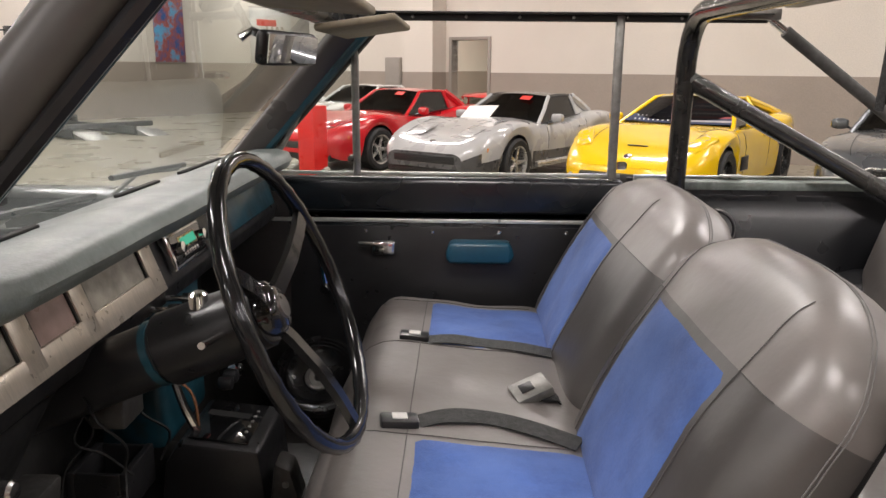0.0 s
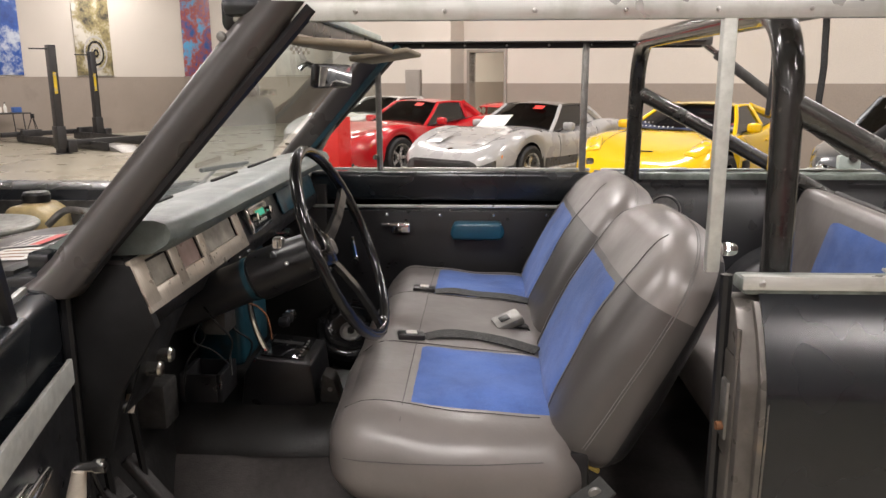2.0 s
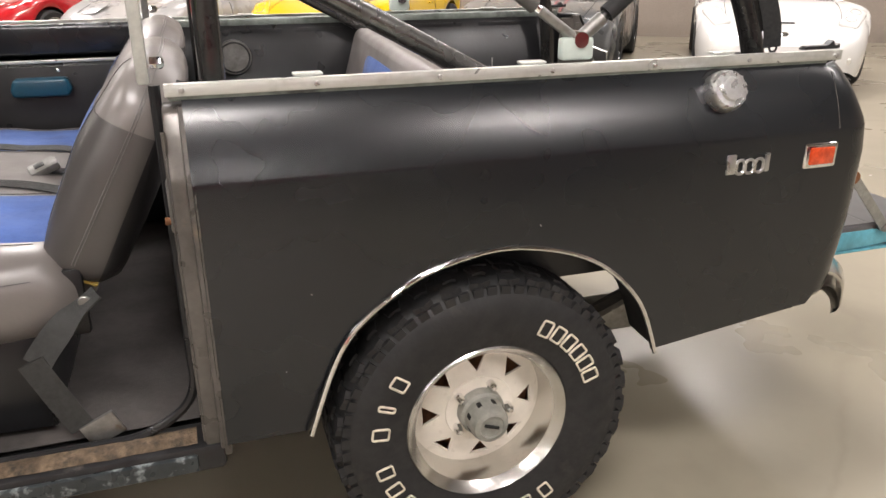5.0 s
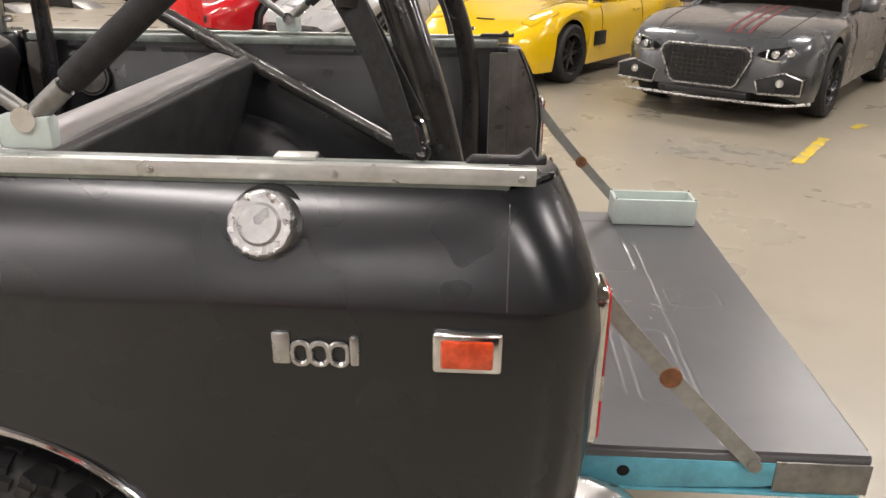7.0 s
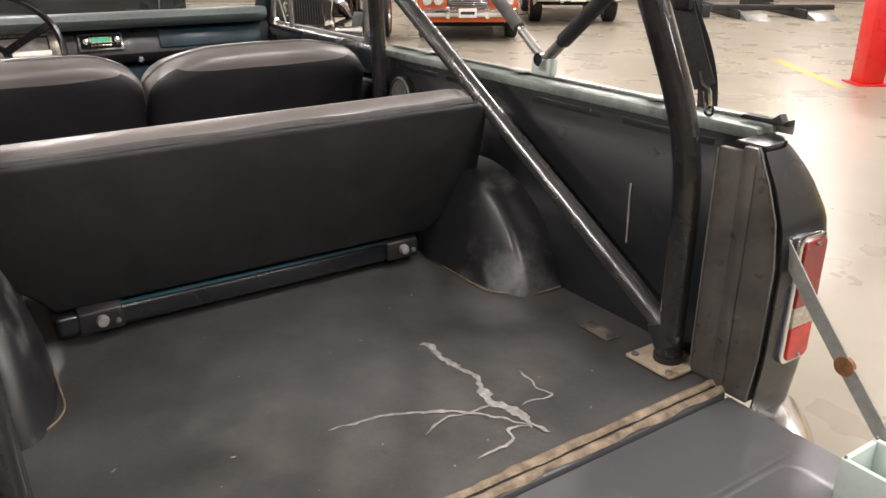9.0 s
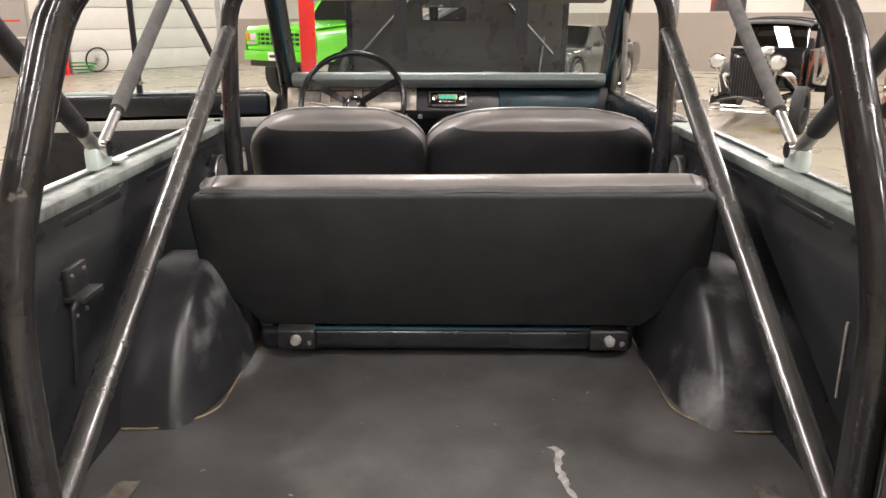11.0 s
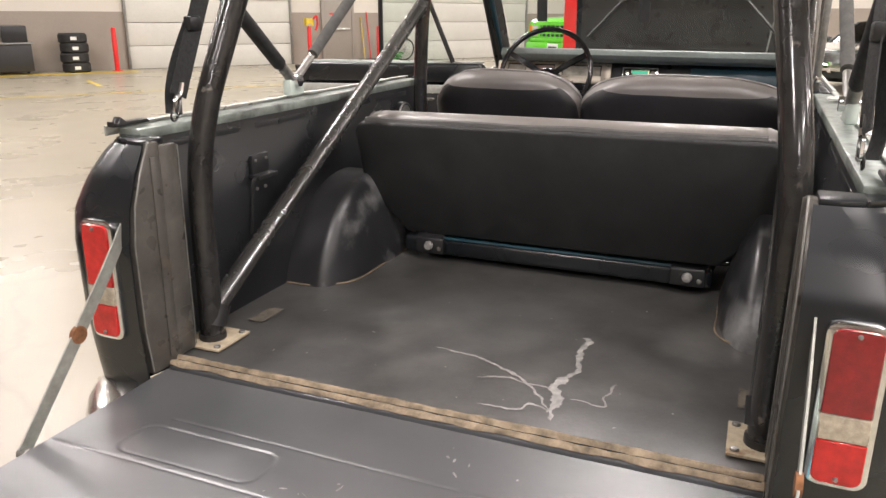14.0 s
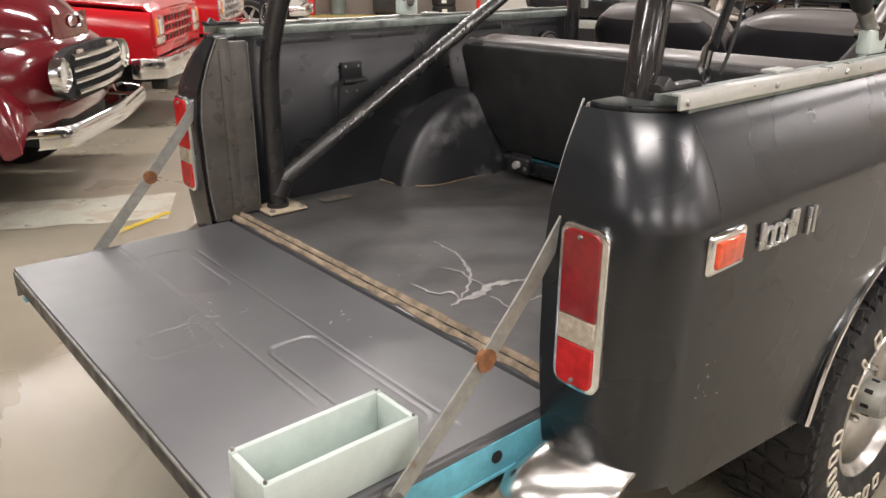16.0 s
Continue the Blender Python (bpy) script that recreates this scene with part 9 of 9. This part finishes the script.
def square_pickup(name, label, u, v, mat, grille_mat, lift=0.0, turn=0, big=0.0, chrome=True):
    """A square-fronted pickup, nose at the origin facing -x."""
    t = thing(name, label, "pickup truck", hall(u, v, 0, turn), "parked trucks")
    z = lift
    hood = [[(x, y, zz + z - 0.03 * (abs(y) / 0.9) ** 4) for y in (-0.9, -0.8, -0.45, 0, 0.45, 0.8, 0.9)] for x, zz in ((0.0, 1.02), (0.06, 1.08), (0.5, 1.12), (1.0, 1.15), (1.45, 1.17))]
    part("bonnet", sheet(hood, thick=0.02), mat, t)
    r = 0.38 + big
    for s in (-1, 1):
        rows = []
        ra = r * 1.2
        for x in sorted(set([0.0, 0.1, 0.25, 1.5, 1.7] + [round(0.95 + ra * math.sin(math.pi * k / 12), 3) for k in range(-6, 7)])):
            low = 0.58 + z * 0.6
            if abs(x - 0.95) < ra:
                low = max(low, r + math.sqrt(max(0, ra * ra - (x - 0.95) ** 2)))
            top = 1.0 + z + 0.1 * min(1, x / 1.2)
            low = min(low, top - 0.06)
            rows.append([(x, s * k, top + (low - top) * f) for k, f in ((0.9, 0), (0.94, 0.1), (0.955, 0.35), (0.955, 0.7), (0.93, 1.0))])
        part("fender", sheet(rows, thick=0.01), mat, t)
        for x in (0.95, 4.2):
            car_wheel(t, x, s * (0.8 + big * 0.5), r, 0.24 + big, M["alloy"] if not big else M["black_rim"], 6, s)
        h = part("headlight_surround", rbox(-0.02, 0.04, min(s * 0.58, s * 0.9), max(s * 0.58, s * 0.9), 0.72 + z, 0.97 + z, 0.01), grille_mat, t)
        part("lens", rbox(-0.035, -0.018, min(s * 0.62, s * 0.78), max(s * 0.62, s * 0.78), 0.81 + z, 0.94 + z, 0.012), M["lamp_glass"], h, "square headlight")
        part("indicator", rbox(-0.034, -0.016, min(s * 0.8, s * 0.885), max(s * 0.8, s * 0.885), 0.81 + z, 0.95 + z, 0.01), M["amber"], h, "amber corner lamp")
        part("lower_lamp", rbox(-0.032, -0.018, min(s * 0.62, s * 0.88), max(s * 0.62, s * 0.88), 0.74 + z, 0.79 + z, 0.006), M["clear_lens"], h)
        part("door", rbox(1.62, 2.7, min(s * 0.9, s * 0.94), max(s * 0.9, s * 0.94), 0.55 + z, 1.2 + z, 0.03, 3), mat, t)
        part("pillar", tube([(1.55, s * 0.8, 1.15 + z), (2.0, s * 0.68, 1.75 + z)], 0.045, 8), mat, t)
        part("pillar", tube([(2.8, s * 0.85, 1.15 + z), (2.75, s * 0.7, 1.75 + z)], 0.05, 8), mat, t)
        part("door_mirror", pillow(0.08, 0.2, 0.22, 0.03, 0.01, 2, m=Matrix.Translation((1.85, s * 1.06, 1.3 + z))), M["plastic"], t)
    g = part("grille", rbox(0.0, 0.05, -0.58, 0.58, 0.7 + z, 0.98 + z, 0.006), M["dark"], t, "square barred grille")
    for i in range(4):
        part("grille_bar", rbox(-0.02, 0.01, -0.58, 0.58, 0.71 + z + 0.08 * i, 0.737 + z + 0.08 * i, 0.005), grille_mat, g)
    for i in range(9):
        part("grille_rib", rbox(-0.012, 0.01, -0.53 + 0.13 * i, -0.515 + 0.13 * i, 0.7 + z, 0.98 + z, 0.003), grille_mat, g)
    part("front_lip", rbox(-0.015, 0.05, -0.9, 0.9, 0.955 + z, 1.01 + z, 0.015), mat, t)
    part("lower_panel", rbox(-0.01, 0.06, -0.88, 0.88, 0.63 + z, 0.71 + z, 0.012), mat, t)
    part("bumper", prism([(0.12, -0.98), (-0.08, -0.92), (-0.14, -0.5), (-0.15, 0), (-0.14, 0.5), (-0.08, 0.92), (0.12, 0.98), (0.2, 0.98), (-0.02, 0.86), (-0.02, -0.86), (0.2, -0.98)], 0.45 + z, 0.63 + z, "z", 0.012), M["chrome"] if chrome else mat, t, "front bumper")
    part("valance", rbox(-0.05, 0.1, -0.8, 0.8, 0.34 + z, 0.46 + z, 0.02), M["plastic"], t)
    part("cab", rbox(1.45, 2.85, -0.9, 0.9, 0.5 + z, 1.16 + z, 0.04, 3), mat, t)
    part("roof", pillow(0.95, 1.5, 0.1, 0.045, 0.01, 4, m=Matrix.Translation((2.37, 0, 1.78 + z))), mat, t)
    gl = part("windscreen", sheet([[(1.55, -0.78, 1.17 + z), (1.98, -0.66, 1.75 + z)], [(1.48, 0, 1.17 + z), (1.9, 0, 1.76 + z)], [(1.55, 0.78, 1.17 + z), (1.98, 0.66, 1.75 + z)]]), M["car_glass"], t)
    gl.visible_shadow = False
    part("bed", rbox(2.92, 5.2, -0.92, 0.92, 0.6 + z, 1.2 + z, 0.03), mat, t)
    part("chassis", rbox(0.1, 5.0, -0.45, 0.45, 0.36 + z, 0.62 + z, 0.02), M["dark"], t)
    part("axle", lathe([(0.06, -0.75), (0.06, 0.75)], 12, "y", m=Matrix.Translation((0.95, 0, r))), M["engine"], t)
    part("axle", lathe([(0.06, -0.75), (0.06, 0.75)], 12, "y", m=Matrix.Translation((4.2, 0, r))), M["engine"], t)
    blank_plate(t, -0.16, 0.54 + z)
    return t


def hot_rod():
    """An open-engined black hot rod, its front axle at x = 0.55, facing -x."""
    t = thing("hot_rod", "black open-wheel hot rod with chrome engine and canvas top", "hot rod", hall(-9.45, -1.9, 0, 180))
    blk = paint("gloss_black_rod", (0.008, 0.008, 0.009), 0.12)
    for s in (-1, 1):
        part("frame_rail", tube(bend([(0.45, s * 0.34, 0.42), (1.1, s * 0.36, 0.4), (3.2, s * 0.5, 0.42), (3.9, s * 0.5, 0.55)], 0.2), 0.05, 8), blk, t)
        car_wheel(t, 0.55, s * 0.82, 0.33, 0.15, M["rubber"], 5, s)
        car_wheel(t, 3.35, s * 0.86, 0.41, 0.3, M["polished"], 5, s)
        round_lamp(t, 0.72, s * 0.42, 0.95, 0.1)
        part("lamp_bar", tube([(0.75, s * 0.42, 0.9), (0.8, s * 0.34, 0.5)], 0.014, 6), M["chrome"], t)
        part("friction_shock", lathe([(0.07, -0.02), (0.07, 0.02)], 16, "y", m=Matrix.Translation((0.62, s * 0.42, 0.5))), M["chrome"], t)
        part("radius_rod", tube([(0.58, s * 0.6, 0.33), (1.7, s * 0.4, 0.38)], 0.016, 6), M["chrome"], t)
        for i in range(4):
            part("header_pipe", tube(bend([(1.22 + 0.15 * i, s * 0.26, 0.78), (1.25 + 0.15 * i, s * 0.46, 0.74), (1.75, s * 0.52, 0.5), (2.4, s * 0.56, 0.45)], 0.09), 0.022, 8), M["chrome"], t)
        part("valve_cover", rbox(1.1, 1.72, min(s * 0.13, s * 0.27), max(s * 0.13, s * 0.27), 0.84, 0.94, 0.03, 3), M["chrome"], t)
        part("door_panel", rbox(2.0, 2.75, min(s * 0.56, s * 0.6), max(s * 0.56, s * 0.6), 0.52, 1.1, 0.03), blk, t)
        part("top_post", tube([(1.98, s * 0.54, 1.12), (2.08, s * 0.52, 1.5)], 0.02, 8), blk, t)
        part("rear_quarter", rbox(2.8, 3.25, min(s * 0.5, s * 0.58), max(s * 0.5, s * 0.58), 1.1, 1.5, 0.03), M["web"], t)
    part("front_axle", tube(bend([(0.55, -0.74, 0.34), (0.55, -0.4, 0.26), (0.55, 0.4, 0.26), (0.55, 0.74, 0.34)], 0.1), 0.025, 10), M["chrome"], t)
    part("tie_rod", tube([(0.66, -0.72, 0.32), (0.66, 0.72, 0.32)], 0.012, 6), M["chrome"], t)
    part("leaf_spring", tube(spline([(0.5, -0.42, 0.36), (0.5, 0, 0.46), (0.5, 0.42, 0.36)]), 0.02, 6), M["engine"], t)
    sh = part("radiator_shell", prism([(-0.24, 0.4), (-0.26, 0.9), (-0.2, 1.05), (0, 1.1), (0.2, 1.05), (0.26, 0.9), (0.24, 0.4)], 0.82, 0.95, "x", 0.02), blk, t, "tall black radiator shell")
    part("radiator_core", rbox(0.81, 0.825, -0.21, 0.21, 0.45, 1.0, 0.005), M["dark"], sh)
    for i in range(11):
        part("grille_bar", rbox(0.803, 0.812, -0.2 + 0.04 * i, -0.193 + 0.04 * i, 0.45, 1.0, 0), M["engine"], sh)
    part("engine", rbox(1.08, 1.75, -0.22, 0.22, 0.45, 0.85, 0.05, 3), M["engine"], t)
    ac = part("air_cleaner", lathe([(0.0001, 1.15), (0.06, 1.15), (0.2, 1.14), (0.21, 1.12), (0.21, 1.04), (0.19, 1.02)], 28, "z", m=Matrix.Translation((1.4, 0, 0))), M["chrome"], t, "round chrome air cleaner")
    part("intake", rbox(1.2, 1.62, -0.11, 0.11, 0.85, 1.02, 0.02), M["alloy"], ac)
    part("fan", lathe([(0.0001, 0), (0.22, 0), (0.22, 0.015)], 16, "x", m=Matrix.Translation((1.02, 0, 0.72))), M["alloy"], t)
    part("cowl", prism([(1.8, 0.5), (1.8, 1.05), (2.0, 1.12), (2.0, 0.5)], -0.54, 0.54, "y", 0.03), blk, t)
    part("tub", rbox(2.0, 3.4, -0.56, 0.56, 0.45, 0.6, 0.03), blk, t)
    part("tail", pillow(0.7, 1.16, 0.62, 0.15, 0.02, 5, m=Matrix.Translation((3.15, 0, 0.85))), blk, t)
    part("seat", pillow(0.2, 1.0, 0.6, 0.07, 0.02, 4, m=Matrix.Translation((2.75, 0, 0.95))), M["cabin"], t)
    rows = [[(x, y, z - 0.05 * (abs(y) / 0.58) ** 3) for y in (-0.58, -0.5, -0.25, 0, 0.25, 0.5, 0.58)] for x, z in ((1.95, 1.5), (2.1, 1.535), (2.5, 1.56), (2.9, 1.55), (3.2, 1.5), (3.32, 1.38))]
    tp = part("canvas_top", sheet(rows, thick=0.03), mk("grey_canvas", (0.09, 0.085, 0.08), 0.85, bump=0.4, bscale=300), t, "chopped grey-black canvas top")
    for x, z in ((2.1, 1.545), (2.5, 1.57), (2.9, 1.56)):
        part("top_seam", tube([(x, y, z - 0.05 * (abs(y) / 0.58) ** 3) for y in (-0.57, -0.3, 0, 0.3, 0.57)], 0.01, 6), M["web"], tp)
    gl = part("windscreen", sheet([[(1.95, -0.52, 1.12), (1.95, 0.52, 1.12)], [(2.05, -0.5, 1.48), (2.05, 0.5, 1.48)]]), M["car_glass"], t)
    gl.visible_shadow = False
    part("rear_axle", lathe([(0.06, -0.75), (0.06, 0.75)], 12, "y", m=Matrix.Translation((3.35, 0, 0.41))), M["engine"], t)
    return t


RED = paint("gloss_red_car", (0.5, 0.012, 0.018))
low_coupe("low red fibreglass sports coupe with closed headlights, parked", -8.75, 6.1, RED, False)
low_coupe("low silver sports coupe with a paper notice in its windscreen", -6.2, 5.95, paint("silver_metallic", (0.36, 0.355, 0.35), 0.28), True)
sport("bright yellow modern sports car with a flag sun shade", -3.55, 6.15, paint("bright_yellow", (0.78, 0.5, 0.006)), M["black_rim"], True)
sedan(-0.75, 6.15)
sport("white modern sports car parked in the row", 1.9, 6.7, paint("white_car", (0.72, 0.71, 0.69)), M["alloy"], False)
WHITE = paint("cream_white", (0.62, 0.6, 0.57))
car("sports_coupe", "white low sports coupe parked behind the row", hall(-11.5, 8.2, 0, 90), LOW_COUPE, WHITE, M["alloy"], "parked cars")
t = car("classic_coupe", "orange classic coupe with a chrome front", hall(-11.9, 0.55, 0, 180), CLASSIC, paint("orange_car", (0.55, 0.1, 0.015)), M["alloy"], "parked cars")
chrome_front(t, 0.84, 0.7)
t = car("classic_wagon", "white off-road wagon with a red side stripe", hall(-15.0, 2.85, 0, 180), WAGON, WHITE, M["alloy"], "parked cars", category="car")
chrome_front(t, 0.88, 0.88, 1, "plastic", 0.55)
for s in (-1, 1):
    part("stripe", rbox(0.3, 4.6, min(s * 0.955, s * 0.962), max(s * 0.955, s * 0.962), 0.92, 0.98, 0), M["sticker_red"], t, "red side stripe")
    part("tail_lamp", rbox(4.86, 4.9, min(s * 0.7, s * 0.85), max(s * 0.7, s * 0.85), 0.85, 1.0, 0.01), M["red_lens"], t)
hot_rod()
t = car("muscle_sedan", "dark grey-green sedan parked behind the hot rod", hall(-13.3, -7.4, 0, 180), SEDAN, paint("dark_green_grey", (0.045, 0.05, 0.048)), M["alloy"], "parked cars")
chrome_front(t, 0.78, 0.68, 1)
t = car("classic_coupe", "dark green coupe in the next room", hall(-9.6, 15.2, 0, 75), CLASSIC, paint("dark_green", (0.03, 0.05, 0.04)), M["alloy"], "parked cars")
chrome_front(t, 0.84, 0.7)
t = car("classic_coupe", "red coupe in the next room", hall(-11.8, 15.6, 0, 75), CLASSIC, RED, M["alloy"], "parked cars")
chrome_front(t, 0.84, 0.7)
old_pickup("burgundy rounded vintage pickup with a chrome-barred grille", 2.5, -2.86, paint("burgundy_car", (0.13, 0.009, 0.014), 0.15))
square_pickup("square_truck", "bright red square-fronted truck with a chrome bumper", 2.6, -5.6, RED, RED)
square_pickup("square_truck", "red older truck with a red bumper and chrome grille", 2.55, -8.5, RED, M["alloy"], 0.0, 0, 0.0, False)
square_pickup("square_truck", "white truck with a deep chrome bumper", 2.0, -13.6, WHITE, M["chrome"])
LIME = paint("lime_green", (0.13, 0.6, 0.02))
square_pickup("lifted_truck", "lime green lifted pickup on large tyres", -8.6, -9.85, LIME, LIME, 0.32, 180, 0.1, False)
